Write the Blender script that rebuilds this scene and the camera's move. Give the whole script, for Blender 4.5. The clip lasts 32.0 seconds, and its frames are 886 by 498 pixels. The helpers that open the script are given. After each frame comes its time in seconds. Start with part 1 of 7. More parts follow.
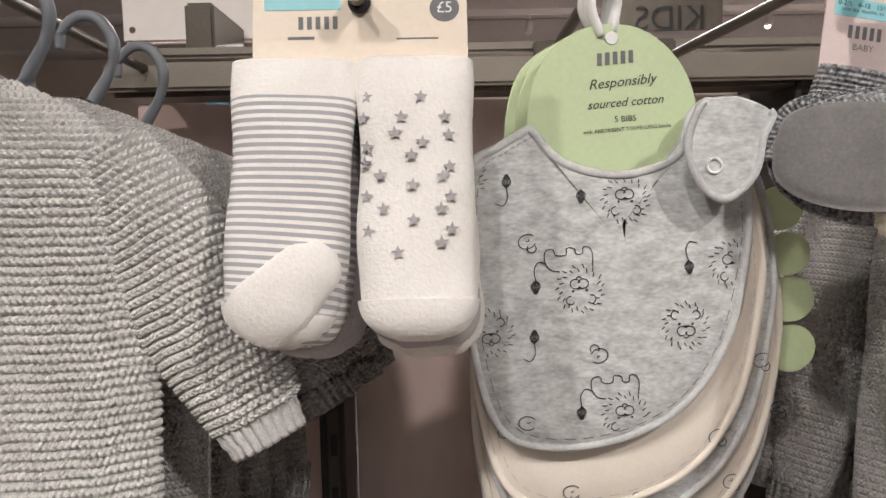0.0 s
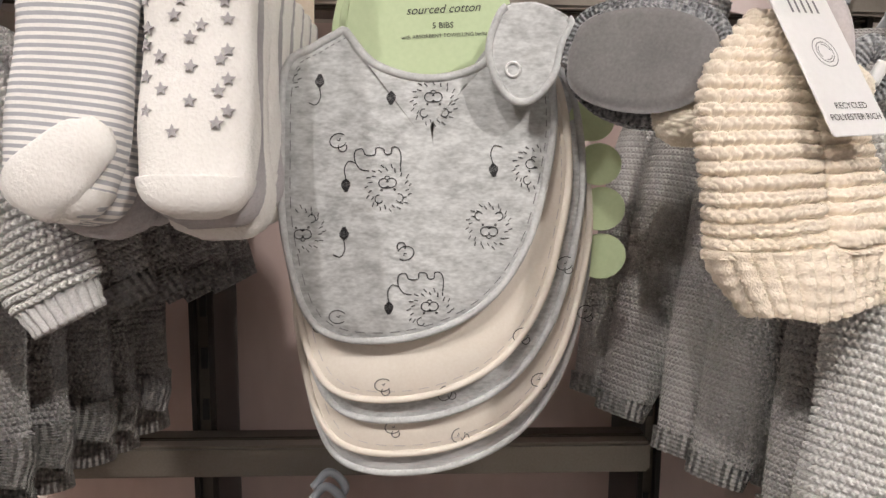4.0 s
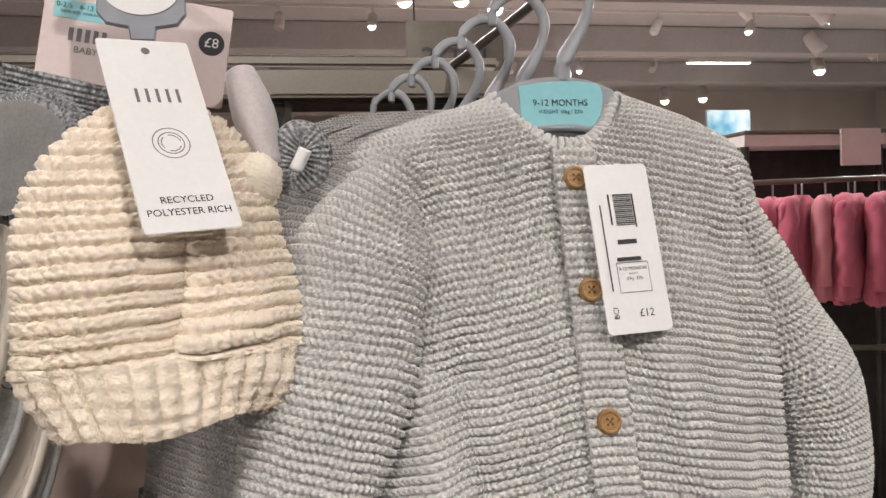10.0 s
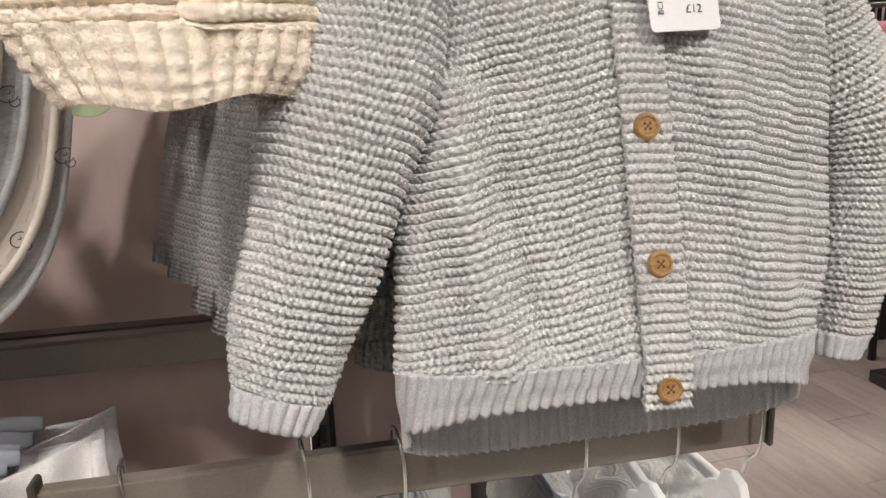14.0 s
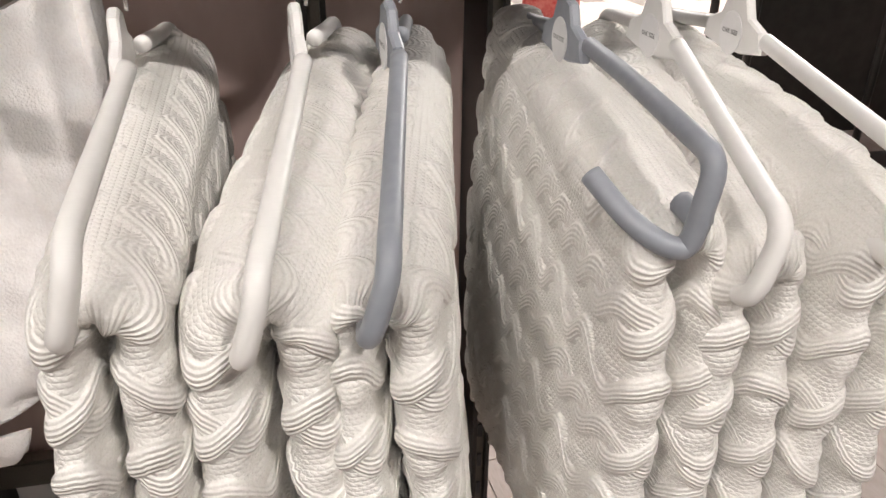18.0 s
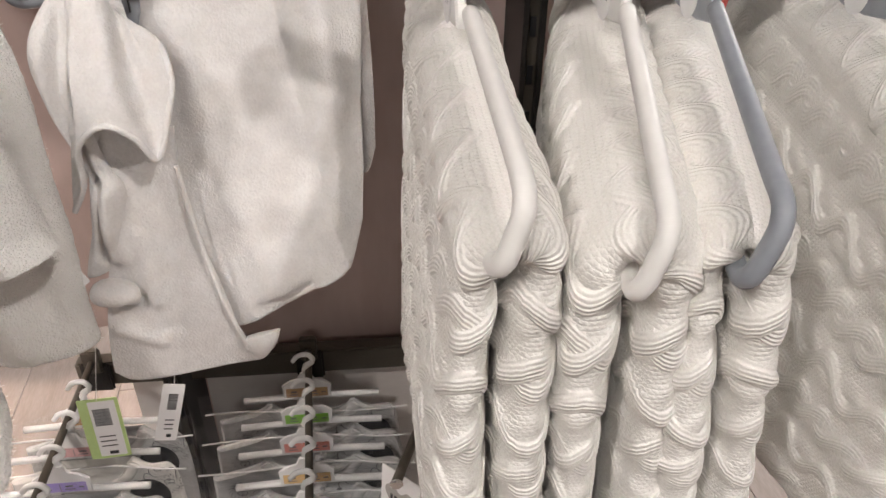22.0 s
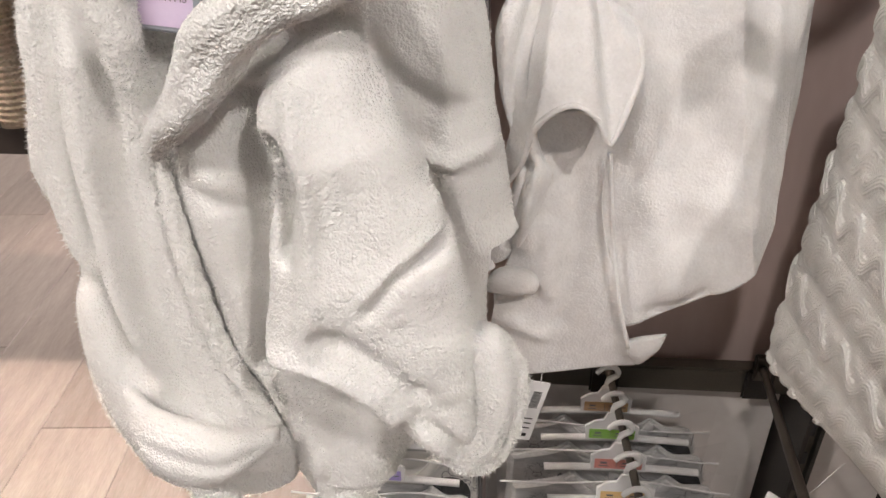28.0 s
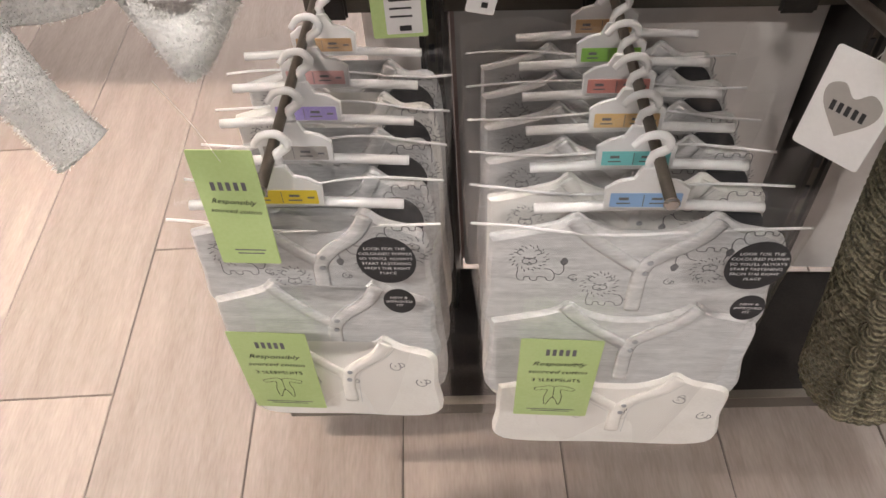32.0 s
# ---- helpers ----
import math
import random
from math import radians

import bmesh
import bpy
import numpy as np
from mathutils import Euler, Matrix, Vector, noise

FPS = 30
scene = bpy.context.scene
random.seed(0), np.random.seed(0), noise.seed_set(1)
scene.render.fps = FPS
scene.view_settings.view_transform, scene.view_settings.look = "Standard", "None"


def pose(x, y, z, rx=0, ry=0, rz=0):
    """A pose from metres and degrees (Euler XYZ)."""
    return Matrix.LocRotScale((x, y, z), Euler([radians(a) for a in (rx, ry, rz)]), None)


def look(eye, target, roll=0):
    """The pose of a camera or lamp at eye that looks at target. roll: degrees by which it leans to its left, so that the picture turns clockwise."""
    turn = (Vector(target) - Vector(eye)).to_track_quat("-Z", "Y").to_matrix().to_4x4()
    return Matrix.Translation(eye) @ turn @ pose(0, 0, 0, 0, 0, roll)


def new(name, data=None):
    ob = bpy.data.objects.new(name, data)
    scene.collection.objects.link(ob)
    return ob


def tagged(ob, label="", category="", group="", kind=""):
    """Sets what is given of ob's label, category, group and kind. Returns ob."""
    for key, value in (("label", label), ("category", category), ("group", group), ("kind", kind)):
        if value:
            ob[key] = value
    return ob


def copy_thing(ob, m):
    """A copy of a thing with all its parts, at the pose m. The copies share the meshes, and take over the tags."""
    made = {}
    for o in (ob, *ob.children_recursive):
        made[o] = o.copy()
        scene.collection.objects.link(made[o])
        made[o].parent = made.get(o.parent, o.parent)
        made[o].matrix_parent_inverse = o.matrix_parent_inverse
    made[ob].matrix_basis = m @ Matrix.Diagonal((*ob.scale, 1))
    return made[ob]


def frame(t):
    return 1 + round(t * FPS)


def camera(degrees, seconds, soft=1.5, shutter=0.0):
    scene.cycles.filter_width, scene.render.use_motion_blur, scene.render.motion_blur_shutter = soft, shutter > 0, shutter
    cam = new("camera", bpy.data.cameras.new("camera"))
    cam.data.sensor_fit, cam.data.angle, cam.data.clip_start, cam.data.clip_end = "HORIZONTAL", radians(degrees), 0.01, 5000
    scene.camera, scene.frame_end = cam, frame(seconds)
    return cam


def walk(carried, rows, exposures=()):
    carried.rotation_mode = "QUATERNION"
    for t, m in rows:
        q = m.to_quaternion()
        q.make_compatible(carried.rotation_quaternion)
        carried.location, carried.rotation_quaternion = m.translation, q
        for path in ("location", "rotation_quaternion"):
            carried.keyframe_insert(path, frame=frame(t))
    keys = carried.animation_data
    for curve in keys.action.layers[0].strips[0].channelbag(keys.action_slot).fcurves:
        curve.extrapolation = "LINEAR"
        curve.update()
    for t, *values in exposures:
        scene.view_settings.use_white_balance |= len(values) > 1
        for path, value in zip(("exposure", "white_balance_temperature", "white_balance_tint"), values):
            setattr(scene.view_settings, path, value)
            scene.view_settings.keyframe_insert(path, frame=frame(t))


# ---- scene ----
cam = camera(60.9, 32.0)
PATH = [
    (0, (0.066, 0.068, 1.652), (0.101, 2.06, 1.474), -1.2),
    (0.5, (0.089, 0.064, 1.65), (0.129, 2.057, 1.482), -1.1),
    (1, (0.1, 0.064, 1.646), (0.138, 2.056, 1.473), -1.1),
    (1.5, (0.105, 0.058, 1.639), (0.146, 2.048, 1.443), -1.0),
    (2, (0.12, 0.047, 1.627), (0.163, 2.033, 1.398), -1.0),
    (2.5, (0.149, 0.043, 1.618), (0.171, 2.025, 1.351), -0.9),
    (4.5, (0.178, 0.045, 1.615), (0.331, 2.019, 1.329), 0.4),
    (5, (0.259, 0.071, 1.623), (0.405, 2.054, 1.415), -1.3),
    (5.5, (0.299, 0.073, 1.631), (0.432, 2.064, 1.491), -1.3),
    (6, (0.307, 0.075, 1.633), (0.389, 2.071, 1.533), -1.1),
    (6.5, (0.31, 0.078, 1.636), (0.339, 2.077, 1.568), -1.0),
    (7, (0.325, 0.079, 1.633), (0.34, 2.077, 1.568), -1.3),
    (7.5, (0.369, 0.074, 1.631), (0.552, 2.064, 1.556), -1.5),
    (8, (0.405, 0.065, 1.632), (0.732, 2.036, 1.564), -1.3),
    (8.5, (0.432, 0.056, 1.632), (0.818, 2.017, 1.569), -1.3),
    (9, (0.441, 0.047, 1.63), (0.846, 2.004, 1.571), -1.5),
    (9.5, (0.443, 0.045, 1.63), (0.842, 2.003, 1.569), -1.8),
    (10, (0.441, 0.049, 1.622), (0.838, 2.008, 1.539), -2.1),
    (10.5, (0.438, 0.054, 1.61), (0.829, 2.013, 1.494), -2.2),
    (11, (0.439, 0.058, 1.598), (0.822, 2.013, 1.413), -2.2),
    (11.5, (0.436, 0.065, 1.581), (0.832, 2.009, 1.329), -2.2),
    (12, (0.438, 0.065, 1.572), (0.823, 2.006, 1.278), -2.4),
    (12.5, (0.439, 0.064, 1.569), (0.813, 1.998, 1.222), -2.3),
    (13, (0.437, 0.067, 1.564), (0.808, 1.994, 1.18), -2.3),
    (13.5, (0.434, 0.066, 1.557), (0.807, 1.986, 1.138), -2.2),
    (14, (0.43, 0.068, 1.54), (0.793, 1.979, 1.074), -2.1),
    (14.5, (0.421, 0.072, 1.511), (0.765, 1.948, 0.906), -1.0),
    (15, (0.411, 0.071, 1.479), (0.744, 1.891, 0.718), 0.0),
    (15.5, (0.409, 0.066, 1.455), (0.729, 1.827, 0.563), 1.1),
    (17.5, (0.404, 0.023, 1.356), (0.769, 1.778, 0.468), 0.6),
    (18, (0.405, 0.015, 1.345), (0.767, 1.745, 0.409), 0.5),
    (18.5, (0.405, 0.007, 1.336), (0.78, 1.712, 0.361), 0.5),
    (19, (0.406, 0.001, 1.328), (0.791, 1.676, 0.305), 0.3),
    (19.5, (0.408, -0.003, 1.319), (0.784, 1.645, 0.25), -0.2),
    (20, (0.404, -0.004, 1.316), (0.789, 1.615, 0.207), -0.4),
    (20.5, (0.386, -0.004, 1.32), (0.76, 1.604, 0.192), -0.7),
    (21, (0.351, -0.005, 1.33), (0.672, 1.617, 0.205), -0.8),
    (21.5, (0.3, 0.004, 1.355), (0.567, 1.614, 0.2), 1.6),
    (22, (0.254, 0.008, 1.373), (0.43, 1.655, 0.252), 0.7),
    (22.5, (0.205, 0.018, 1.392), (0.322, 1.696, 0.31), 1.1),
    (23, (0.184, 0.027, 1.398), (0.245, 1.729, 0.348), 1.1),
    (23.5, (0.183, 0.028, 1.399), (0.193, 1.738, 0.361), 0.9),
    (24, (0.154, 0.027, 1.402), (0.13, 1.734, 0.361), 0.7),
    (24.5, (0.119, 0.022, 1.4), (0.022, 1.738, 0.377), -0.5),
    (25, (0.063, 0.015, 1.397), (-0.043, 1.73, 0.374), -0.7),
    (25.5, (0.019, 0.002, 1.392), (-0.084, 1.722, 0.376), -0.8),
    (27.5, (0.008, 0.008, 1.367), (-0.217, 1.696, 0.317), -2.2),
    (28, (0.002, 0.024, 1.333), (-0.155, 1.712, 0.273), -1.1),
    (28.5, (0.011, 0.041, 1.299), (-0.159, 1.7, 0.195), -2.0),
    (29, (0.02, 0.057, 1.257), (-0.166, 1.696, 0.126), -3.7),
    (29.5, (0.024, 0.076, 1.209), (-0.159, 1.657, -0.002), -5.2),
    (30, (0.026, 0.093, 1.164), (-0.161, 1.608, -0.128), -5.7),
    (30.5, (0.027, 0.098, 1.132), (-0.147, 1.544, -0.238), -5.6),
    (31, (0.033, 0.094, 1.116), (-0.127, 1.489, -0.308), -5.0),
    (31.5, (0.034, 0.095, 1.091), (-0.116, 1.437, -0.384), -4.6),
    (32, (0.039, 0.1, 1.063), (-0.105, 1.389, -0.459), -4.5),
]
walk(cam, [(t, look(eye, target, roll)) for t, eye, target, roll in PATH], ((0.0, -0.2), (5.0, -0.06), (6.0, -0.36), (8.0, -0.34), (11.0, -0.14), (16.0, 0.02), (18.0, 0.05), (21.0, -0.08), (28.0, -0.1), (32.0, 0.0)))

# ---- light ----
world = bpy.data.worlds.new("world")
scene.world = world
world.use_nodes = True
world.node_tree.nodes["Background"].inputs[0].default_value = (1.0, 0.93, 0.87, 1)
world.node_tree.nodes["Background"].inputs[1].default_value = 0.06


def lamp(name, eye, target, watts, size, spread=150.0, tint=(1.0, 0.82, 0.70)):
    data = bpy.data.lights.new(name, "AREA")
    data.shape, data.size, data.energy, data.color, data.spread = "DISK", size, watts, tint, radians(spread)
    ob = new(name, data)
    ob.matrix_world = look(eye, target)
    return ob


# ceiling track spots over the aisle, two added fills, then the general shop light
WARM, NEUTRAL = (1.0, 0.935, 0.885), (1.0, 0.955, 0.93)
lamp("spot_or_fill_light", (-0.5, -1.6, 3.5), (0.1, 0.5, 1.1), 10.5, 0.13, 110, WARM)
lamp("spot_or_fill_light", (1.55, -1.6, 3.5), (0.45, 0.5, 1.2), 18, 0.13, 110, WARM)
lamp("spot_or_fill_light", (-1.9, 0.5, 3.5), (-1.05, 1.0, 0.0), 16, 0.2, 50, (1.0, 0.80, 0.68))
# added fill without a fitting, brightens the robes and left-facing cloth
lamp("spot_or_fill_light", (-1.5, -1.5, 3.5), (0.0, 0.42, 1.0), 5.0, 0.15, 60, WARM)
# added fill from behind the camera, reaches into the bay under the robes
lamp("strip_or_fill_light", (0.1, -3.9, 3.4), (0.1, -1.5, 0.6), 16, 1.2, 170, NEUTRAL)
lamp("strip_or_fill_light", (4.4, 4.0, 3.5), (4.4, 4.0, 0), 330, 1.2, 170, NEUTRAL)
lamp("strip_or_fill_light", (0.3, 3.6, 3.5), (0.3, 3.6, 0), 175, 1.2, 170, NEUTRAL)
lamp("strip_or_fill_light", (-3.0, 1.5, 3.5), (-3.0, 1.5, 0), 60, 1.2, 170, NEUTRAL)
lamp("strip_or_fill_light", (5.5, 6.0, 3.3), (5.5, 6.0, 0), 560, 1.2, 178, NEUTRAL)
lamp("strip_or_fill_light", (2.5, 8.2, 3.3), (2.5, 8.2, 0), 330, 1.2, 178, NEUTRAL)

# ---- materials ----


def material(name):
    m = bpy.data.materials.new(name)
    m.use_nodes = True
    return m, m.node_tree.nodes, m.node_tree.links, m.node_tree.nodes["Principled BSDF"]


def math_node(nodes, links, op, a, b=None):
    n = nodes.new("ShaderNodeMath")
    n.operation = op
    for k, v in enumerate((a, b)):
        if v is None:
            continue
        if isinstance(v, (int, float)):
            n.inputs[k].default_value = v
        else:
            links.new(v, n.inputs[k])
    return n.outputs[0]


def noise_node(nodes, links, vec, scale, detail=3.0, stretch=None):
    n = nodes.new("ShaderNodeTexNoise")
    n.inputs["Scale"].default_value, n.inputs["Detail"].default_value = scale, detail
    if stretch:
        mp = nodes.new("ShaderNodeMapping")
        mp.inputs["Scale"].default_value = stretch
        links.new(vec, mp.inputs[0])
        vec = mp.outputs[0]
    links.new(vec, n.inputs["Vector"])
    return n.outputs["Fac"]


def surface(name, dark, light, scale=40, fine=600, rough=0.8, bump=0.2, metal=0.0, depth=0.001, fuzz=0.0, stretch=None, contrast=(0.35, 0.65), spec=0.5, alpha=1.0):
    """A plain surface: colour drifts between two tones at two scales, with a fine relief."""
    m, nodes, links, bsdf = material(name)
    co = nodes.new("ShaderNodeTexCoord").outputs["Object"]
    broad = noise_node(nodes, links, co, scale, 4.0, stretch)
    small = noise_node(nodes, links, co, fine, 2.0, stretch)
    mixed = math_node(nodes, links, "ADD", math_node(nodes, links, "MULTIPLY", broad, 0.6), math_node(nodes, links, "MULTIPLY", small, 0.4))
    ramp = nodes.new("ShaderNodeValToRGB")
    ramp.color_ramp.elements[0].position, ramp.color_ramp.elements[1].position = contrast
    ramp.color_ramp.elements[0].color, ramp.color_ramp.elements[1].color = (*dark, 1), (*light, 1)
    links.new(mixed, ramp.inputs[0])
    links.new(ramp.outputs[0], bsdf.inputs["Base Color"])
    if bump:
        b = nodes.new("ShaderNodeBump")
        b.inputs["Strength"].default_value, b.inputs["Distance"].default_value = bump, depth
        links.new(mixed, b.inputs["Height"])
        links.new(b.outputs[0], bsdf.inputs["Normal"])
    bsdf.inputs["Roughness"].default_value, bsdf.inputs["Metallic"].default_value = rough, metal
    bsdf.inputs["Specular IOR Level"].default_value = spec
    bsdf.inputs["Alpha"].default_value = alpha
    if fuzz:
        bsdf.inputs["Sheen Weight"].default_value, bsdf.inputs["Sheen Roughness"].default_value = fuzz, 0.5
    return m


def knit(name, dark, light, row, stitch, strength=0.7, fleck=900, rough=0.9, depth=0.0012, rib=False, beads=False):
    """Yarn with rows of stitches along the cloth's own u and v, in metres."""
    m, nodes, links, bsdf = material(name)
    uv = nodes.new("ShaderNodeTexCoord").outputs["UV"]
    sep = nodes.new("ShaderNodeSeparateXYZ")
    links.new(uv, sep.inputs[0])
    u, v = sep.outputs[0], sep.outputs[1]
    line = math_node(nodes, links, "DIVIDE", v, row)
    half = math_node(nodes, links, "MULTIPLY", math_node(nodes, links, "FLOOR", line), 3.14159)
    across = math_node(nodes, links, "SINE", math_node(nodes, links, "ADD", math_node(nodes, links, "MULTIPLY", u, 6.28318 / stitch), half))
    along = math_node(nodes, links, "SINE", math_node(nodes, links, "MULTIPLY", line, 6.28318))
    if rib:
        height = math_node(nodes, links, "ADD", math_node(nodes, links, "SINE", math_node(nodes, links, "MULTIPLY", u, 6.28318 / stitch)), math_node(nodes, links, "MULTIPLY", along, 0.3))
    elif beads:
        fy = math_node(nodes, links, "SUBTRACT", math_node(nodes, links, "MULTIPLY", math_node(nodes, links, "FRACT", line), 2.0), 1.0)
        c = math_node(nodes, links, "ADD", math_node(nodes, links, "DIVIDE", u, stitch), math_node(nodes, links, "MULTIPLY", math_node(nodes, links, "FLOOR", line), 0.5))
        tops = []
        for shift, mid in ((0.0, 0.3), (0.5, -0.3)):
            fx = math_node(nodes, links, "SUBTRACT", math_node(nodes, links, "MULTIPLY", math_node(nodes, links, "FRACT", math_node(nodes, links, "ADD", c, shift)), 2.0), 1.0)
            dy = math_node(nodes, links, "DIVIDE", math_node(nodes, links, "SUBTRACT", fy, mid), 0.68)
            far_ = math_node(nodes, links, "ADD", math_node(nodes, links, "MULTIPLY", math_node(nodes, links, "MULTIPLY", fx, fx), 0.85), math_node(nodes, links, "MULTIPLY", dy, dy))
            tops.append(math_node(nodes, links, "SUBTRACT", 1.0, far_))
        height = math_node(nodes, links, "SQRT", math_node(nodes, links, "MAXIMUM", math_node(nodes, links, "MAXIMUM", tops[0], tops[1]), 0.0))
    else:
        height = math_node(nodes, links, "ADD", along, math_node(nodes, links, "MULTIPLY", across, 0.5))
    co = nodes.new("ShaderNodeTexCoord").outputs["Object"]
    hair = noise_node(nodes, links, co, fleck, 3.0)
    broad = noise_node(nodes, links, co, 35, 3.0)
    height = math_node(nodes, links, "ADD", height, math_node(nodes, links, "MULTIPLY", hair, 0.3))
    b = nodes.new("ShaderNodeBump")
    b.inputs["Strength"].default_value, b.inputs["Distance"].default_value = strength, depth
    links.new(height, b.inputs["Height"])
    links.new(b.outputs[0], bsdf.inputs["Normal"])
    ramp = nodes.new("ShaderNodeValToRGB")
    ramp.color_ramp.elements[0].position, ramp.color_ramp.elements[1].position = 0.35, 0.65
    ramp.color_ramp.elements[0].color, ramp.color_ramp.elements[1].color = (*dark, 1), (*light, 1)
    links.new(math_node(nodes, links, "ADD", math_node(nodes, links, "MULTIPLY", hair, 0.7), math_node(nodes, links, "MULTIPLY", broad, 0.3)), ramp.inputs[0])
    links.new(ramp.outputs[0], bsdf.inputs["Base Color"])
    bsdf.inputs["Roughness"].default_value, bsdf.inputs["Specular IOR Level"].default_value = rough, 0.2
    bsdf.inputs["Sheen Weight"].default_value = 0.05
    return m


def cable_yarn(name, dark, light):
    """White yarn whose plies run along twisted cables and waves, with a beaded purl ground between them."""
    m = knit(name, dark, light, 0.0034, 0.0036, 0.6, depth=0.0013, beads=True)
    nodes, links = m.node_tree.nodes, m.node_tree.links
    mn = lambda op, a, b=None: math_node(nodes, links, op, a, b)  # noqa: E731
    sep = nodes.new("ShaderNodeSeparateXYZ")
    links.new(nodes.new("ShaderNodeTexCoord").outputs["UV"], sep.inputs[0])
    u, v = sep.outputs[0], sep.outputs[1]
    a = mn("DIVIDE", mn("ADD", v, mn("MULTIPLY", u, 0.05)), 0.045)
    col = mn("FLOOR", a)
    x = mn("SUBTRACT", mn("SUBTRACT", a, col), 0.5)
    odd = mn("GREATER_THAN", mn("FRACT", mn("MULTIPLY", col, 0.5)), 0.25)
    ph = mn("ADD", mn("MULTIPLY", u, 6.28318 / 0.06), mn("MULTIPLY", col, 1.3))
    c1 = mn("MULTIPLY", mn("MULTIPLY", mn("SINE", ph), 0.22), mn("SIGN", mn("COSINE", ph)))
    near_ = mn("LESS_THAN", mn("ABSOLUTE", mn("SUBTRACT", x, c1)), 0.2)
    c1 = mn("MULTIPLY", c1, mn("SUBTRACT", mn("MULTIPLY", near_, 2.0), 1.0))
    c2 = mn("MULTIPLY", mn("SINE", mn("ADD", mn("MULTIPLY", u, 6.28318 / 0.052), mn("MULTIPLY", col, 2.1))), 0.23)
    c = mn("ADD", mn("MULTIPLY", c2, odd), mn("MULTIPLY", c1, mn("SUBTRACT", 1.0, odd)))
    d = mn("SUBTRACT", x, c)
    on = mn("LESS_THAN", mn("ABSOLUTE", d), 0.2)
    ply = mn("ADD", mn("MULTIPLY", mn("SINE", mn("MULTIPLY", d, 6.28318 / 0.072)), 0.5), 0.6)
    # single stitches along each ply, slanted, every other ply the other way
    slant = mn("MULTIPLY", mn("ABSOLUTE", mn("SINE", mn("MULTIPLY", d, 3.14159 / 0.072))), 1.6)
    ply = mn("ADD", ply, mn("MULTIPLY", mn("SINE", mn("ADD", mn("MULTIPLY", u, 6.28318 / 0.0042), slant)), 0.16))
    bump = [n for n in nodes if n.bl_idname == "ShaderNodeBump"][0]
    beads = bump.inputs["Height"].links[0].from_socket
    links.new(mn("ADD", mn("MULTIPLY", ply, on), mn("MULTIPLY", mn("MULTIPLY", beads, 0.95), mn("SUBTRACT", 1.0, mn("MULTIPLY", on, 0.75)))), bump.inputs["Height"])
    return m


def clear_film(name, tint=(0.95, 0.95, 0.97), rough=0.1, see=0.975):
    """Thin plastic: mostly see-through, with crinkled gloss."""
    m, nodes, links, bsdf = material(name)
    co = nodes.new("ShaderNodeTexCoord").outputs["Object"]
    crease = noise_node(nodes, links, co, 9, 2.0)
    b = nodes.new("ShaderNodeBump")
    b.inputs["Strength"].default_value, b.inputs["Distance"].default_value = 0.25, 0.02
    links.new(crease, b.inputs["Height"])
    gloss, through_, mix = nodes.new("ShaderNodeBsdfGlossy"), nodes.new("ShaderNodeBsdfTransparent"), nodes.new("ShaderNodeMixShader")
    veil, mix2 = nodes.new("ShaderNodeBsdfDiffuse"), nodes.new("ShaderNodeMixShader")
    gloss.inputs["Roughness"].default_value = rough
    gloss.inputs["Color"].default_value = (*tint, 1)
    veil.inputs["Color"].default_value = (0.85, 0.85, 0.86, 1)
    facing = nodes.new("ShaderNodeLayerWeight")
    facing.inputs["Blend"].default_value = 0.5
    links.new(b.outputs[0], facing.inputs["Normal"])
    links.new(b.outputs[0], gloss.inputs["Normal"])
    edge = math_node(nodes, links, "ADD", math_node(nodes, links, "MULTIPLY", math_node(nodes, links, "POWER", facing.outputs["Facing"], 4.0), 0.5), 0.06)
    mix2.inputs[0].default_value = 1 - see
    links.new(through_.outputs[0], mix2.inputs[1])
    links.new(veil.outputs[0], mix2.inputs[2])
    links.new(edge, mix.inputs[0])
    links.new(mix2.outputs[0], mix.inputs[1])
    links.new(gloss.outputs[0], mix.inputs[2])
    links.new(mix.outputs[0], nodes["Material Output"].inputs[0])
    return m


def glow(name, tint, strength):
    m, nodes, links, bsdf = material(name)
    bsdf.inputs["Base Color"].default_value = (*tint, 1)
    bsdf.inputs["Emission Color"].default_value = (*tint, 1)
    bsdf.inputs["Emission Strength"].default_value = strength
    return m


GREY_KNIT = knit("grey_knit", (0.50, 0.49, 0.475), (0.68, 0.67, 0.655), 0.0016, 0.0016, 0.12)
# same grey yarn darkened: shade among the rear cardigans put into the colour
GREY_KNIT_SHADED = knit("grey_knit_shaded", (0.40, 0.385, 0.37), (0.56, 0.54, 0.525), 0.0052, 0.0036, 1.0, depth=0.0034, beads=True)
CREAM_RIB = knit("cream_chenille_rib", (0.82, 0.715, 0.585), (0.92, 0.825, 0.705), 0.005, 0.0075, 0.15, fleck=700, rib=True)
# rib of the rear cardigans, base colour lowered for the same shade
GREY_RIB_SHADED = knit("grey_rib_shaded", (0.36, 0.345, 0.33), (0.52, 0.50, 0.485), 0.003, 0.0055, 1.0, depth=0.003, rib=True)
GREY_RIB = knit("grey_rib", (0.48, 0.475, 0.47), (0.66, 0.655, 0.655), 0.003, 0.0052, 0.12, rib=True)
CREAM_KNIT = knit("cream_chenille", (0.82, 0.715, 0.585), (0.92, 0.825, 0.705), 0.0052, 0.004, 0.2, fleck=700)
MARL_KNIT = knit("dark_marl_knit", (0.07, 0.075, 0.085), (0.55, 0.56, 0.57), 0.003, 0.003, 0.8, fleck=420)
WHITE_CABLE = cable_yarn("white_cable_knit", (0.79, 0.77, 0.73), (0.89, 0.875, 0.84))
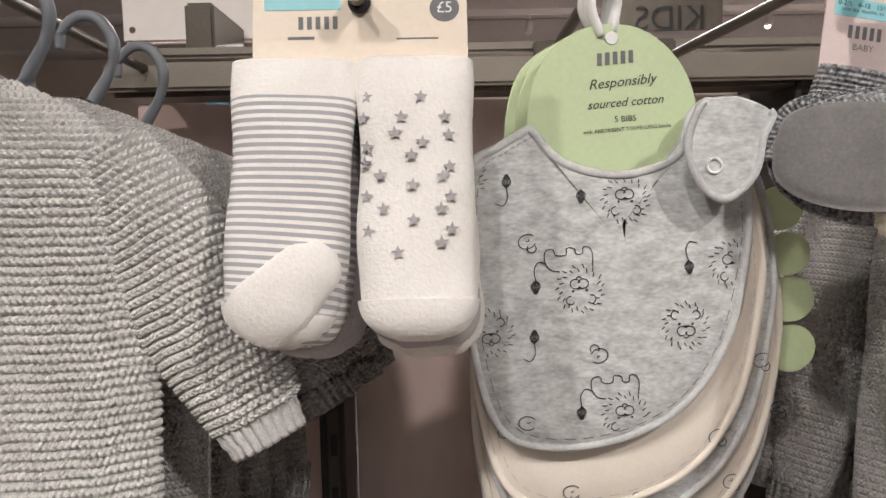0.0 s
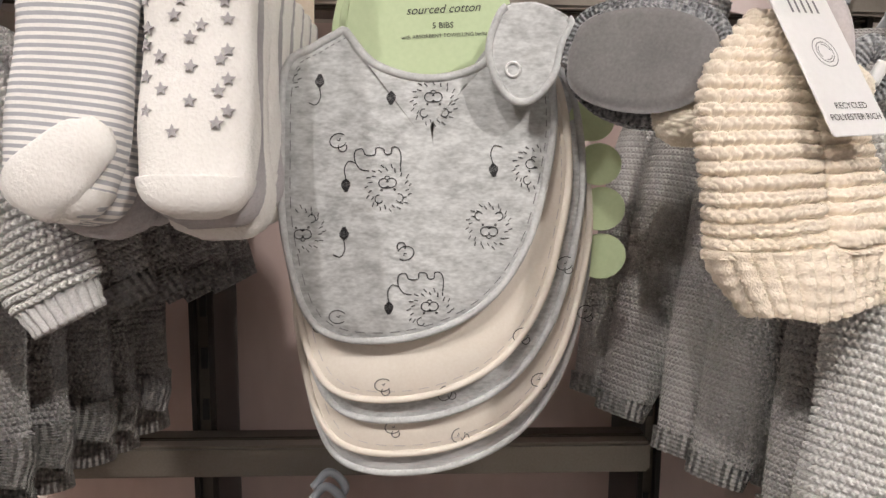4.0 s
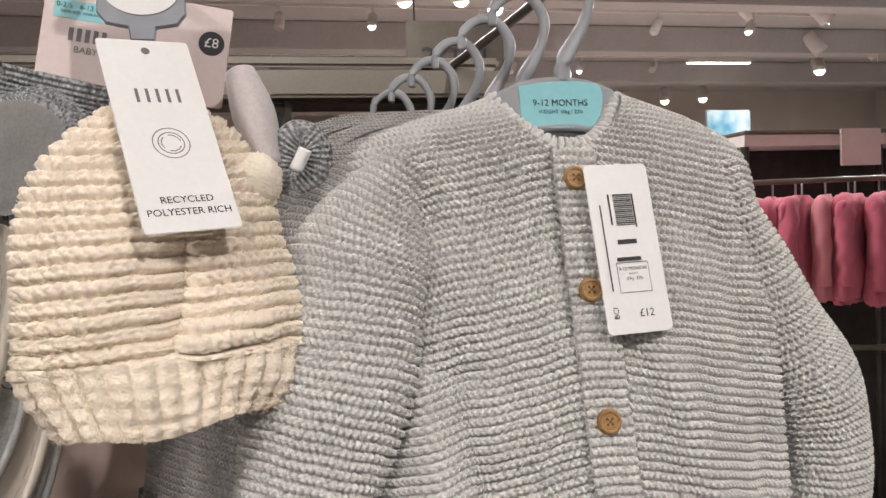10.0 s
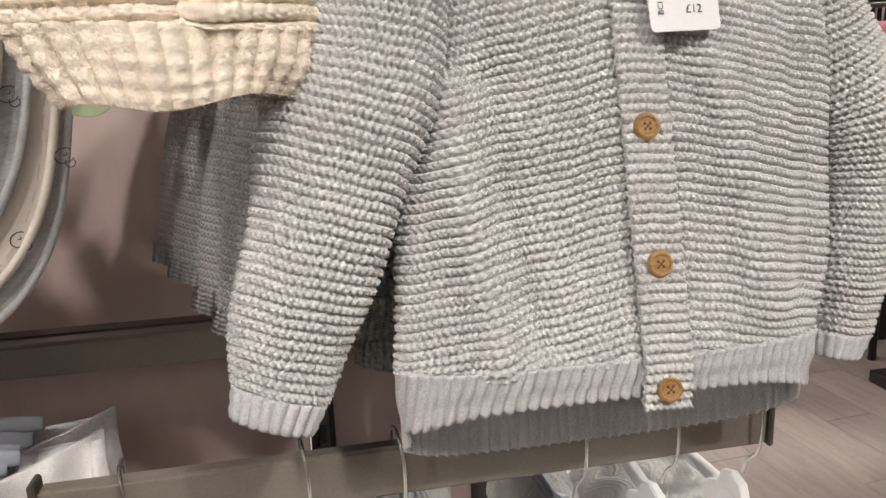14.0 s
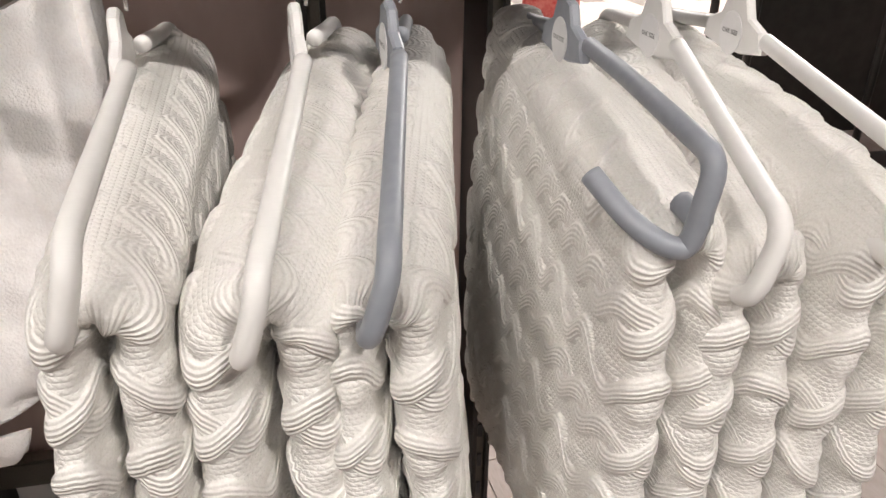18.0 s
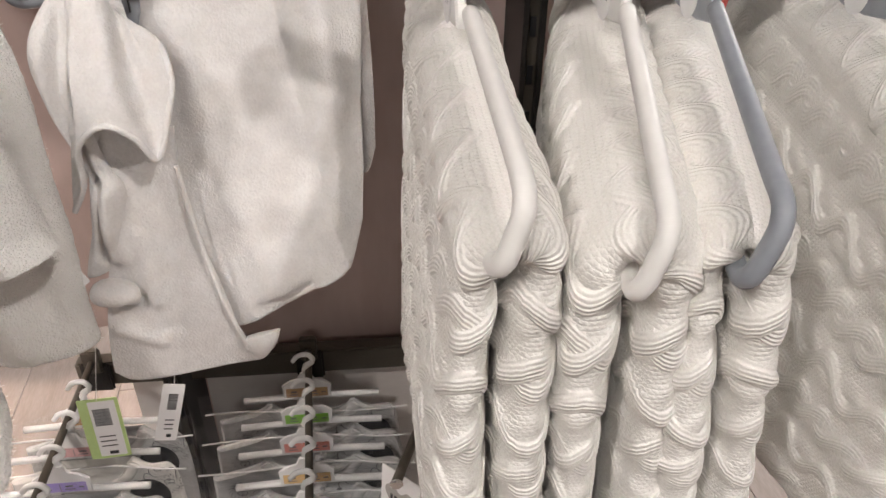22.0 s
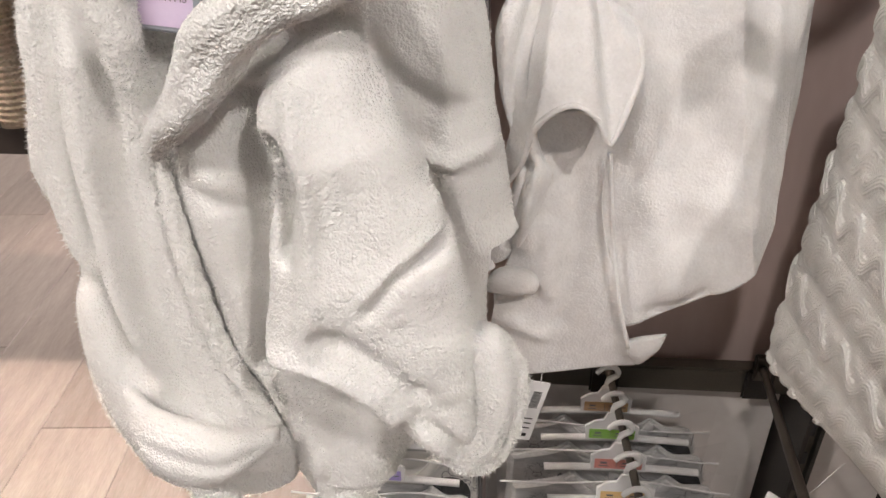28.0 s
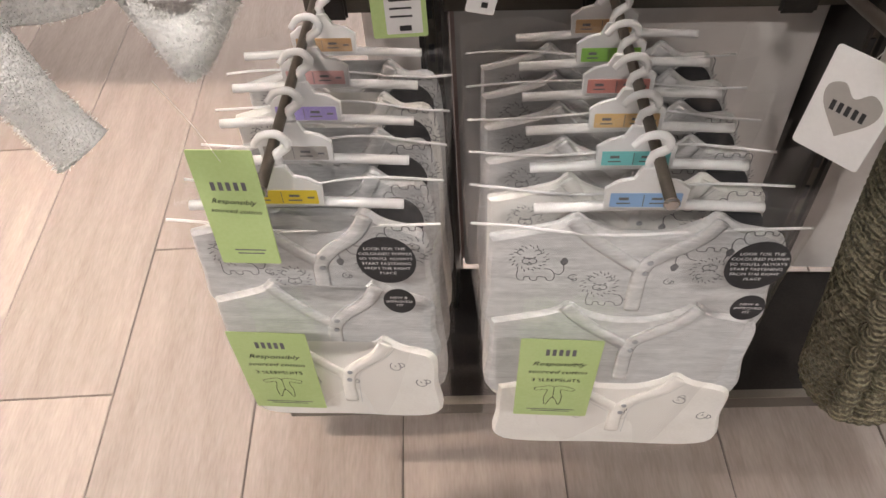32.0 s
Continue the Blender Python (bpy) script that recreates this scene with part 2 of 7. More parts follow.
TERRY = surface("white_terry", (0.89, 0.875, 0.85), (0.95, 0.94, 0.915), 30, 650, 0.95, 0.0, fuzz=0.3, spec=0.05)
tn, tl = TERRY.node_tree.nodes, TERRY.node_tree.links
tco = tn.new("ShaderNodeTexCoord").outputs["Object"]
loops = tn.new("ShaderNodeTexVoronoi")
loops.feature = "SMOOTH_F1"
loops.inputs["Scale"].default_value, loops.inputs["Smoothness"].default_value = 620, 0.6
tl.new(tco, loops.inputs["Vector"])
tuft = math_node(tn, tl, "SUBTRACT", math_node(tn, tl, "MULTIPLY", noise_node(tn, tl, tco, 240, 3.0), 1.5), math_node(tn, tl, "MULTIPLY", loops.outputs["Distance"], 0.7))
tb = tn.new("ShaderNodeBump")
tb.inputs["Strength"].default_value, tb.inputs["Distance"].default_value = 0.75, 0.0026
tl.new(tuft, tb.inputs["Height"])
tl.new(tb.outputs[0], tn["Principled BSDF"].inputs["Normal"])
VELOUR = surface("white_velour", (0.73, 0.708, 0.698), (0.83, 0.812, 0.803), 60, 420, 0.95, 1.0, depth=0.0028, fuzz=0.25, spec=0.1)
BIB_GREY = surface("grey_marl_jersey", (0.40, 0.41, 0.41), (0.70, 0.715, 0.715), 110, 420, 0.95, 0.15, fuzz=0.15, stretch=(0.6, 1, 1.3), spec=0.1, contrast=(0.36, 0.64))
BIB_TRIM = surface("grey_jersey_binding", (0.48, 0.49, 0.495), (0.66, 0.67, 0.67), 80, 500, 0.95, 0.2, fuzz=0.15, spec=0.1)
BIB_CREAM = surface("cream_jersey", (0.80, 0.73, 0.64), (0.86, 0.80, 0.72), 30, 500, 0.95, 0.15, fuzz=0.15, spec=0.1)
SUIT_GREY = surface("pale_grey_jersey", (0.47, 0.475, 0.48), (0.68, 0.68, 0.68), 60, 300, 0.95, 0.15, fuzz=0.1, stretch=(0.45, 1, 1.8), spec=0.1)
SUIT_WHITE = surface("off_white_jersey", (0.80, 0.78, 0.74), (0.87, 0.855, 0.82), 30, 400, 0.95, 0.15, fuzz=0.1, spec=0.1)
SOCK_WHITE = surface("white_cotton_terry", (0.80, 0.775, 0.74), (0.90, 0.88, 0.85), 30, 520, 0.95, 0.9, depth=0.002, fuzz=0.2, spec=0.1)
SOCK_GREY = surface("grey_sock_cotton", (0.36, 0.34, 0.35), (0.50, 0.48, 0.49), 30, 700, 0.95, 0.4, fuzz=0.2, spec=0.1)
SUEDE = surface("grey_suede", (0.17, 0.165, 0.165), (0.25, 0.24, 0.24), 30, 500, 0.95, 0.3, fuzz=0.3, spec=0.1)
SUEDE_PALE = surface("mauve_fleece", (0.52, 0.47, 0.47), (0.66, 0.61, 0.61), 30, 500, 0.95, 0.3, fuzz=0.3, spec=0.1)
for cloth_ in (VELOUR,):
    sss = cloth_.node_tree.nodes["Principled BSDF"].inputs
    sss["Subsurface Weight"].default_value, sss["Subsurface Scale"].default_value = 0.3, 0.003
    sss["Subsurface Radius"].default_value = (1.0, 0.9, 0.8)
GREEN_CARD = surface("pale_green_card", (0.52, 0.63, 0.38), (0.59, 0.69, 0.44), 12, 300, 0.55, 0.03)
LIME_CARD = surface("lime_card", (0.50, 0.66, 0.27), (0.56, 0.71, 0.33), 12, 300, 0.5, 0.03)
CREAM_CARD = surface("cream_card", (0.78, 0.68, 0.56), (0.84, 0.75, 0.64), 12, 300, 0.55, 0.03)
PINK_CARD = surface("pale_pink_card", (0.70, 0.58, 0.56), (0.76, 0.65, 0.63), 12, 300, 0.55, 0.03)
WHITE_CARD = surface("white_card", (0.84, 0.83, 0.83), (0.89, 0.88, 0.88), 12, 300, 0.5, 0.03)
INK = surface("black_ink", (0.02, 0.02, 0.022), (0.035, 0.035, 0.04), 20, 300, 0.6, 0.0)
GREY_INK = surface("grey_ink", (0.14, 0.14, 0.15), (0.20, 0.20, 0.21), 20, 300, 0.7, 0.0)
PALE_INK = surface("white_ink", (0.80, 0.80, 0.80), (0.88, 0.88, 0.88), 20, 300, 0.6, 0.0)
AQUA = surface("aqua_sticker", (0.25, 0.58, 0.64), (0.30, 0.64, 0.70), 10, 200, 0.45, 0.0)
LILAC = surface("lilac_sticker", (0.62, 0.50, 0.68), (0.68, 0.56, 0.73), 10, 200, 0.45, 0.0)
GREY_PLASTIC = surface("grey_plastic", (0.26, 0.28, 0.315), (0.33, 0.35, 0.385), 8, 90, 0.42, 0.03)
PALE_PLASTIC = surface("pale_grey_plastic", (0.30, 0.31, 0.335), (0.36, 0.37, 0.395), 8, 90, 0.42, 0.03)
WHITE_PLASTIC = surface("white_plastic", (0.80, 0.79, 0.77), (0.86, 0.85, 0.83), 8, 90, 0.35, 0.03)
MILKY_PLASTIC = surface("milky_plastic", (0.78, 0.78, 0.78), (0.86, 0.86, 0.86), 8, 90, 0.3, 0.03)
BLACK_PLASTIC = surface("black_plastic", (0.018, 0.018, 0.02), (0.03, 0.03, 0.032), 8, 90, 0.35, 0.03)
CHROME = surface("chrome", (0.72, 0.71, 0.69), (0.82, 0.81, 0.79), 20, 300, 0.16, 0.02, metal=1.0)
BRONZE = surface("bronze_powder_coat", (0.10, 0.088, 0.072), (0.135, 0.118, 0.098), 14, 400, 0.38, 0.05, metal=0.35)
BRONZE_LIGHT = surface("satin_bronze_metal", (0.27, 0.24, 0.205), (0.33, 0.30, 0.26), 14, 400, 0.33, 0.05, metal=0.5)
DARK_METAL = surface("dark_metal", (0.03, 0.027, 0.025), (0.05, 0.045, 0.042), 14, 400, 0.4, 0.05, metal=0.4)
PANEL = surface("rose_beige_panel", (0.66, 0.51, 0.47), (0.74, 0.59, 0.55), 4, 60, 0.35, 0.03, stretch=(1, 1, 0.3))
PANEL_WHITE = surface("white_laminate", (0.80, 0.75, 0.72), (0.86, 0.82, 0.79), 4, 60, 0.4, 0.03)
WOOD_BUTTON = surface("brown_wood_button", (0.30, 0.16, 0.055), (0.48, 0.29, 0.12), 90, 500, 0.4, 0.1, stretch=(1, 1, 5))
THREAD = surface("brown_thread", (0.10, 0.06, 0.03), (0.15, 0.09, 0.05), 90, 500, 0.8, 0.1)
FILM = clear_film("clear_polythene")
FLOOR = surface("grey_wood_vinyl", (0.25, 0.203, 0.178), (0.385, 0.32, 0.285), 5, 45, 0.5, 0.12, stretch=(6, 0.8, 1), contrast=(0.3, 0.7))
info = FLOOR.node_tree.nodes.new("ShaderNodeObjectInfo")
hue = FLOOR.node_tree.nodes.new("ShaderNodeHueSaturation")
span = FLOOR.node_tree.nodes.new("ShaderNodeMapRange")
span.inputs["To Min"].default_value, span.inputs["To Max"].default_value = 0.88, 1.12
FLOOR.node_tree.links.new(info.outputs["Random"], span.inputs["Value"])
FLOOR.node_tree.links.new(span.outputs[0], hue.inputs["Value"])
pb = FLOOR.node_tree.nodes["Principled BSDF"]
FLOOR.node_tree.links.new(pb.inputs["Base Color"].links[0].from_socket, hue.inputs["Color"])
FLOOR.node_tree.links.new(hue.outputs[0], pb.inputs["Base Color"])
FLOOR_GAP = surface("floor_joint", (0.10, 0.085, 0.075), (0.14, 0.12, 0.105), 20, 100, 0.9, 0.0)
CEILING = surface("grey_brown_ceiling", (0.42, 0.40, 0.405), (0.48, 0.46, 0.46), 2, 30, 0.9, 0.03)
SHOP_WALL = surface("beige_wall_paint", (0.52, 0.47, 0.43), (0.59, 0.54, 0.49), 2, 40, 0.9, 0.03)

# ---- builders ----


def thing(name, at, label, category, group=""):
    ob = new(name)
    ob.location = at
    ob.empty_display_size = 0.02
    return tagged(ob, label, category, group)


def mesh_object(name, verts, faces, mat, parent=None, label="", uv=None, smooth=True, kind=""):
    """ONE mesh object from points in the world, under a thing or a part of one."""
    verts = np.asarray(verts, float).reshape(-1, 3)
    root = parent
    shift = np.zeros(3)
    while root is not None:
        shift = shift + np.array(root.location)
        root = root.parent
    me = bpy.data.meshes.new(name)
    if isinstance(faces, np.ndarray):
        n, k = faces.shape
        me.vertices.add(len(verts))
        me.vertices.foreach_set("co", (verts - shift).ravel())
        me.loops.add(n * k)
        me.loops.foreach_set("vertex_index", faces.ravel().astype(np.int32))
        me.polygons.add(n)
        me.polygons.foreach_set("loop_start", np.arange(0, n * k, k, dtype=np.int32))
        me.update(calc_edges=True)
    else:
        me.from_pydata((verts - shift).tolist(), [], faces)
        me.update()
    me.polygons.foreach_set("use_smooth", np.full(len(me.polygons), smooth))
    if uv is not None:
        layer = me.uv_layers.new(name="cloth")
        loops = np.zeros(len(me.loops), np.int32)
        me.loops.foreach_get("vertex_index", loops)
        layer.data.foreach_set("uv", np.asarray(uv, float).reshape(-1, 2)[loops].ravel())
    me.materials.append(mat)
    ob = new(name, me)
    if parent is not None:
        ob.parent = parent
    if label:
        ob["label"] = label
    if kind:
        ob["kind"] = kind
    return ob


def grid_faces(n, m, wrap=False):
    i, j = np.meshgrid(np.arange(n - 1), np.arange(m if wrap else m - 1), indexing="ij")
    k = (j + 1) % m
    return np.stack([i * m + j, i * m + k, (i + 1) * m + k, (i + 1) * m + j], -1).reshape(-1, 4)


def curve(points, n):
    """n points along a smooth curve through the given ones (Catmull-Rom), evenly by index."""
    p = np.asarray(points, float)
    if p.ndim == 1:
        p = p[:, None]
    q = np.vstack([2 * p[0] - p[1], p, 2 * p[-1] - p[-2]])
    t = np.linspace(0, len(p) - 1, n)
    k = np.minimum(t.astype(int), len(p) - 2)
    f = (t - k)[:, None]
    a, b, c, d = q[k], q[k + 1], q[k + 2], q[k + 3]
    out = 0.5 * (2 * b + (c - a) * f + (2 * a - 5 * b + 4 * c - d) * f**2 + (3 * b - a - 3 * c + d) * f**3)
    return out[:, 0] if out.shape[1] == 1 and np.asarray(points).ndim == 1 else out


def grid_normals(p, wrap):
    if wrap:
        du = np.roll(p, -1, 1) - np.roll(p, 1, 1)
    else:
        du = np.gradient(p, axis=1)
    dv = np.gradient(p, axis=0)
    n = np.cross(du, dv)
    return n / np.maximum(np.linalg.norm(n, axis=-1, keepdims=True), 1e-9)


def sheet(name, p, mat, parent, label="", relief=None, wrap=False, thick=0.0, close=False, keep=None, even=False):
    """A cloth surface from a grid of points (rows, columns, 3). relief(u, v) in metres lifts it along its normal."""
    p = np.asarray(p, float)
    n, m = p.shape[:2]
    step_u = np.linalg.norm(np.diff(p, axis=1, append=p[:, :1] if wrap else p[:, -1:]), axis=-1)
    u = np.cumsum(step_u, axis=1) - step_u
    u = u - u[:, m // 2 : m // 2 + 1]
    v = np.cumsum(np.vstack([np.zeros((1, m)), np.linalg.norm(np.diff(p, axis=0), axis=-1)]), axis=0)
    v = np.broadcast_to(v.mean(1, keepdims=True), (n, m)) if wrap or even else v
    nor = grid_normals(p, wrap)
    if relief is not None:
        p = p + nor * relief(u, v)[..., None]
    verts, faces, uv = p.reshape(-1, 3), grid_faces(n, m, wrap), np.stack([u, v], -1).reshape(-1, 2)
    if keep is not None:
        faces = faces[keep(verts[faces].mean(1))]
    if thick:
        back = (p - nor * thick).reshape(-1, 3)
        f2 = faces[:, ::-1] + n * m
        rim = [np.r_[np.arange(m), m + m * np.arange(n - 1) + (m - 1), (n - 1) * m + np.arange(m - 2, -1, -1), m * np.arange(n - 2, 0, -1)]] if not wrap else []
        extra = []
        for r in rim:
            s = np.roll(r, -1)
            extra.append(np.stack([s, r, r + n * m, s + n * m], -1))
        if wrap:
            for row, flip in ((0, 1), (n - 1, -1)):
                r = row * m + np.arange(m)
                s = np.roll(r, -1)
                extra.append(np.stack([s, r, r + n * m, s + n * m], -1)[:, ::flip])
        verts, faces, uv = np.vstack([verts, back]), np.vstack([faces, f2, *extra]), np.vstack([uv, uv])
    if close and wrap:
        faces = [list(map(int, f)) for f in faces] + [list(range(m))[::-1], list(range((n - 1) * m, n * m))]
    return mesh_object(name, verts, faces, mat, parent, label, uv)


def loft(path, a, b, side, n, m, power=2.0, ang=None):
    """Grid of a tube along a path: half widths a (along side) and b (across it), smoothly spread over n rows of m points."""
    c = curve(path, n)
    a, b = curve(a, n), curve(b, n)
    t = np.gradient(c, axis=0)
    t /= np.linalg.norm(t, axis=1, keepdims=True)
    s = np.asarray(side, float)
    s = curve(s, n) if s.ndim == 2 else np.broadcast_to(s, (n, 3))
    s = s - (s * t).sum(1, keepdims=True) * t
    s /= np.linalg.norm(s, axis=1, keepdims=True)
    w = np.cross(t, s)
    ang = np.linspace(0, 2 * np.pi, m, endpoint=False) if ang is None else ang
    cs, sn = np.cos(ang), np.sin(ang)
    x, y = np.sign(cs) * np.abs(cs) ** (2 / power), np.sign(sn) * np.abs(sn) ** (2 / power)
    return c[:, None] + s[:, None] * (a[:, None] * x)[..., None] + w[:, None] * (b[:, None] * y)[..., None]


def tube(name, path, r, mat, parent, label="", n=24, m=10, flat=1.0, side=(0.31, 0.17, 0.93)):
    r = [r] * 2 if isinstance(r, (int, float)) else r
    g = loft(path, r, [x * flat for x in r], side, n, m)
    return sheet(name, g, mat, parent, label, wrap=True, close=True)


def frame_of(origin, across, up):
    """Matrix whose x runs across, y up and z out of a flat thing."""
    x = Vector(across).normalized()
    y = Vector(up)
    y = (y - x * y.dot(x)).normalized()
    z = x.cross(y)
    return np.array([[x[0], y[0], z[0], origin[0]], [x[1], y[1], z[1], origin[1]], [x[2], y[2], z[2], origin[2]]])


def lay(fr, pts):
    p = np.asarray(pts, float)
    if p.shape[1] == 2:
        p = np.hstack([p, np.zeros((len(p), 1))])
    return p @ fr[:, :3].T + fr[:, 3]


def plate(name, outline, thick, fr, mat, parent, label="", edge=0.0, bow=0.0, lift=0.0, smooth=False):
    """A flat or gently bowed plate: outline in metres on the frame, with rounded edges."""
    o = np.asarray(outline, float)
    c = o.mean(0)
    area = 0.5 * np.sum(o[:, 0] * np.roll(o[:, 1], -1) - o[:, 1] * np.roll(o[:, 0], -1))
    if area < 0:
        o = o[::-1]
    d = np.roll(o, -1, 0) - np.roll(o, 1, 0)
    nrm = np.stack([d[:, 1], -d[:, 0]], 1)
    nrm /= np.maximum(np.linalg.norm(nrm, axis=1, keepdims=True), 1e-9)
    e = edge or thick * 0.35
    rings = [(o - nrm * e, 0.0), (o, min(e, thick / 2)), (o, thick - min(e, thick / 2)), (o - nrm * e, thick)]
    bend = lambda q: bow * ((q[:, 0] - c[0]) ** 2 + (q[:, 1] - c[1]) ** 2)  # noqa: E731
    vs = np.vstack([np.hstack([q, (z + lift - bend(q))[:, None]]) for q, z in ((q, np.full(len(q), z)) for q, z in rings)])
    k = len(o)
    faces = []
    if bow:
        inner = [c + (o - nrm * e - c) * f for f in (0.85, 0.68, 0.5, 0.3, 0.12)]
        vs = np.vstack([vs] + [np.hstack([q, (thick + lift - bend(q))[:, None]]) for q in inner])
    for r in range(3 + (5 if bow else 0)):
        for i in range(k):
            j = (i + 1) % k
            faces.append([r * k + i, r * k + j, (r + 1) * k + j, (r + 1) * k + i])
    faces.append(list(range(len(vs) - k, len(vs))))
    faces.append(list(range(k))[::-1])
    return mesh_object(name, lay(fr, vs), faces, mat, parent, label, smooth=smooth or bool(bow))


def box_outline(w, h, r=0.003, cx=0.0, cy=0.0, seg=4):
    pts = []
    for sx, sy, a0 in ((1, 1, 0), (-1, 1, 90), (-1, -1, 180), (1, -1, 270)):
        for k in range(seg + 1):
            a = radians(a0 + 90 * k / seg)
            pts.append((cx + sx * (w / 2 - r) + r * math.cos(a), cy + sy * (h / 2 - r) + r * math.sin(a)))
    return pts


def disc_outline(rx, ry=None, cx=0.0, cy=0.0, n=28):
    ry = ry or rx
    return [(cx + rx * math.cos(2 * math.pi * k / n), cy + ry * math.sin(2 * math.pi * k / n)) for k in range(n)]


def block(name, x0, x1, y0, y1, z0, z1, mat, parent=None, label="", bevel=0.003, kind=""):
    """A box with bevelled edges."""
    bm = bmesh.new()
    bmesh.ops.create_cube(bm, size=1)
    for v in bm.verts:
        v.co = Vector(((x0 + x1) / 2 + v.co.x * (x1 - x0), (y0 + y1) / 2 + v.co.y * (y1 - y0), (z0 + z1) / 2 + v.co.z * (z1 - z0)))
    if bevel:
        bmesh.ops.bevel(bm, geom=bm.edges, offset=bevel, segments=2, affect="EDGES")
    verts, faces = [v.co[:] for v in bm.verts], [[v.index for v in f.verts] for f in bm.faces]
    bm.verts.index_update()
    faces = [[v.index for v in f.verts] for f in bm.faces]
    bm.free()
    return mesh_object(name, verts, faces, mat, parent, label, smooth=False, kind=kind)


def lettering(name, words, size, fr, at, mat, parent, lift=0.0009, turn=0.0, shear=0.0, align="CENTER", wide=1.0):
    """Words in the built-in font as one flat mesh on a frame."""
    data = bpy.data.curves.new(name, "FONT")
    data.body, data.size, data.align_x, data.align_y, data.shear = words, size, align, "CENTER", shear
    data.resolution_u = 3
    tmp = bpy.data.objects.new(name, data)
    scene.collection.objects.link(tmp)
    bpy.context.view_layer.update()
    me = bpy.data.meshes.new_from_object(tmp.evaluated_get(bpy.context.evaluated_depsgraph_get()))
    bpy.data.objects.remove(tmp)
    c, s = math.cos(radians(turn)), math.sin(radians(turn))
    vs = [(at[0] + wide * (c * v.co.x - s * v.co.y), at[1] + s * v.co.x + c * v.co.y, lift) for v in me.vertices]
    faces = [list(p.vertices) for p in me.polygons]
    bpy.data.meshes.remove(me)
    return mesh_object(name, lay(fr, vs), faces, mat, parent, smooth=False)


def bars(name, rects, fr, mat, parent, lift=0.0009):
    """Flat bars (x, y, width, height) on a frame: logos and unreadable print."""
    vs, faces = [], []
    for x, y, w, h in rects:
        k = len(vs)
        vs += [(x - w / 2, y - h / 2, lift), (x + w / 2, y - h / 2, lift), (x + w / 2, y + h / 2, lift), (x - w / 2, y + h / 2, lift)]
        faces.append([k, k + 1, k + 2, k + 3])
    return mesh_object(name, lay(fr, vs), faces, mat, parent, smooth=False)


def strokes(name, lines, width, fr, mat, parent, lift=0.0009, bend=None):
    """Thin drawn lines on a frame, each a polyline."""
    vs, faces = [], []
    for ln in lines:
        q = np.asarray(ln, float)
        if len(q) < 2:
            continue
        d = np.gradient(q, axis=0)
        nr = np.stack([-d[:, 1], d[:, 0]], 1)
        nr /= np.maximum(np.linalg.norm(nr, axis=1, keepdims=True), 1e-9)
        k = len(vs)
        for p, w in zip(q, nr):
            vs += [tuple(p + w * width / 2), tuple(p - w * width / 2)]
        for i in range(len(q) - 1):
            faces.append([k + 2 * i, k + 2 * i + 1, k + 2 * i + 3, k + 2 * i + 2])
    if not faces:
        return None
    z = [lift if bend is None else lift + bend(p[0], p[1]) for p in vs]
    return mesh_object(name, lay(fr, [(p[0], p[1], h) for p, h in zip(vs, z)]), faces, mat, parent, smooth=False)


def ripple(seed, amp, scale):
    """A soft wandering relief for cloth, in metres."""
    rng = np.random.RandomState(seed)
    waves = [(rng.uniform(-1, 1) / scale, rng.uniform(-1, 1) / scale, rng.uniform(0, 6.28), rng.uniform(0.4, 1)) for _ in range(9)]

    def f(u, v):
        return amp * sum(w * np.sin(2 * np.pi * (p * u + q * v) + s) for p, q, s, w in waves) / 4

    return f


def garter(row=0.0052, stitch=0.0036, amp=0.0043, chevron=0.0, bead=0.85):
    """Garter stitch: rows of slanted beads, each row offset by half a stitch, with deep gaps between."""

    def f(u, v):
        v = v - chevron * np.abs(u)
        w = (v + 0.0004 * np.sin(u * 90) + 0.0003 * np.sin(u * 233 + 1)) / row
        k = np.floor(w)
        fy = 2 * (w - k) - 1
        c = u / stitch + 0.5 * k + 0.15 * np.sin(k * 2.3) + 0.1 * fy
        out = np.zeros_like(u)
        # two courses of loops to a ridge, half a stitch apart, scalloped against the next ridge
        for shift, mid in ((0.0, 0.3), (0.5, -0.3)):
            fx = 2 * (c + shift - np.floor(c + shift)) - 1
            lean = fx + (0.35 if mid > 0 else -0.35) * (fy - mid)
            out = np.maximum(out, 1 - ((fy - mid) / 0.68) ** 2 - bead * lean**2)
        return amp * np.sqrt(np.clip(out, 0.0, 1))

    return f


def ribbing(pitch=0.005, amp=0.0012, row=0.0035):
    def f(u, v):
        span_ = u.max(1, keepdims=True) - u.min(1, keepdims=True)
        u = u * span_.mean() / span_
        return amp * np.abs(np.sin(np.pi * u / pitch)) ** 0.7 * (0.85 + 0.15 * np.sin(2 * np.pi * v / row))

    return f


def ribbon(left, right, y, depth, n, m, power=2.0):
    """Grid of a cloth tube between a left and a right outline given as (x, z), at depth y, half as thick as depth."""
    lf, rt = curve(left, n), curve(right, n)
    yy, dd = curve(y, n)[:, None], curve(depth, n)[:, None]
    ang = np.linspace(0, 2 * np.pi, m, endpoint=False)
    cs, sn = np.cos(ang), np.sin(ang)
    cs, sn = np.sign(cs) * np.abs(cs) ** (2 / power), np.sign(sn) * np.abs(sn) ** (2 / power)
    mid, half = (lf + rt) / 2, (rt - lf) / 2
    x = mid[:, :1] + half[:, :1] * cs
    z = mid[:, 1:] + half[:, 1:] * cs
    return np.stack([x, yy - dd * sn, z], -1)


def folds(p, lines, every=False):
    """Push soft folds into a grid: each a line of (x, z), its half width, and how far it comes forward (minus: goes back)."""
    p = p.copy()
    for line, width, amount in lines:
        c = curve(line, 90)
        d = np.full(p.shape[:2], 1e9)
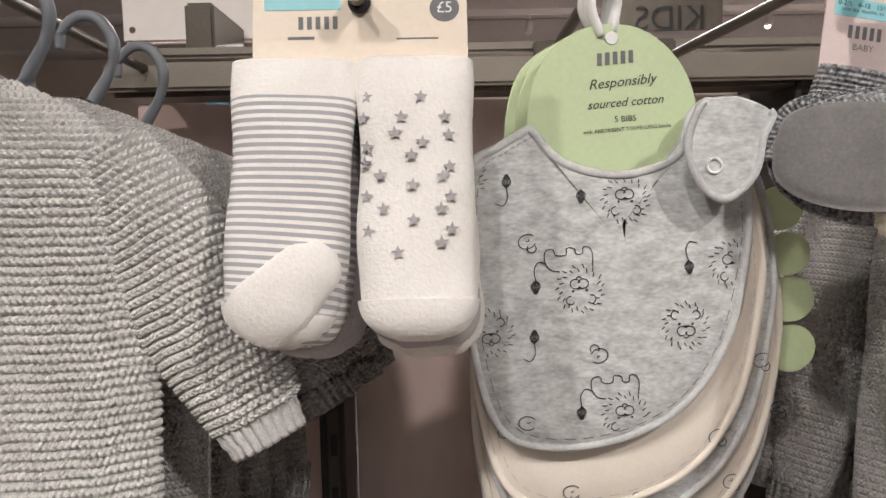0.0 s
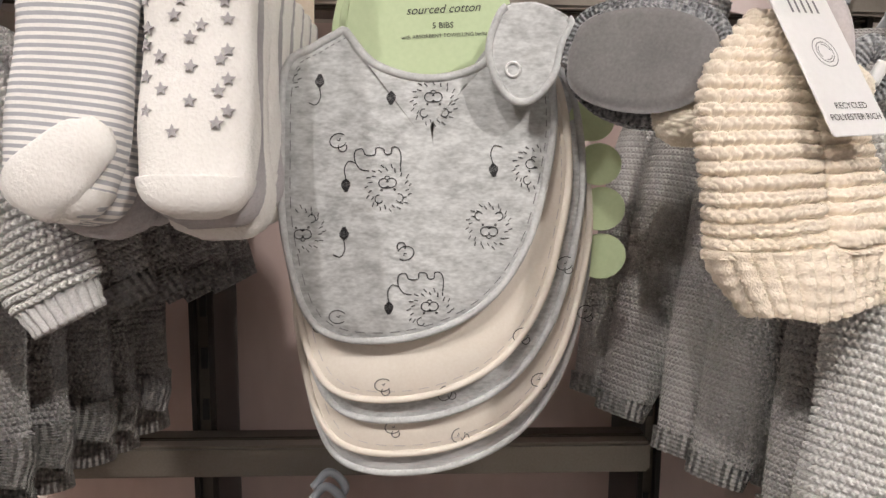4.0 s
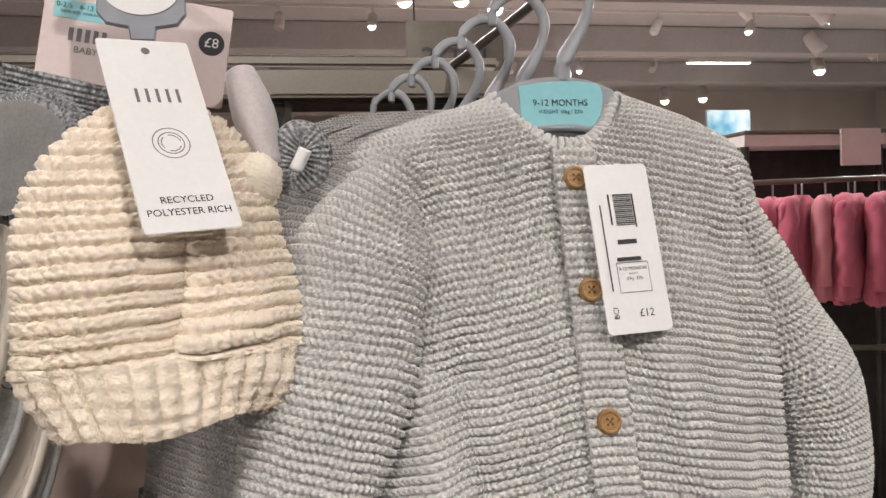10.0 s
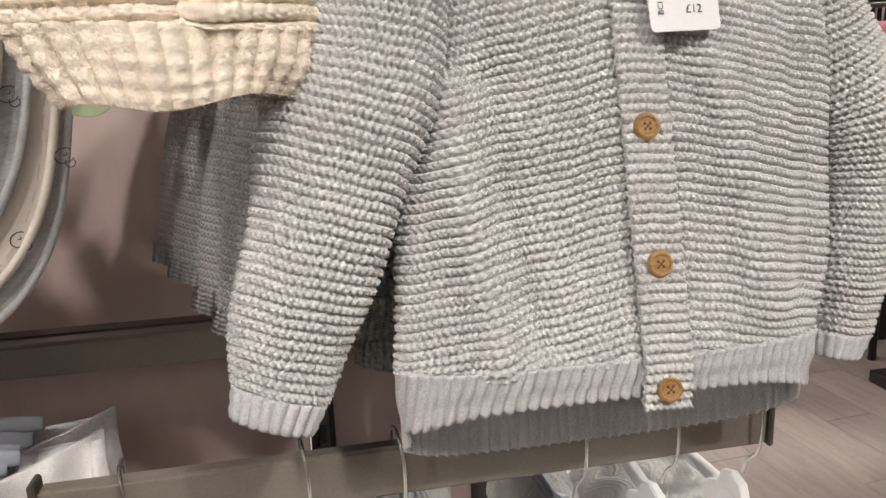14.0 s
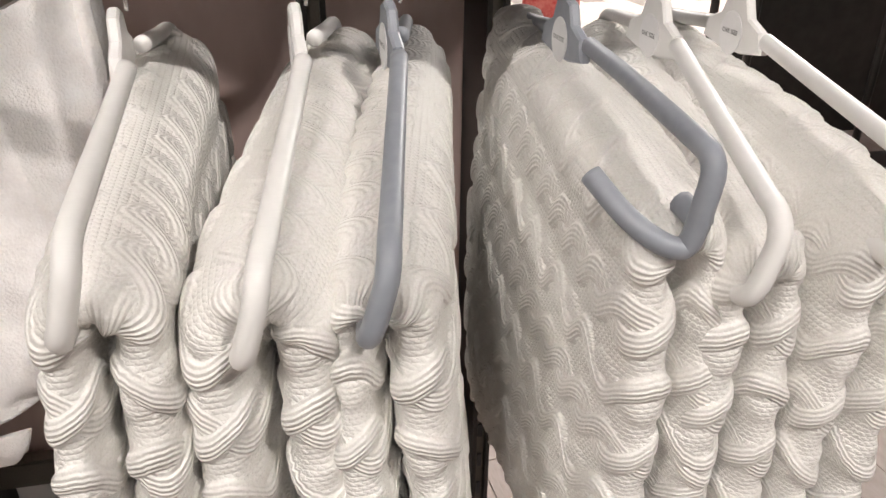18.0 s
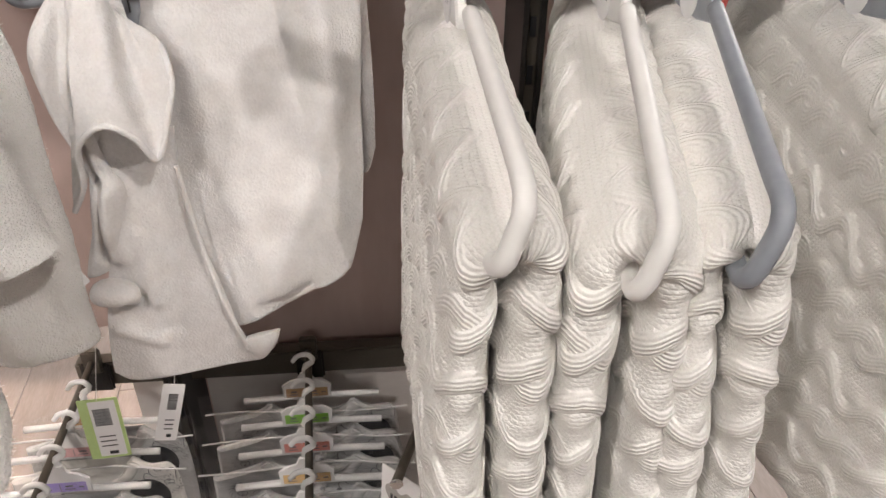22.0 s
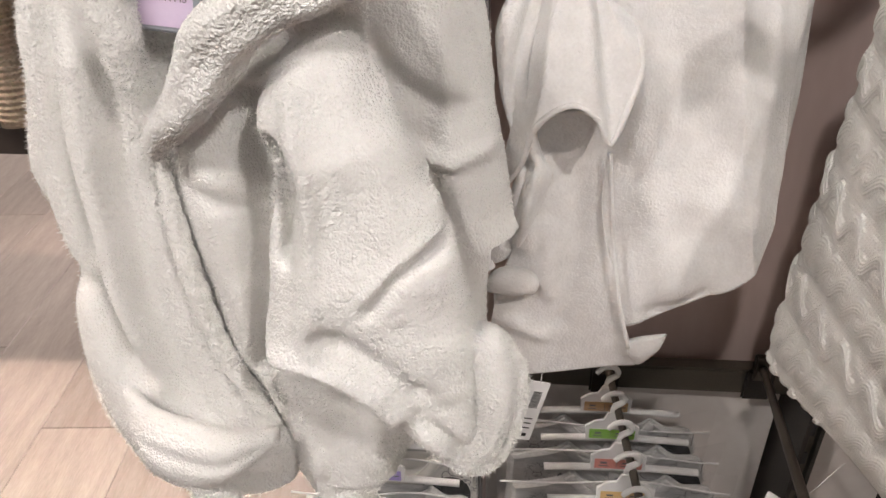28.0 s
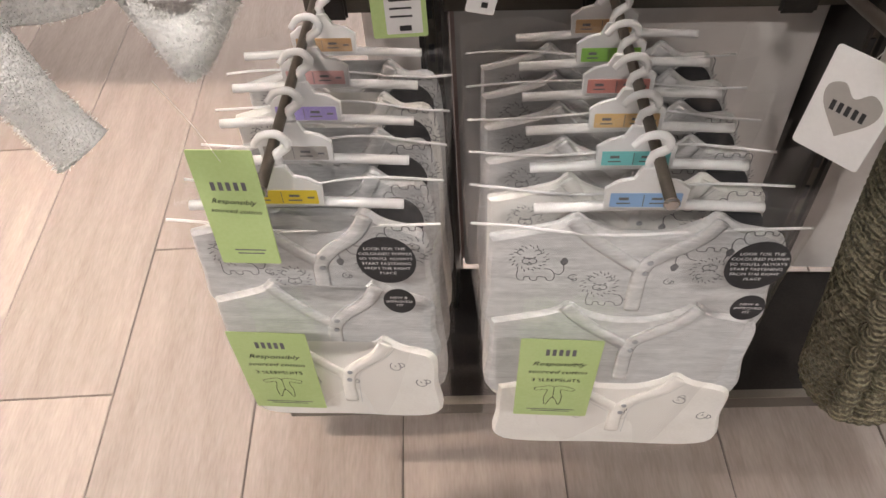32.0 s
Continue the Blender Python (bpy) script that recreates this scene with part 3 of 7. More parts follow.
        for a in c:
            d = np.minimum(d, (p[..., 0] - a[0]) ** 2 + (p[..., 2] - a[1]) ** 2)
        front = 1.0 if every else np.clip((np.median(p[..., 1]) + 0.008 - p[..., 1]) / 0.014, 0, 1)
        p[..., 1] -= amount * np.exp(-d / width**2) * front
    return p


def pile(parent, grids, count, length, mat, seed, width=0.0004):
    """Short upright loops of yarn over a cloth surface, too many to count."""
    rg = np.random.RandomState(seed)
    vs = []
    for g in grids:
        nor = grid_normals(g, True)
        front = nor[..., 1] < 0.35
        i, j = np.nonzero(front)
        if not len(i):
            continue
        k = rg.randint(0, len(i), count)
        i, j = np.minimum(i[k], g.shape[0] - 2), j[k]
        f, h = rg.rand(count, 1), rg.rand(count, 1)
        jn = (j + 1) % g.shape[1]
        base = (g[i, j] * (1 - f) + g[i + 1, j] * f) * (1 - h) + (g[i, jn] * (1 - f) + g[i + 1, jn] * f) * h
        d = nor[i, j] + rg.normal(size=(count, 3)) * 0.4
        side = np.cross(d, rg.normal(size=(count, 3)))
        side /= np.linalg.norm(side, axis=1, keepdims=True)
        ln = length * rg.uniform(0.5, 1.2, (count, 1))
        vs.append(np.stack([base - side * width, base + side * width, base + d * ln], 1).reshape(-1, 3))
    vs = np.vstack(vs)
    return mesh_object("nap", vs, np.arange(len(vs)).reshape(-1, 3), mat, parent, "looped terry pile", smooth=False, kind="stuff")

# ---- the shop: floor, ceiling, walls ----
block("floor", -6, 11, -4.5, 12, -0.1, -0.004, FLOOR_GAP, bevel=0, kind="structure")
floor = bpy.data.objects["floor"]
block("ceiling", -6, 11, -4.5, 12, 3.62, 3.72, CEILING, bevel=0, kind="structure")
for nm, dims in (("wall_north", (-6, 11, 11.9, 12.0)), ("wall_south", (-6, 11, -4.5, -4.4)), ("wall_east", (10.9, 11, -4.4, 11.9)), ("wall_west", (-6, -5.9, -4.4, 11.9))):
    block(nm, *dims, -0.004, 3.62, SHOP_WALL, bevel=0, kind="structure")

# ---- the wall bay: back panel, uprights, rails ----
bay = thing("display_bay", (0.2, 0.9, 0.0), "shop display bay with rose-beige panels, dark uprights and bronze rails", "display bay")
for x0, x1, z0 in ((-0.245, -0.05, 0.66), (-0.02, 0.42, 0.1), (0.45, 0.612, 0.1)):
    block("back_panel", x0, x1, 0.895, 0.92, z0, 1.74, PANEL, bay, bevel=0.002)
    block("lower_panel", max(x0, -0.13) + 0.006, x1 - 0.006, 0.882, 0.893, 0.1, 0.60, PANEL_WHITE, bay, "white lower panel board", bevel=0.002)
for x in (-0.035, 0.435, 0.627):
    t = mesh_object("upright", [(x - 0.014, 0.93, 0), (x + 0.014, 0.93, 0), (x + 0.014, 0.93, 1.76), (x - 0.014, 0.93, 1.76), (x - 0.014, 0.934, 0), (x + 0.014, 0.934, 0), (x + 0.014, 0.934, 1.76), (x - 0.014, 0.934, 1.76)], [[0, 1, 2, 3], [7, 6, 5, 4], [0, 4, 5, 1], [1, 5, 6, 2], [2, 6, 7, 3], [3, 7, 4, 0]], DARK_METAL, bay, "dark bronze slotted steel upright", smooth=False)
    for dx in (-0.0125, 0.0065):
        block("flange", x + dx, x + dx + 0.006, 0.80, 0.93, 0.0, 1.76, DARK_METAL, t, bevel=0.0008)
    block("web", x - 0.0065, x + 0.0065, 0.81, 0.816, 0.0, 1.76, BRONZE, t, bevel=0)
    for k in range(30):
        z = 1.72 - k * 0.055
        if z < 0.15:
            break
        block("slot", x - 0.0032, x + 0.0032, 0.8075, 0.8098, z - 0.011, z + 0.011, BLACK_PLASTIC, t, bevel=0)
block("top_rail", -0.235, 0.66, 0.785, 0.80, 1.742, 1.768, BRONZE_LIGHT, bay, "satin bronze header rail")
block("top_rail", -0.235, 0.66, 0.801, 0.86, 1.774, 1.784, BRONZE_LIGHT, bay, "satin bronze header ledge")
block("rail_underside", -0.235, 0.66, 0.801, 0.86, 1.738, 1.744, BRONZE, bay)
block("back_rail", -0.24, 0.42, 0.755, 0.775, 1.284, 1.316, BRONZE_LIGHT, bay, "bronze horizontal rail")
block("back_rail", -0.24, 0.42, 0.776, 0.80, 1.312, 1.3165, BRONZE, bay)
block("lower_rail", -0.18, 0.62, 0.845, 0.87, 0.592, 0.634, BRONZE, bay, "dark bronze lower crossbar")
for x in (-0.15, 0.15, 0.36):
    block("clamp", x - 0.02, x + 0.02, 0.838, 0.843, 0.588, 0.64, DARK_METAL, bay)
for nm, y0, y1, z0, z1, mat in (("deck", 0.003, None, 0.076, 0.092, DARK_METAL), ("deck_lip", 0.0, 0.0028, 0.066, 0.0935, BRONZE), ("lip_edge", -0.001, 0.012, 0.094, 0.0955, BRONZE_LIGHT), ("plinth", 0.08, None, 0.0, 0.074, DARK_METAL)):
    front = lambda x: 0.618 + 0.047 * (x + 0.26)  # noqa: E731
    q = [(-0.262, front(-0.262) + y0), (0.66, front(0.66) + y0), (0.66, 0.88 if y1 is None else front(0.66) + y1), (-0.262, 0.88 if y1 is None else front(-0.262) + y1)]
    mesh_object(nm, [(*p, z0) for p in q] + [(*p, z1) for p in q], [[3, 2, 1, 0], [4, 5, 6, 7], [0, 1, 5, 4], [1, 2, 6, 5], [2, 3, 7, 6], [3, 0, 4, 7]], mat, bay, smooth=False)

# front blanket rail with its brackets
t = thing("blanket_rail", (0.5, 0.49, 1.29), "bronze rectangular hanging rail holding knitted blankets", "rail")
block("bar", 0.272, 0.728, 0.485, 0.497, 1.284, 1.317, BRONZE_LIGHT, t, bevel=0.002)
for x in (0.268, 0.728):
    block("end_cap", x, x + 0.004, 0.483, 0.499, 1.283, 1.322, BRONZE, t, bevel=0.001)
tube("bracket", [(0.66, 0.499, 1.31), (0.636, 0.62, 1.33), (0.6, 0.80, 1.36)], 0.008, DARK_METAL, t, n=12, m=8)
fr = frame_of((0.257, 0.486, 1.292), (1, -0.1, 0.12), (-0.12, 0.1, 1))
clamp = plate("clamp", [(-0.012, -0.022), (-0.004, -0.026), (0.010, -0.021), (0.011, 0.016), (0.004, 0.02), (-0.009, 0.014)], 0.018, fr, BRONZE, t, "bronze end clamp", edge=0.003)
tube("screw", lay(fr, [(0.0, 0.0, 0.017), (0.0, 0.0, 0.021)]), 0.003, DARK_METAL, clamp, n=4, m=10)


# ---- cloth things ----
def body_front(rows, depth, n, m, lean, back=False):
    """Grid over a garment's front (or back): rows of (z, left x, right x, y)."""
    r = np.array([curve([q[k] for q in rows], n) for k in range(4)]).T
    s = np.linspace(-1, 1, m)
    x = (r[:, 1:2] + r[:, 2:3]) / 2 + s * (r[:, 2:3] - r[:, 1:2]) / 2
    puff = depth * (1 - np.abs(s) ** 3.2) ** 0.6
    y = r[:, 3:4] + (puff if back else -puff) + 0 * x
    z = np.broadcast_to(r[:, 0:1], x.shape)
    g = np.stack([x, y, z], -1)
    return g if back else g[:, ::-1]


def cardigan(at, rows, sleeves, depth, fine, mat, rib, label, group, fold=3, neck=None, creases=()):
    """A knitted cardigan: body, back, hem, two sleeves with cuffs. Every piece is a part."""
    t = thing("cardigan", at, label, "cardigan", group)
    top, low = rows[0][0], rows[-1][0]
    n, m = (int((top - low) / 0.0052 * 8.5), int((rows[2][2] - rows[2][1]) / 0.0036 * 6.5)) if fine else (60, 50)
    wave = ripple(fold, 0.0045, 0.14)
    gart = garter()
    gart_front = garter(chevron=0.2 if fold == 3 else 0.0)
    g = folds(body_front(rows, depth, n, m, 0), creases, True)
    soft = lambda u, v: wave(u, v) * np.clip((v.max() - v) / 0.05, 0, 1)  # noqa: E731
    sheet("front", g, mat, t, relief=(lambda u, v: soft(u, v) + gart_front(u, v)) if fine else wave, keep=neck, even=True)
    sheet("back", body_front(rows, depth * 0.7, 40, 30, 0, True), mat, t, relief=ripple(fold + 5, 0.004, 0.12))
    z, xl, xr, y = rows[-1]
    k = 900 if fine else 90
    ang = np.linspace(0, 2 * np.pi, 6001)
    run = np.r_[0, np.cumsum(np.hypot(np.diff((xr - xl) / 2 * np.sign(np.cos(ang)) * np.abs(np.cos(ang)) ** 0.6), np.diff(depth * np.sign(np.sin(ang)) * np.abs(np.sin(ang)) ** 0.7)))]
    ang = np.interp(np.linspace(0, run[-1], k, endpoint=False), run, ang)
    # the rib rides up at the front and droops at the sides and the back
    fro = np.sign(np.sin(ang)) * np.abs(np.sin(ang)) ** 0.7
    drop = np.where(fro > 0, 0.022 + 0.014 * np.abs(np.cos(ang)) ** 3, 0.048 + 0.022 * np.abs(fro))
    hem = np.stack([np.stack([(xl + xr) / 2 + (xr - xl) / 2 * (1 - 0.03 * j) * np.sign(np.cos(ang)) * np.abs(np.cos(ang)) ** 0.6, y - depth * (1.1 - 0.15 * j) * fro, z + 0.004 - drop * j], -1) for j in np.linspace(0, 1, 16)])
    sheet("hem", hem, rib, t, "ribbed hem", relief=ribbing(0.0062, 0.0036), wrap=True, thick=0.003)
    for path, a, b in sleeves:
        nn, mm = (460, 300) if fine else (50, 28)
        # three quarters of the points lie on the side towards the aisle
        spread = np.r_[np.linspace(-0.25, np.pi + 0.25, int(mm * 0.76), endpoint=False), np.linspace(np.pi + 0.25, 2 * np.pi - 0.25, mm - int(mm * 0.76), endpoint=False)]
        c = loft(path, a, b, (1, 0.0, 0.35), nn, mm, 2.0, spread)
        cut = int(nn * 0.88)
        wv = ripple(fold + 9, 0.004, 0.09)
        sheet("sleeve", c[: cut + 1], mat, t, relief=(lambda u, v: wv(u, v) + gart(u, v)) if fine else wv, wrap=True)
        sheet("cuff", c[cut:][:: max(1, nn // 60)], rib, t, "ribbed cuff", relief=ribbing(0.0058, 0.0028), wrap=True, thick=0.003)
    return t


def y_lean(z):
    return 0.46 + 0.24 * (z - 1.578) + 0.022


near_rows = [(1.694, 0.566, 0.65, 0.517), (1.676, 0.512, 0.702, 0.508), (1.654, 0.48, 0.732, 0.5), (1.62, 0.488, 0.737, y_lean(1.62)), (1.57, 0.496, 0.735, y_lean(1.57)), (1.534, 0.5, 0.737, y_lean(1.534)), (1.5, 0.494, 0.735, y_lean(1.5)), (1.47, 0.484, 0.732, y_lean(1.47)), (1.43, 0.477, 0.725, y_lean(1.43)), (1.386, 0.474, 0.712, y_lean(1.386))]
near_sleeves = [
    ([(0.51, 0.49, 1.652), (0.479, 0.476, 1.6), (0.46, 0.457, 1.53), (0.437, 0.441, 1.46), (0.418, 0.43, 1.4), (0.407, 0.424, 1.368)], [0.012, 0.036, 0.039, 0.033, 0.025, 0.019], [0.018, 0.022, 0.022, 0.02, 0.017, 0.014]),
    ([(0.712, 0.497, 1.65), (0.729, 0.49, 1.6), (0.75, 0.482, 1.548), (0.771, 0.477, 1.508), (0.779, 0.478, 1.465), (0.778, 0.48, 1.41), (0.772, 0.48, 1.368), (0.768, 0.48, 1.345)], [0.01, 0.017, 0.022, 0.026, 0.027, 0.026, 0.021, 0.015], [0.018, 0.02, 0.02, 0.018, 0.016, 0.015, 0.014, 0.012]),
]
near_creases = [([(0.505, 1.53), (0.512, 1.46), (0.522, 1.395)], 0.009, 0.007), ([(0.53, 1.53), (0.54, 1.45), (0.548, 1.4)], 0.01, -0.005), ([(0.64, 1.56), (0.66, 1.5), (0.675, 1.41)], 0.011, 0.006), ([(0.7, 1.6), (0.71, 1.5), (0.7, 1.42)], 0.012, -0.006), ([(0.53, 1.66), (0.52, 1.6), (0.53, 1.54)], 0.012, -0.005)]
cardi = cardigan((0.6, 0.47, 1.36), near_rows, near_sleeves, 0.024, True, GREY_KNIT, GREY_RIB, "pale grey chunky garter-knit baby cardigan on a hanger", "grey knit cardigans", 3, lambda c: c[:, 2] < 1.662 + 0.034 * np.minimum(1, np.abs((c[:, 0] - 0.606) / 0.043)) ** 2.2, near_creases)
side_rows = [(1.71, -0.255, -0.165, 0.50), (1.69, -0.30, -0.125, 0.50), (1.66, -0.33, -0.098, 0.495), (1.59, -0.325, -0.09, 0.49), (1.5, -0.325, -0.088, 0.482), (1.42, -0.32, -0.088, 0.475)]
side_sleeves = [
    ([(-0.115, 0.50, 1.672), (-0.085, 0.495, 1.62), (-0.052, 0.49, 1.555), (-0.026, 0.487, 1.505)], [0.02, 0.034, 0.03, 0.02], [0.02, 0.022, 0.019, 0.013]),
    ([(-0.31, 0.50, 1.672), (-0.345, 0.495, 1.61), (-0.37, 0.49, 1.54), (-0.385, 0.487, 1.47)], [0.02, 0.034, 0.03, 0.02], [0.02, 0.022, 0.019, 0.013]),
]
side = cardigan((-0.2, 0.49, 1.4), side_rows, side_sleeves, 0.024, True, GREY_KNIT, GREY_RIB, "grey garter-knit baby cardigan hanging beside the sock packs", "grey knit cardigans", 21)


def shifted(rows, sleeves, dx, dy, dz):
    return [(z + dz, a + dx, b + dx, y + dy) for z, a, b, y in rows], [([(x + dx, y + dy, z + dz) for x, y, z in p], a, b) for p, a, b in sleeves]


r2, s2 = shifted(near_rows, near_sleeves, 0.004, 0.055, 0.004)
behind = cardigan((0.59, 0.53, 1.36), r2, s2, 0.02, False, GREY_KNIT_SHADED, GREY_RIB_SHADED, "grey knitted baby cardigan hanging behind the front one", "grey knit cardigans", 4)
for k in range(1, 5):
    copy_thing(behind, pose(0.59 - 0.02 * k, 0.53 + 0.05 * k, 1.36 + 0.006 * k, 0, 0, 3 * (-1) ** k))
r2, s2 = shifted(side_rows, side_sleeves, 0.015, 0.05, 0.0)
behind = cardigan((-0.19, 0.54, 1.4), r2, s2, 0.02, False, GREY_KNIT_SHADED, GREY_RIB_SHADED, "grey knitted baby cardigan hanging behind the front one", "grey knit cardigans", 14)
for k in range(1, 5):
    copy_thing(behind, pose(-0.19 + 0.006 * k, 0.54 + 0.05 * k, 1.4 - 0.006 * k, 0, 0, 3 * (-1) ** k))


# ---- knitted blankets on open-ended hangers ----
def cable(width=0.045, amp=0.0046):
    """Rope cables and single waves in turn, lying side by side on a flat purl ground."""

    def f(u, v):
        col = np.floor(u / width)
        x = u / width - col - 0.5
        rope = col % 2 < 1
        out = np.zeros_like(u)
        ph = 2 * np.pi * v / 0.06 + 1.3 * col
        for sgn in (1, -1):
            c = 0.22 * np.sin(ph) * sgn
            top = np.sqrt(np.clip(1 - ((x - c) / 0.21) ** 2, 0, 1)) * (0.62 + 0.38 * sgn * np.cos(ph))
            out = np.maximum(out, np.where(rope, top, 0))
        ph = 2 * np.pi * v / 0.052 + 2.1 * col
        c = 0.23 * np.sin(ph)
        out = np.maximum(out, np.where(rope, 0, np.sqrt(np.clip(1 - ((x - c) / 0.19) ** 2, 0, 1))))
        out = np.maximum(out, np.where(rope, 0, 0.5 * np.sqrt(np.clip(1 - ((x + 0.8 * c) / 0.2) ** 2, 0, 1))))
        return amp * out

    return f


def blanket(hook, tip_x, half, mat, white, k, up):
    """A folded cable-knit blanket over the lower bar of its own hanger: two hanging halves and a rolled top."""
    hx, hy, hz = hook
    t = thing("blanket", (hx, hy, 0.86), "folded white cable-knit baby blanket draped over a hanger", "blanket", "white knitted blankets")
    rel = cable()
    wav = ripple(40 + k, 0.004, 0.2)
    slope = (tip_x - hx) / (0.285 - hy)
    # a slim doubled cloth swept up one side, over the bar and down the other
    n, m = (340, 520) if k < 5 else (240, 360)
    r_in, low = half * 0.95, (0.90, 0.88, 0.945, 0.912, 0.94, 0.925)[k]
    arc = np.pi * r_in
    leg = 1.163 + up * 0.5 - low
    # most rows on the leg and the fold that face the aisle's open end
    part = 0.62 if k else 0.5
    v = np.r_[np.linspace(0, leg + arc * 0.5, int(n * part), endpoint=False), np.linspace(leg + arc * 0.5, 2 * leg + arc, n - int(n * part))]
    th = np.clip((v - leg) / r_in, 0, np.pi)
    down = np.maximum(leg - v, 0) + np.maximum(v - leg - arc, 0)
    px = -r_in * np.cos(th) * (1 + 0.3 * down / leg)
    pz = 1.163 + up * 0.5 + r_in * np.sin(th) - down
    nx, nz = -np.cos(th), np.sin(th)
    fat = half * (0.86 + 0.14 * np.minimum(1, down / 0.06)) * (1 - 0.3 * np.maximum(0, down / leg - 0.94) / 0.06)
    fat = fat * (1 + 0.06 * np.sin(v * 21 + k * 2.0))
    ang = np.linspace(0, 2 * np.pi, 4001)
    cy, cx = np.sign(np.cos(ang)) * np.abs(np.cos(ang)) ** 0.5, np.sign(np.sin(ang)) * np.abs(np.sin(ang)) ** 0.62
    run = np.r_[0, np.cumsum(np.hypot(np.diff(cy) * 0.2, np.diff(cx) * half))]
    out_ = int(m * 0.76)
    at_ = np.r_[np.linspace(0, run[-1] / 2, out_, endpoint=False), np.linspace(run[-1] / 2, run[-1], m - out_, endpoint=False)]
    cy, cx = np.interp(at_, run, cy), np.interp(at_, run, cx)
    yy = 0.479 + (0.186 + 0.012 * down / leg)[:, None] * cy
    across = fat[:, None] * cx
    xx = hx + slope * (yy - hy) + px[:, None] + nx[:, None] * across + 0.006 * np.sin(down * 14 + k)[:, None] * cy
    zz = pz[:, None] + nz[:, None] * across - 0.02 * ((cy + 1) / 2) * (np.sin(th) ** 2)[:, None] * 0
    zz = zz + (0.03 * (1 - down / leg))[:, None] * (cy + 1) / 2
    zz = zz - (0.11 * (down / leg) ** 3)[:, None] * (cy + 1) / 2
    zz = zz + (np.where(v < leg, 1, -1) * 0.012)[:, None] * (down / leg)[:, None]
    g = np.stack([xx, yy, zz], -1)
    sheet("folded_cloth", g, mat, t, "folded cable-knit cloth", relief=lambda u, v_: rel(v_ + 0.05 * u, u) + wav(u, v_), wrap=True, close=True)
    # hanger
    h = thing("blanket_hanger", (hx, hy, hz), ("white" if white else "grey") + " plastic blanket hanger with an open looped end", "hanger", "blanket hangers")
    pm = WHITE_PLASTIC if white else GREY_PLASTIC
    X = lambda y: hx + slope * (y - hy)  # noqa: E731
    arm = [(X(0.46), 0.46, 1.236), (X(0.40), 0.40, 1.228 + up * 0.4), (X(0.31), 0.31, 1.2165 + up), (X(0.292), 0.292, 1.2135 + up), (X(0.284), 0.284, 1.209 + up), (X(0.28) - 0.001, 0.28, 1.201 + up), (X(0.279) - 0.004, 0.279, 1.19 + up), (X(0.279) - 0.007, 0.279, 1.18 + up), (X(0.282) - 0.0095, 0.282, 1.1735 + up), (X(0.29) - 0.0105, 0.29, 1.171 + up), (X(0.315) - 0.011, 0.315, 1.173 + up)]
    if k == 3:
        arm = [(0.59, 0.46, 1.238), (0.586, 0.4, 1.237), (0.58, 0.32, 1.234), (0.579, 0.297, 1.2325), (0.579, 0.288, 1.23), (0.579, 0.2845, 1.223), (0.577, 0.284, 1.21), (0.5755, 0.2845, 1.198), (0.573, 0.286, 1.189), (0.566, 0.287, 1.1885), (0.556, 0.294, 1.1935), (0.548, 0.305, 1.2005), (0.5395, 0.322, 1.2115)]
        tube("peg", [(0.5785, 0.285, 1.2), (0.5765, 0.302, 1.203)], 0.006, pm, h, n=6, m=10)
    tube("near_arm", arm, [0.0055] * len(arm), pm, h, n=120, m=12)
    tube("far_arm", [(X(0.52), 0.52, 1.236), (X(0.58), 0.58, 1.228), (X(0.655), 0.655, 1.218), (X(0.672), 0.672, 1.2), (X(0.66), 0.66, 1.176), (X(0.6), 0.6, 1.18)], 0.0055, pm, h, n=40, m=10)
    fr = frame_of((X(0.49) - 0.0035, 0.49, 1.236), (0.05, -1, 0), (0, 0, 1))
    plate("neck", [(-0.034, -0.008), (-0.03, 0.006), (-0.016, 0.012), (-0.011, 0.024), (0.0, 0.028), (0.011, 0.024), (0.016, 0.012), (0.03, 0.006), (0.034, -0.008), (0.012, -0.012), (-0.012, -0.012)], 0.007, fr, pm, h, edge=0.0015)
    disc = plate("size_disc", disc_outline(0.0125, 0.0145), 0.0008, fr, WHITE_CARD if white else MILKY_PLASTIC, h, "round pale size label", lift=0.0072)
    lettering("print", "ONE SIZE", 0.0042, fr, (0, 0.001), INK, disc, 0.0084)
    hook_path = [(hx, 0.4905, 1.262), (hx + 0.001, 0.488, 1.272), (hx + 0.003, 0.479, 1.285), (hx + 0.003, 0.477, 1.31), (hx + 0.001, 0.4815, 1.3235), (hx, 0.491, 1.326), (hx - 0.001, 0.4995, 1.322), (hx - 0.001, 0.502, 1.30)]
    tube("hook", hook_path, 0.0013, CHROME, h, n=50, m=8)
    return t


for k, (hx, tx, white) in enumerate(((0.317, 0.3185, True), (0.419, 0.386, True), (0.476, 0.439, False), (0.592, 0.579, False), (0.655, 0.617, True), (0.715, 0.695, True))):
    blanket((hx, 0.49, 1.245), tx, 0.0165 if k not in (1,) else 0.02, WHITE_CABLE, white, k, (0.002, -0.016, -0.012, 0.02, -0.012, 0.0)[k])

# ---- sock packs ----
STRIPED = surface("grey_striped_cotton", (0.80, 0.775, 0.74), (0.90, 0.88, 0.85), 30, 700, 0.95, 0.4, fuzz=0.2, spec=0.1)
nt = STRIPED.node_tree
sep = nt.nodes.new("ShaderNodeSeparateXYZ")
nt.links.new(nt.nodes.new("ShaderNodeTexCoord").outputs["UV"], sep.inputs[0])
wave_ = math_node(nt.nodes, nt.links, "SINE", math_node(nt.nodes, nt.links, "MULTIPLY", sep.outputs[1], 6.28318 / 0.0041))
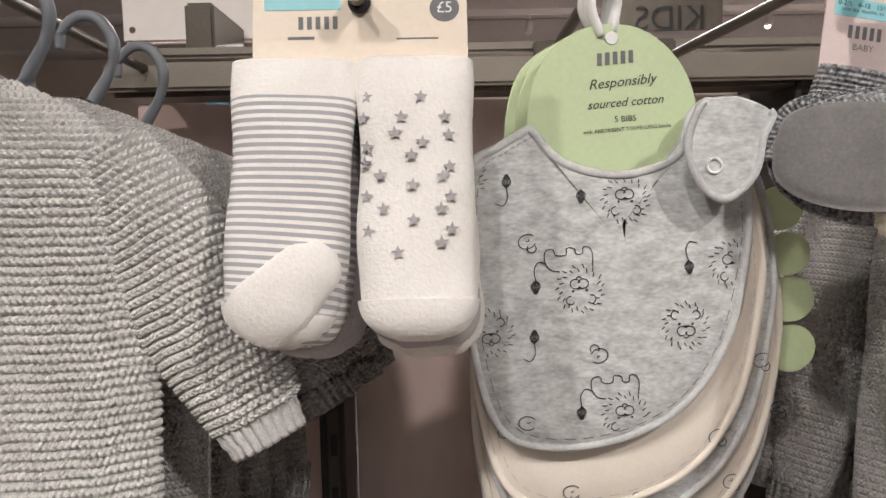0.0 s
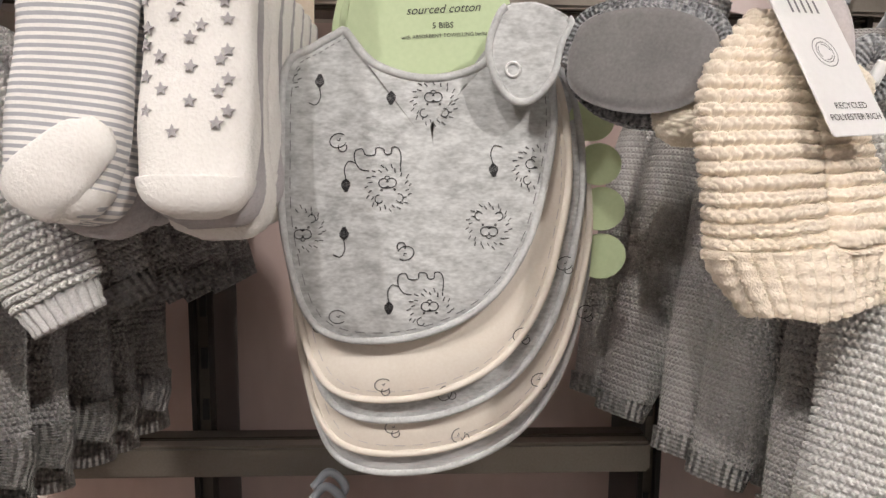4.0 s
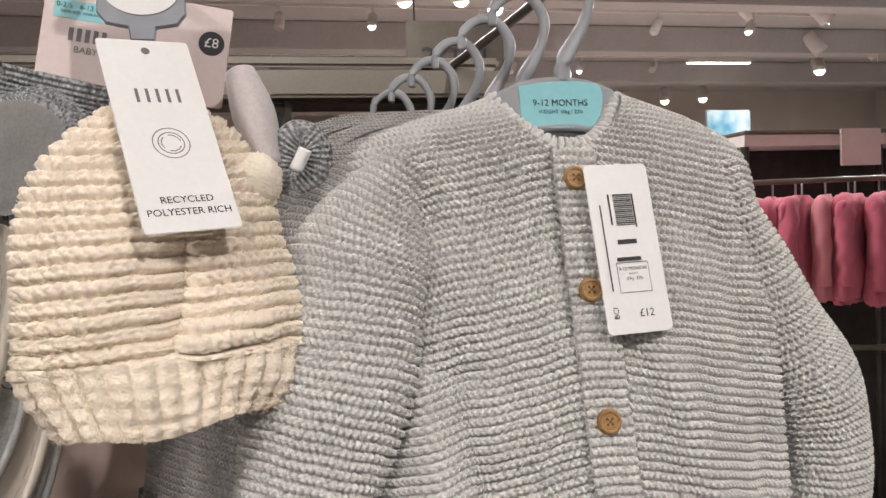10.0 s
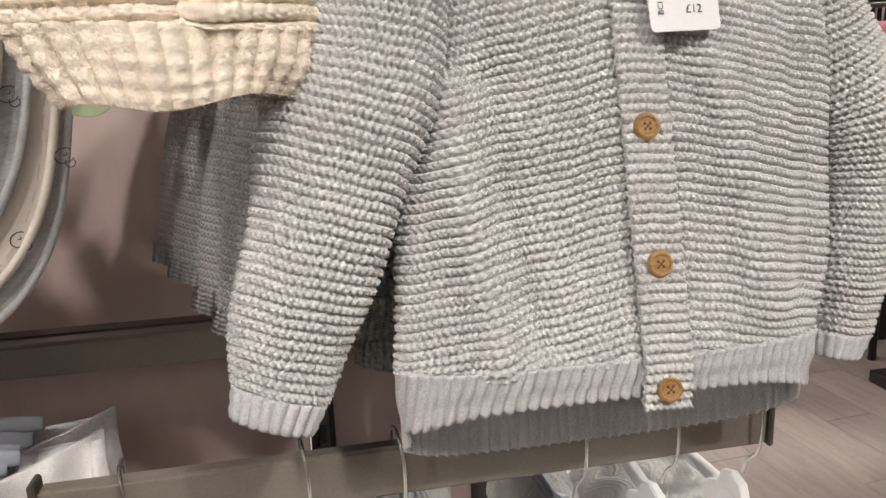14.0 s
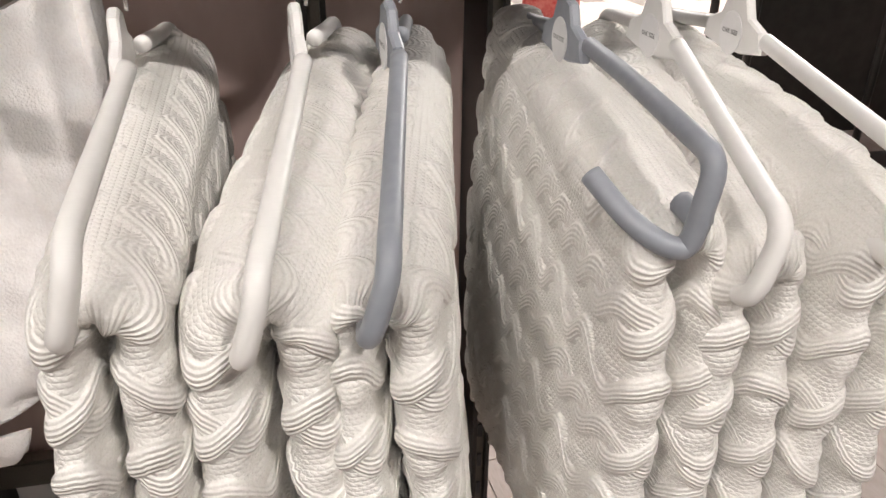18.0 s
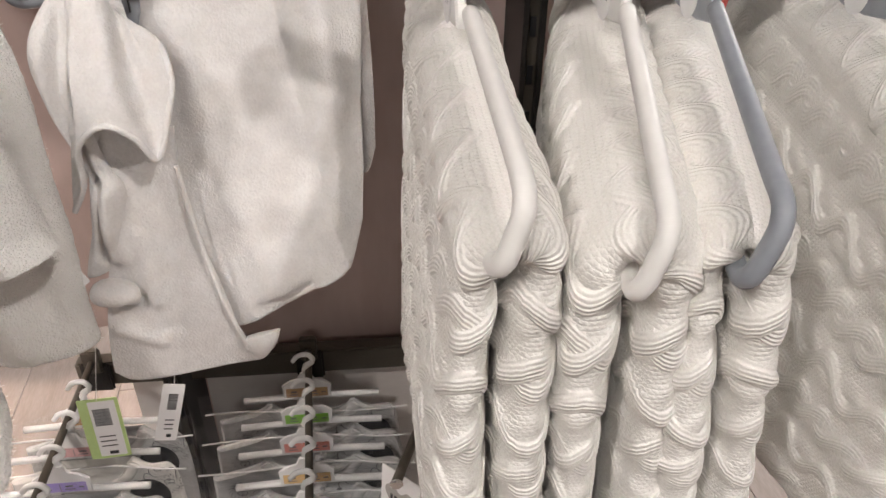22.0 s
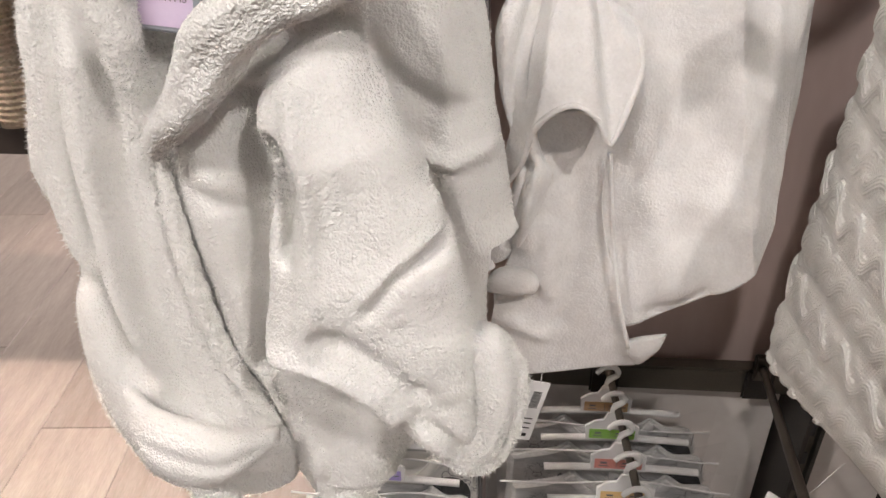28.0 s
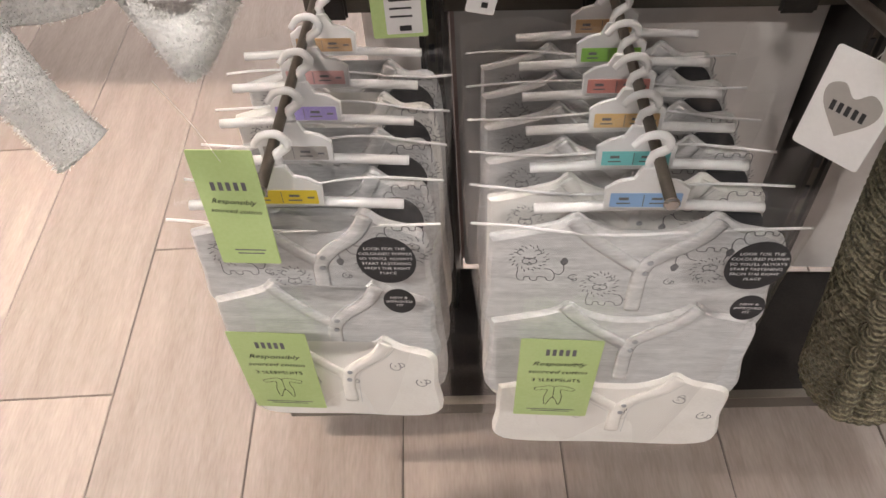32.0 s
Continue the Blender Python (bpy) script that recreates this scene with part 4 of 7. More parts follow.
band_ = math_node(nt.nodes, nt.links, "GREATER_THAN", wave_, -0.05)
band_ = math_node(nt.nodes, nt.links, "MULTIPLY", band_, math_node(nt.nodes, nt.links, "GREATER_THAN", sep.outputs[1], 0.021))
mixc = nt.nodes.new("ShaderNodeMixRGB")
mixc.inputs[2].default_value = (0.34, 0.35, 0.385, 1)
pb = nt.nodes["Principled BSDF"]
nt.links.new(pb.inputs["Base Color"].links[0].from_socket, mixc.inputs[1])
nt.links.new(math_node(nt.nodes, nt.links, "MULTIPLY", band_, 0.85), mixc.inputs[0])
nt.links.new(mixc.outputs[0], pb.inputs["Base Color"])


def sock_relief(kind):
    wav = ripple(kind, 0.0022, 0.06)
    return lambda u, v: wav(u, v) + 0.00025 * np.sin(2 * np.pi * u / 0.0016) * np.sin(2 * np.pi * v / 0.0018)


# places of the printed stars down one sock: offsets by row, in steps of a fifth of a centimetre or so
STARS = [(0.0285 + 0.00172 * a, 1.714 - 0.00172 * b) for a, b in ((4.1, 10.9), (20.1, 11.1), (3.0, 17.1), (14.3, 16.9), (27.0, 17.1), (12.4, 21.6), (28.1, 22.4), (20.4, 24.4), (4.0, 25.5), (17.1, 28.1), (3.3, 30.4), (28.2, 31.6), (8.0, 33.8), (26.1, 34.4), (17.3, 36.7), (3.7, 39.9), (28.3, 40.2), (8.7, 43.5), (25.5, 43.7), (17.3, 46.8), (4.1, 50.0), (28.4, 49.6), (25.3, 53.3), (12.8, 55.9))]


def sock_pack(y0, detail):
    """Two pairs of folded baby socks stapled under a card."""
    t = thing("sock_pack", (0.03, y0, 1.57), "striped and starred baby socks under a cream card", "socks", "sock packs on the arm")
    d = y0 - 0.45
    n, m = (150, 60) if detail else (60, 24)
    for nm, x0, layers in (("striped_sock", -0.002, ((0, 0, STRIPED), (0.004, 0.016, STRIPED), (0.012, 0.03, SOCK_GREY))), ("starred_sock", 0.06, ((0, 0, SOCK_WHITE), (0.003, 0.016, SOCK_GREY), (0.006, 0.03, SOCK_WHITE)))):
        for k, (dx, dy, mat) in enumerate(layers):
            if nm == "striped_sock":
                path = [(x0, 0.472 + d + dy, 1.714), (x0 - 0.001, 0.462 + d + dy, 1.68), (x0 - 0.003 + dx, 0.454 + d + dy, 1.64), (x0 - 0.006 + dx, 0.447 + d + dy, 1.605), (x0 - 0.009 + dx, 0.443 + d + dy, 1.584 - dx), (x0 - 0.011 + dx, 0.445 + d + dy, 1.572 - dx)]
                a = [0.032, 0.0315, 0.0305, 0.0305, 0.026, 0.011]
            else:
                path = [(x0, 0.472 + d + dy, 1.714), (x0, 0.464 + d + dy, 1.69), (x0, 0.456 + d + dy, 1.64), (x0, 0.448 + d + dy, 1.61), (x0 + dx, 0.442 + d + dy, 1.586 - 2.4 * dx), (x0 + dx, 0.444 + d + dy, 1.574 - 2.4 * dx)]
                a = [0.029, 0.0295, 0.03, 0.0305, 0.028, 0.012]
            g = loft(path, a, [0.009, 0.012, 0.013, 0.014, 0.013, 0.004], (1, 0, 0), n, m, 2.6)
            s = sheet(nm, g, mat, t, relief=sock_relief(k + (3 if nm[1] == "t" else 7)), wrap=True, close=True)
            if k == 0:
                toe = sheet("toe", g[int(n * 0.73) :] + np.array([0, -0.0012, 0]), SOCK_WHITE, s, "white towelling toe", relief=lambda u, v: 0.0006 + 0 * u, wrap=True, close=True)
                if nm == "striped_sock":
                    y_ = 0.4345 + d
                    fold_ = loft([(x0 + 0.017, y_ + 0.003, 1.622), (x0 + 0.012, y_, 1.614), (x0 - 0.004, y_ - 0.003, 1.598), (x0 - 0.019, y_, 1.584), (x0 - 0.024, y_ + 0.004, 1.579)], [0.006, 0.014, 0.0185, 0.0175, 0.008], [0.003, 0.0055, 0.0075, 0.007, 0.003], (0.6, 0, -0.6), 60, 60)
                    sheet("folded_toe", fold_, SOCK_WHITE, s, "white towelling toe turned over the heel", relief=ripple(12, 0.001, 0.03), wrap=True, close=True)
                if nm == "starred_sock" and detail:
                    wav = ripple(k + 3, 0.0022, 0.06)
                    fg = g[:, (g[0, :, 1] <= g[0, :, 1].mean())]
                    for r, (sx, sz) in enumerate(STARS):
                        sx, sz = sx - x0, sz
                        pts = []
                        for q in range(10):
                            ra = 0.0036 if q % 2 == 0 else 0.0016
                            px, pz = x0 + sx + ra * math.sin(q * math.pi / 5 + 0.1 * math.sin(r)), sz + ra * math.cos(q * math.pi / 5 + 0.1 * math.sin(r))
                            near_ = fg.reshape(-1, 3)[np.argmin((fg[..., 0] - px) ** 2 + (fg[..., 2] - pz) ** 2)]
                            pts.append((px, near_[1] - 0.0016, pz))
                        c_ = np.mean(pts, 0)
                        vs = pts + [tuple(p + np.array([0, 0.003, 0])) for p in np.array(pts)] + [tuple(c_)]
                        fs = [[20, (q + 1) % 10, q] for q in range(10)] + [[q, (q + 1) % 10, (q + 1) % 10 + 10, q + 10] for q in range(10)]
                        mesh_object("star", vs, fs, SOCK_GREY, s, smooth=False)
    fr = frame_of((0.032, 0.476 + d, 1.742), (1, 0.0, 0.0), (0, 0.15, 1))
    card = plate("header_card", box_outline(0.113, 0.06, 0.002), 0.0012, fr, CREAM_CARD, t, "cream cardboard header with a price spot")
    plate("hook_tab", disc_outline(0.006, 0.006, 0, 0.004), 0.004, fr, BLACK_PLASTIC, card, "round black hanging tab", lift=0.0012)
    spot = plate("price_spot", disc_outline(0.0078, 0.0072, 0.0445, 0.001), 0.0004, fr, GREY_INK if detail else INK, card, "dark round price spot", lift=0.0012)
    lettering("price", "£5", 0.0085, fr, (0.0445, 0.001), PALE_INK, spot, 0.0019)
    bars("logo", [(-0.031 + 0.0045 * k, -0.006, 0.0025, 0.0068) for k in range(5)], fr, GREY_INK, card, 0.0014)
    bars("small_print", [(-0.031, -0.014, 0.014, 0.0016), (0.03, -0.015, 0.022, 0.0008)], fr, GREY_INK, card, 0.0014)
    st = plate("size_sticker", box_outline(0.04, 0.012, 0.001, -0.03, 0.007), 0.0003, fr, AQUA, card, "pale aqua size sticker", lift=0.0012)
    return t


for k, dy in enumerate((0.45, 0.52, 0.57, 0.62, 0.67, 0.72)):
    sock_pack(dy, k == 0)


# ---- bibs ----
def bib_outline(n=80):
    """Outline of a bib in metres: scooped neck, straps, rounded foot."""
    pts = curve([(-0.0485, 0.083), (-0.028, 0.061), (0.0065, 0.0525), (0.041, 0.0625), (0.052, 0.088), (0.066, 0.098), (0.08, 0.08), (0.087, 0.04), (0.0855, 0.002), (0.0705, -0.057), (0.0385, -0.0985), (-0.0142, -0.1185), (-0.0667, -0.1105), (-0.0866, -0.054), (-0.089, 0.006), (-0.086, 0.058), (-0.068, 0.072), (-0.0485, 0.083)], n)
    return pts[:-1]


def motif(cx, cy, size, turn, rng):
    """A plain line drawing: a ragged ring with ovals in it, a lumpy shape below and a looping tail."""
    c, s = math.cos(radians(turn)), math.sin(radians(turn))
    R = lambda p: (cx + size * (c * p[0] - s * p[1]), cy + size * (s * p[0] + c * p[1]))  # noqa: E731
    arc = lambda x, y, rx, ry, a0, a1, n=14: [R((x + rx * math.cos(a), y + ry * math.sin(a))) for a in np.linspace(a0, a1, n)]  # noqa: E731
    out = []
    for k in range(30):
        a = 2 * math.pi * k / 30 + 0.08 * rng.random()
        r0 = 0.84 if k % 2 else 0.7
        r1 = r0 + 0.13 + 0.05 * rng.random()
        out.append([R((r0 * math.cos(a), r0 * math.sin(a))), R((r1 * math.cos(a + 0.1), r1 * math.sin(a + 0.1)))])
    out += [arc(-0.42, 0.42, 0.16, 0.17, 0.5, 5.0), arc(0.42, 0.42, 0.16, 0.17, -1.8, 2.7), arc(-0.14, -0.22, 0.2, 0.19, 1.2, 6.1), arc(0.18, -0.22, 0.2, 0.19, -2.9, 2.0), arc(0.02, -0.42, 0.1, 0.08, 3.3, 6.2, 8)]
    out += [[R((-0.1 + 0.03 * q, -0.02 - 0.025 * q)), R((0.14 - 0.03 * q, -0.02 - 0.025 * q))] for q in range(4)]
    out += [arc(-0.25, 0.06, 0.035, 0.035, 0, 6.28, 7), arc(0.28, 0.06, 0.035, 0.035, 0, 6.28, 7)]
    body = curve([(-0.55, -0.85), (-0.6, -1.3), (-0.5, -1.62), (-0.25, -1.65), (-0.2, -1.4), (0.05, -1.42), (0.1, -1.62), (0.4, -1.66), (0.46, -1.4), (0.85, -1.42), (0.95, -1.66), (1.25, -1.6), (1.3, -1.2), (1.1, -0.85), (0.75, -0.75)], 50)
    out.append([R(p) for p in body])
    out.append([R(p) for p in curve([(1.25, -1.1), (1.55, -1.2), (1.75, -0.9), (1.72, -0.45)], 14)])
    for q in range(7):
        out.append([R(p) for p in curve([(1.72, -0.5), (1.56 + 0.06 * q, -0.28), (1.72 + 0.012 * q, 0.05)], 6)])
    return out


def inside(poly, p):
    """Whether a point lies within an outline."""
    x, y = p
    a, b = np.asarray(poly), np.roll(np.asarray(poly), -1, 0)
    cross = (a[:, 1] > y) != (b[:, 1] > y)
    with np.errstate(divide="ignore", invalid="ignore"):
        xs = (b[:, 0] - a[:, 0]) * (y - a[:, 1]) / (b[:, 1] - a[:, 1]) + a[:, 0]
    return int(np.sum(cross & (x < xs))) % 2 == 1


def little_motif(cx, cy, size, turn):
    c, s = math.cos(radians(turn)), math.sin(radians(turn))
    R = lambda p: (cx + size * (c * p[0] - s * p[1]), cy + size * (s * p[0] + c * p[1]))  # noqa: E731
    return [[R((math.cos(a), 0.8 * math.sin(a))) for a in np.linspace(0.5, 5.6, 22)], [R((0.2 + 0.5 * math.cos(a), -0.9 + 0.5 * math.sin(a))) for a in np.linspace(2.2, 6.6, 14)], [R((-0.1, 0.1)), R((0.15, -0.05)), R((0.3, 0.2))]]


rng = random.Random(3)
bib_set = thing("bib_set", (0.18, 0.55, 1.36), "five grey and cream baby bibs under a green card", "bibs")
o = bib_outline()
LAYERS = ((0.0, 0.0, 0.0, BIB_GREY, BIB_TRIM), (0.009, -0.035, 0.011, BIB_CREAM, BIB_CREAM), (0.016, -0.044, 0.02, BIB_GREY, BIB_TRIM), (0.019, -0.072, 0.028, BIB_CREAM, BIB_CREAM), (0.021, -0.09, 0.036, SUIT_GREY, BIB_TRIM))
for k, (dx, dz, dy, mat, trim) in enumerate(LAYERS):
    s = 1.0 + 0.055 * min(k, 3)
    fr = frame_of((0.177 + dx, 0.53 + dy, 1.602 + dz), (1, -0.04, 0.0), (0, 0.09, 1))
    q = o * (s, 1.0 + 0.08 * min(k, 2))
    bib = plate("bib", q, 0.004, fr, mat, bib_set, ("grey marl" if mat is not BIB_CREAM else "cream") + " cotton bib layer", edge=0.0016, bow=0.55)
    bend = lambda x, y: -0.55 * ((x - q[:, 0].mean()) ** 2 + (y - q[:, 1].mean()) ** 2)  # noqa: E731
    ring = np.array([(x, y, 0.0032 + bend(x, y)) for x, y in q * 0.985])
    tube("binding", np.vstack([lay(fr, ring), lay(fr, ring[:2])]), 0.0028, trim, bib, "stitched binding", n=200, m=8, side=(0.1, 1, 0.2))
    inner = [(x * 0.925 + 0.0006, y * 0.94) for x, y in q]
    dash = [[inner[i], tuple(np.add(inner[i], np.subtract(inner[(i + 1) % len(inner)], inner[i]) * 0.6))] for i in range(len(inner))]
    strokes("stitching", dash, 0.0005, fr, GREY_INK if k == 0 else SUEDE_PALE, bib, 0.0046, bend)
    art = []
    if k == 0:
        field = np.array(inner)
        for cx, cy, tn in ((0.0096, 0.0364, 182), (-0.0189, -0.018, 184), (0.0456, -0.0415, 0), (0.0087, -0.0976, 183), (0.0752, -0.0043, 190), (-0.0744, -0.0447, 2), (-0.09, 0.052, 2)):
            art.append([ln for ln in motif(cx, cy, 0.0155, tn, rng) if all(inside(field, p) for p in ln)])
        for cx, cy, tn in ((-0.0509, 0.0118, 20), (-0.0077, -0.0595, 200), (-0.052, -0.102, 0)):
            art.append([ln for ln in little_motif(cx, cy, 0.0055, tn) if all(inside(field, p) for p in ln)])
    elif mat is BIB_CREAM:
        for cx, cy, tn in ((0.058, -0.075, 30), (-0.03, -0.108, 10), (0.01, -0.113, 60), (0.085, -0.03, 20), (-0.07, -0.07, 50)):
            art.append(little_motif(cx * s, cy * 1.08, 0.0055, tn))
    for ln in art:
        strokes("motif", ln, 0.0006, fr, INK, bib, 0.0046, bend)
# popper strap of the front bib
fr = frame_of((0.248, 0.512, 1.66), (1, -0.04, 0.0), (0, 0.09, 1))
edge_ = curve([(-0.016, 0.038), (-0.0235, 0.032), (-0.03, 0.0095), (-0.022, -0.014), (-0.0073, -0.0225), (0.0095, -0.008), (0.0155, 0.015), (0.021, 0.028), (0.002, 0.038), (-0.016, 0.038)], 60)[:-1]
strap = plate("strap", edge_, 0.004, fr, BIB_GREY, bib_set, "grey neck strap with a popper", edge=0.0016)
tube("binding", lay(fr, np.hstack([edge_[3:48] * 0.97, np.full((45, 1), 0.0035)])), 0.0024, BIB_TRIM, strap, n=70, m=8, side=(0.1, 1, 0.2))
tube("popper", lay(fr, [(0.0042 * math.cos(a) - 0.0145, 0.0042 * math.sin(a) - 0.0024, 0.0048) for a in np.linspace(0, 6.28, 20)]), 0.0009, MILKY_PLASTIC, strap, "clear ring popper", n=40, m=8, side=(0.1, 1, 0.2))
# green cards: one in front, more sets behind
for k in range(3):
    fr = frame_of((0.185 - 0.006 * k, 0.556 + 0.012 * k, 1.705 - 0.002 * k), (1, -0.03, 0), (0, 0.06, 1))
    owner = bib_set if k == 0 else thing("bib_set", (0.18, 0.57 + 0.012 * k, 1.6), "green card of a further bib set behind the front one", "bibs", "bib sets")
    card = plate("card", curve([(-0.055, -0.035), (-0.054, -0.005), (-0.044, 0.024), (-0.022, 0.041), (0.0, 0.045), (0.022, 0.04), (0.042, 0.022), (0.053, -0.004), (0.056, -0.04), (0.0, -0.06), (-0.055, -0.035)], 50)[:-1], 0.0012, fr, GREEN_CARD, owner, "pale green card")
    if k == 0:
        lettering("print", "Responsibly", 0.0090, fr, (0.006, 0.008), INK, card, 0.0016, 5, 0.35)
        lettering("print", "sourced cotton", 0.0078, fr, (0.008, -0.005), INK, card, 0.0016, 4, 0.35)
        lettering("print", "5 BIBS", 0.0054, fr, (0.008, -0.0155), INK, card, 0.0016, 3)
        lettering("print", "with ABSORBENT TOWELLING backs", 0.0035, fr, (0.009, -0.022), INK, card, 0.0016, 4)
        bars("logo", [(-0.008 + 0.005 * j, 0.0225 + 0.0004 * j, 0.003, 0.008) for j in range(5)], fr, GREY_INK, card, 0.0016)
        plate("eyelet", disc_outline(0.0042, 0.0042, 0, 0.036), 0.001, fr, MILKY_PLASTIC, card, lift=0.0012)
    hang = tube("loop", [(0.178 + 0.004 * k, 0.558 + 0.014 * k, 1.742), (0.172, 0.558 + 0.014 * k, 1.765), (0.18, 0.562 + 0.014 * k, 1.79), (0.19, 0.562 + 0.014 * k, 1.775), (0.186, 0.56 + 0.014 * k, 1.745)], 0.0026, MILKY_PLASTIC, owner, "white plastic hanging loop", n=30, m=8, flat=1.6)
# green side tabs of the sets behind
for k, (x, z, r) in enumerate(((0.295, 1.63, 0.0165), (0.302, 1.6, 0.0165), (0.306, 1.569, 0.0175), (0.308, 1.535, 0.0185))):
    t = thing("side_tab", (x, 0.56, z - r), "small round green card tab at the edge of the bib sets", "card tab", "green side tabs")
    fr = frame_of((x, 0.557 + 0.003 * k, z), (1, 0.1, 0), (0, 0.05, 1))
    plate("tab", disc_outline(r, r * 0.88), 0.001, fr, GREEN_CARD, t)

# ---- booties ----
boots = thing("bootie_pack", (0.31, 0.48, 1.62), "dark marl knitted booties with grey soles, pink card", "booties")
fr_s = frame_of((0.303, 0.478, 1.660), (0.073, -0.063, -0.008), (0.12, 0.25, 1))
shape_ = np.array(curve([(-0.047, 0.004), (-0.042, 0.022), (-0.022, 0.031), (0.01, 0.032), (0.036, 0.022), (0.047, -0.001), (0.038, -0.02), (0.014, -0.03), (-0.02, -0.028), (-0.041, -0.016), (-0.047, 0.004)], 60)[:-1])
sole = plate("sole", shape_, 0.006, fr_s, SUEDE, boots, "grey suede sole", edge=0.003, bow=1.2, lift=0.003)
g = loft([lay(fr_s, [(0, 0, -0.001)])[0], lay(fr_s, [(0.0, 0.004, -0.014)])[0], lay(fr_s, [(0.004, 0.012, -0.028)])[0], lay(fr_s, [(0.008, 0.022, -0.036)])[0]], [0.048, 0.049, 0.041, 0.03], [0.033, 0.036, 0.034, 0.026], fr_s[:, 0], 70, 120)
sheet("upper", g, MARL_KNIT, boots, "dark marl knitted upper", relief=garter(0.0044, 0.004, 0.0024), wrap=True, close=True)
welt_ = np.array(curve([(-0.048, -0.004), (-0.044, 0.024), (-0.022, 0.034), (0.011, 0.035), (0.038, 0.025), (0.049, -0.002), (0.04, -0.022)], 40))
tube("welt", lay(fr_s, np.hstack([welt_, np.full((40, 1), 0.001)])), 0.0042, MARL_KNIT, boots, "thick knitted edge", n=90, m=10, side=(0.1, 1, 0.2))
g = loft([(0.318, 0.502, 1.672), (0.323, 0.502, 1.69), (0.327, 0.5, 1.706)], [0.034, 0.035, 0.034], [0.02, 0.021, 0.02], (0.95, -0.1, -0.36), 40, 200)
sheet("ankle_cuff", g, MARL_KNIT, boots, "ribbed ankle cuff", relief=ribbing(0.0042, 0.0016), wrap=True, thick=0.003)
g = loft([(0.417, 0.508, 1.71), (0.424, 0.503, 1.685), (0.431, 0.498, 1.655)], [0.009, 0.0125, 0.008], [0.014, 0.018, 0.014], (1, 0, 0.2), 30, 40)
sheet("second_sole", g, SUEDE_PALE, boots, "mauve fleece sole of the second bootie", wrap=True, close=True)
g = loft([(0.436, 0.5, 1.64), (0.438, 0.498, 1.662), (0.448, 0.496, 1.674), (0.459, 0.495, 1.667), (0.457, 0.496, 1.652), (0.446, 0.498, 1.642)], [0.004, 0.0055, 0.0055, 0.0055, 0.0055, 0.004], [0.005, 0.008, 0.008, 0.008, 0.008, 0.005], (0.1, -1, 0.1), 90, 60)
sheet("second_upper", g, MARL_KNIT, boots, "marl knitted toe of the second bootie", wrap=True, close=True)
tube("toggle", [(0.446, 0.488, 1.652), (0.452, 0.487, 1.664)], 0.004, MILKY_PLASTIC, boots, "small white toggle", n=8, m=10)
fr = frame_of((0.357, 0.528, 1.731), (1, 0.02, -0.16), (0.1, 0.1, 1))
card = plate("header_card", box_outline(0.105, 0.062, 0.002), 0.0012, fr, PINK_CARD, boots, "pale pink cardboard header")
spot = plate("price_spot", disc_outline(0.0075, 0.0075, 0.042, 0.008), 0.0004, fr, INK, card, "black round price spot", lift=0.0012)
lettering("price", "£8", 0.0085, fr, (0.042, 0.008), PALE_INK, spot, 0.0019)
bars("logo", [(-0.036 + 0.0045 * k, 0.0, 0.0026, 0.0078) for k in range(5)], fr, GREY_INK, card, 0.0015)
lettering("print", "BABY", 0.0055, fr, (-0.027, -0.009), GREY_INK, card, 0.0015)
st = plate("size_sticker", box_outline(0.034, 0.011, 0.001, -0.03, 0.0145), 0.0003, fr, AQUA, card, "aqua size sticker", lift=0.0012)
lettering("size_print", "0-2½   6-12   15½", 0.0042, fr, (-0.03, 0.0165), INK, st, 0.0019)
lettering("size_print", "SHOE SIZE  MONTHS  EU", 0.0024, fr, (-0.03, 0.0128), INK, st, 0.0019)

# ---- cream hat ----
CREAM_FLUFF = surface("cream_yarn", (0.82, 0.74, 0.61), (0.90, 0.83, 0.71), 60, 900, 0.95, 0.2, fuzz=0.3, spec=0.1)
hat = thing("baby_hat", (0.385, 0.44, 1.52), "cream chenille knitted baby hat with a pompom, hung on the arm", "hat")
HL = [(0.362, 1.685), (0.342, 1.666), (0.3265, 1.645), (0.32, 1.62), (0.3205, 1.595), (0.3212, 1.575), (0.322, 1.558)]
HR = [(0.384, 1.687), (0.411, 1.67), (0.424, 1.65), (0.432, 1.622), (0.4385, 1.597), (0.444, 1.578), (0.448, 1.558)]
turned = lambda q: q + np.stack([0 * q[..., 0], 0.41 * (q[..., 0] - 0.39) + 0.3 * (q[..., 2] - 1.545), 0 * q[..., 0]], -1)  # noqa: E731
g = turned(ribbon(HL, HR, [0.432] * 7, [0.004, 0.011, 0.014, 0.016, 0.018, 0.02, 0.021], 230, 420, 2.3))
g = folds(g, [([(0.387, 1.64), (0.389, 1.6), (0.386, 1.565)], 0.006, -0.007), ([(0.36, 1.64), (0.355, 1.58)], 0.014, 0.004), ([(0.42, 1.63), (0.424, 1.58)], 0.012, 0.004), ([(0.392, 1.568), (0.425, 1.572)], 0.006, 0.004)])
wv = ripple(31, 0.003, 0.07)
gk = garter(0.0078, 0.0054, 0.005, 0.0, 0.5)
fz = np.random.RandomState(17)
sheet("crown", g, CREAM_KNIT, hat, relief=lambda u, v: gk(u, v) + wv(u, v) + 0.0003 * fz.standard_normal(u.shape), wrap=True, close=True)
pile(hat, [g], 16000, 0.0032, CREAM_FLUFF, 41, 0.0003)
g = turned(ribbon([(0.3205, 1.563), (0.3285, 1.5485), (0.339, 1.5285)], [(0.4495, 1.56), (0.444, 1.545), (0.434, 1.53)], [0.432] * 3, [0.024, 0.024, 0.02], 70, 640, 2.3))
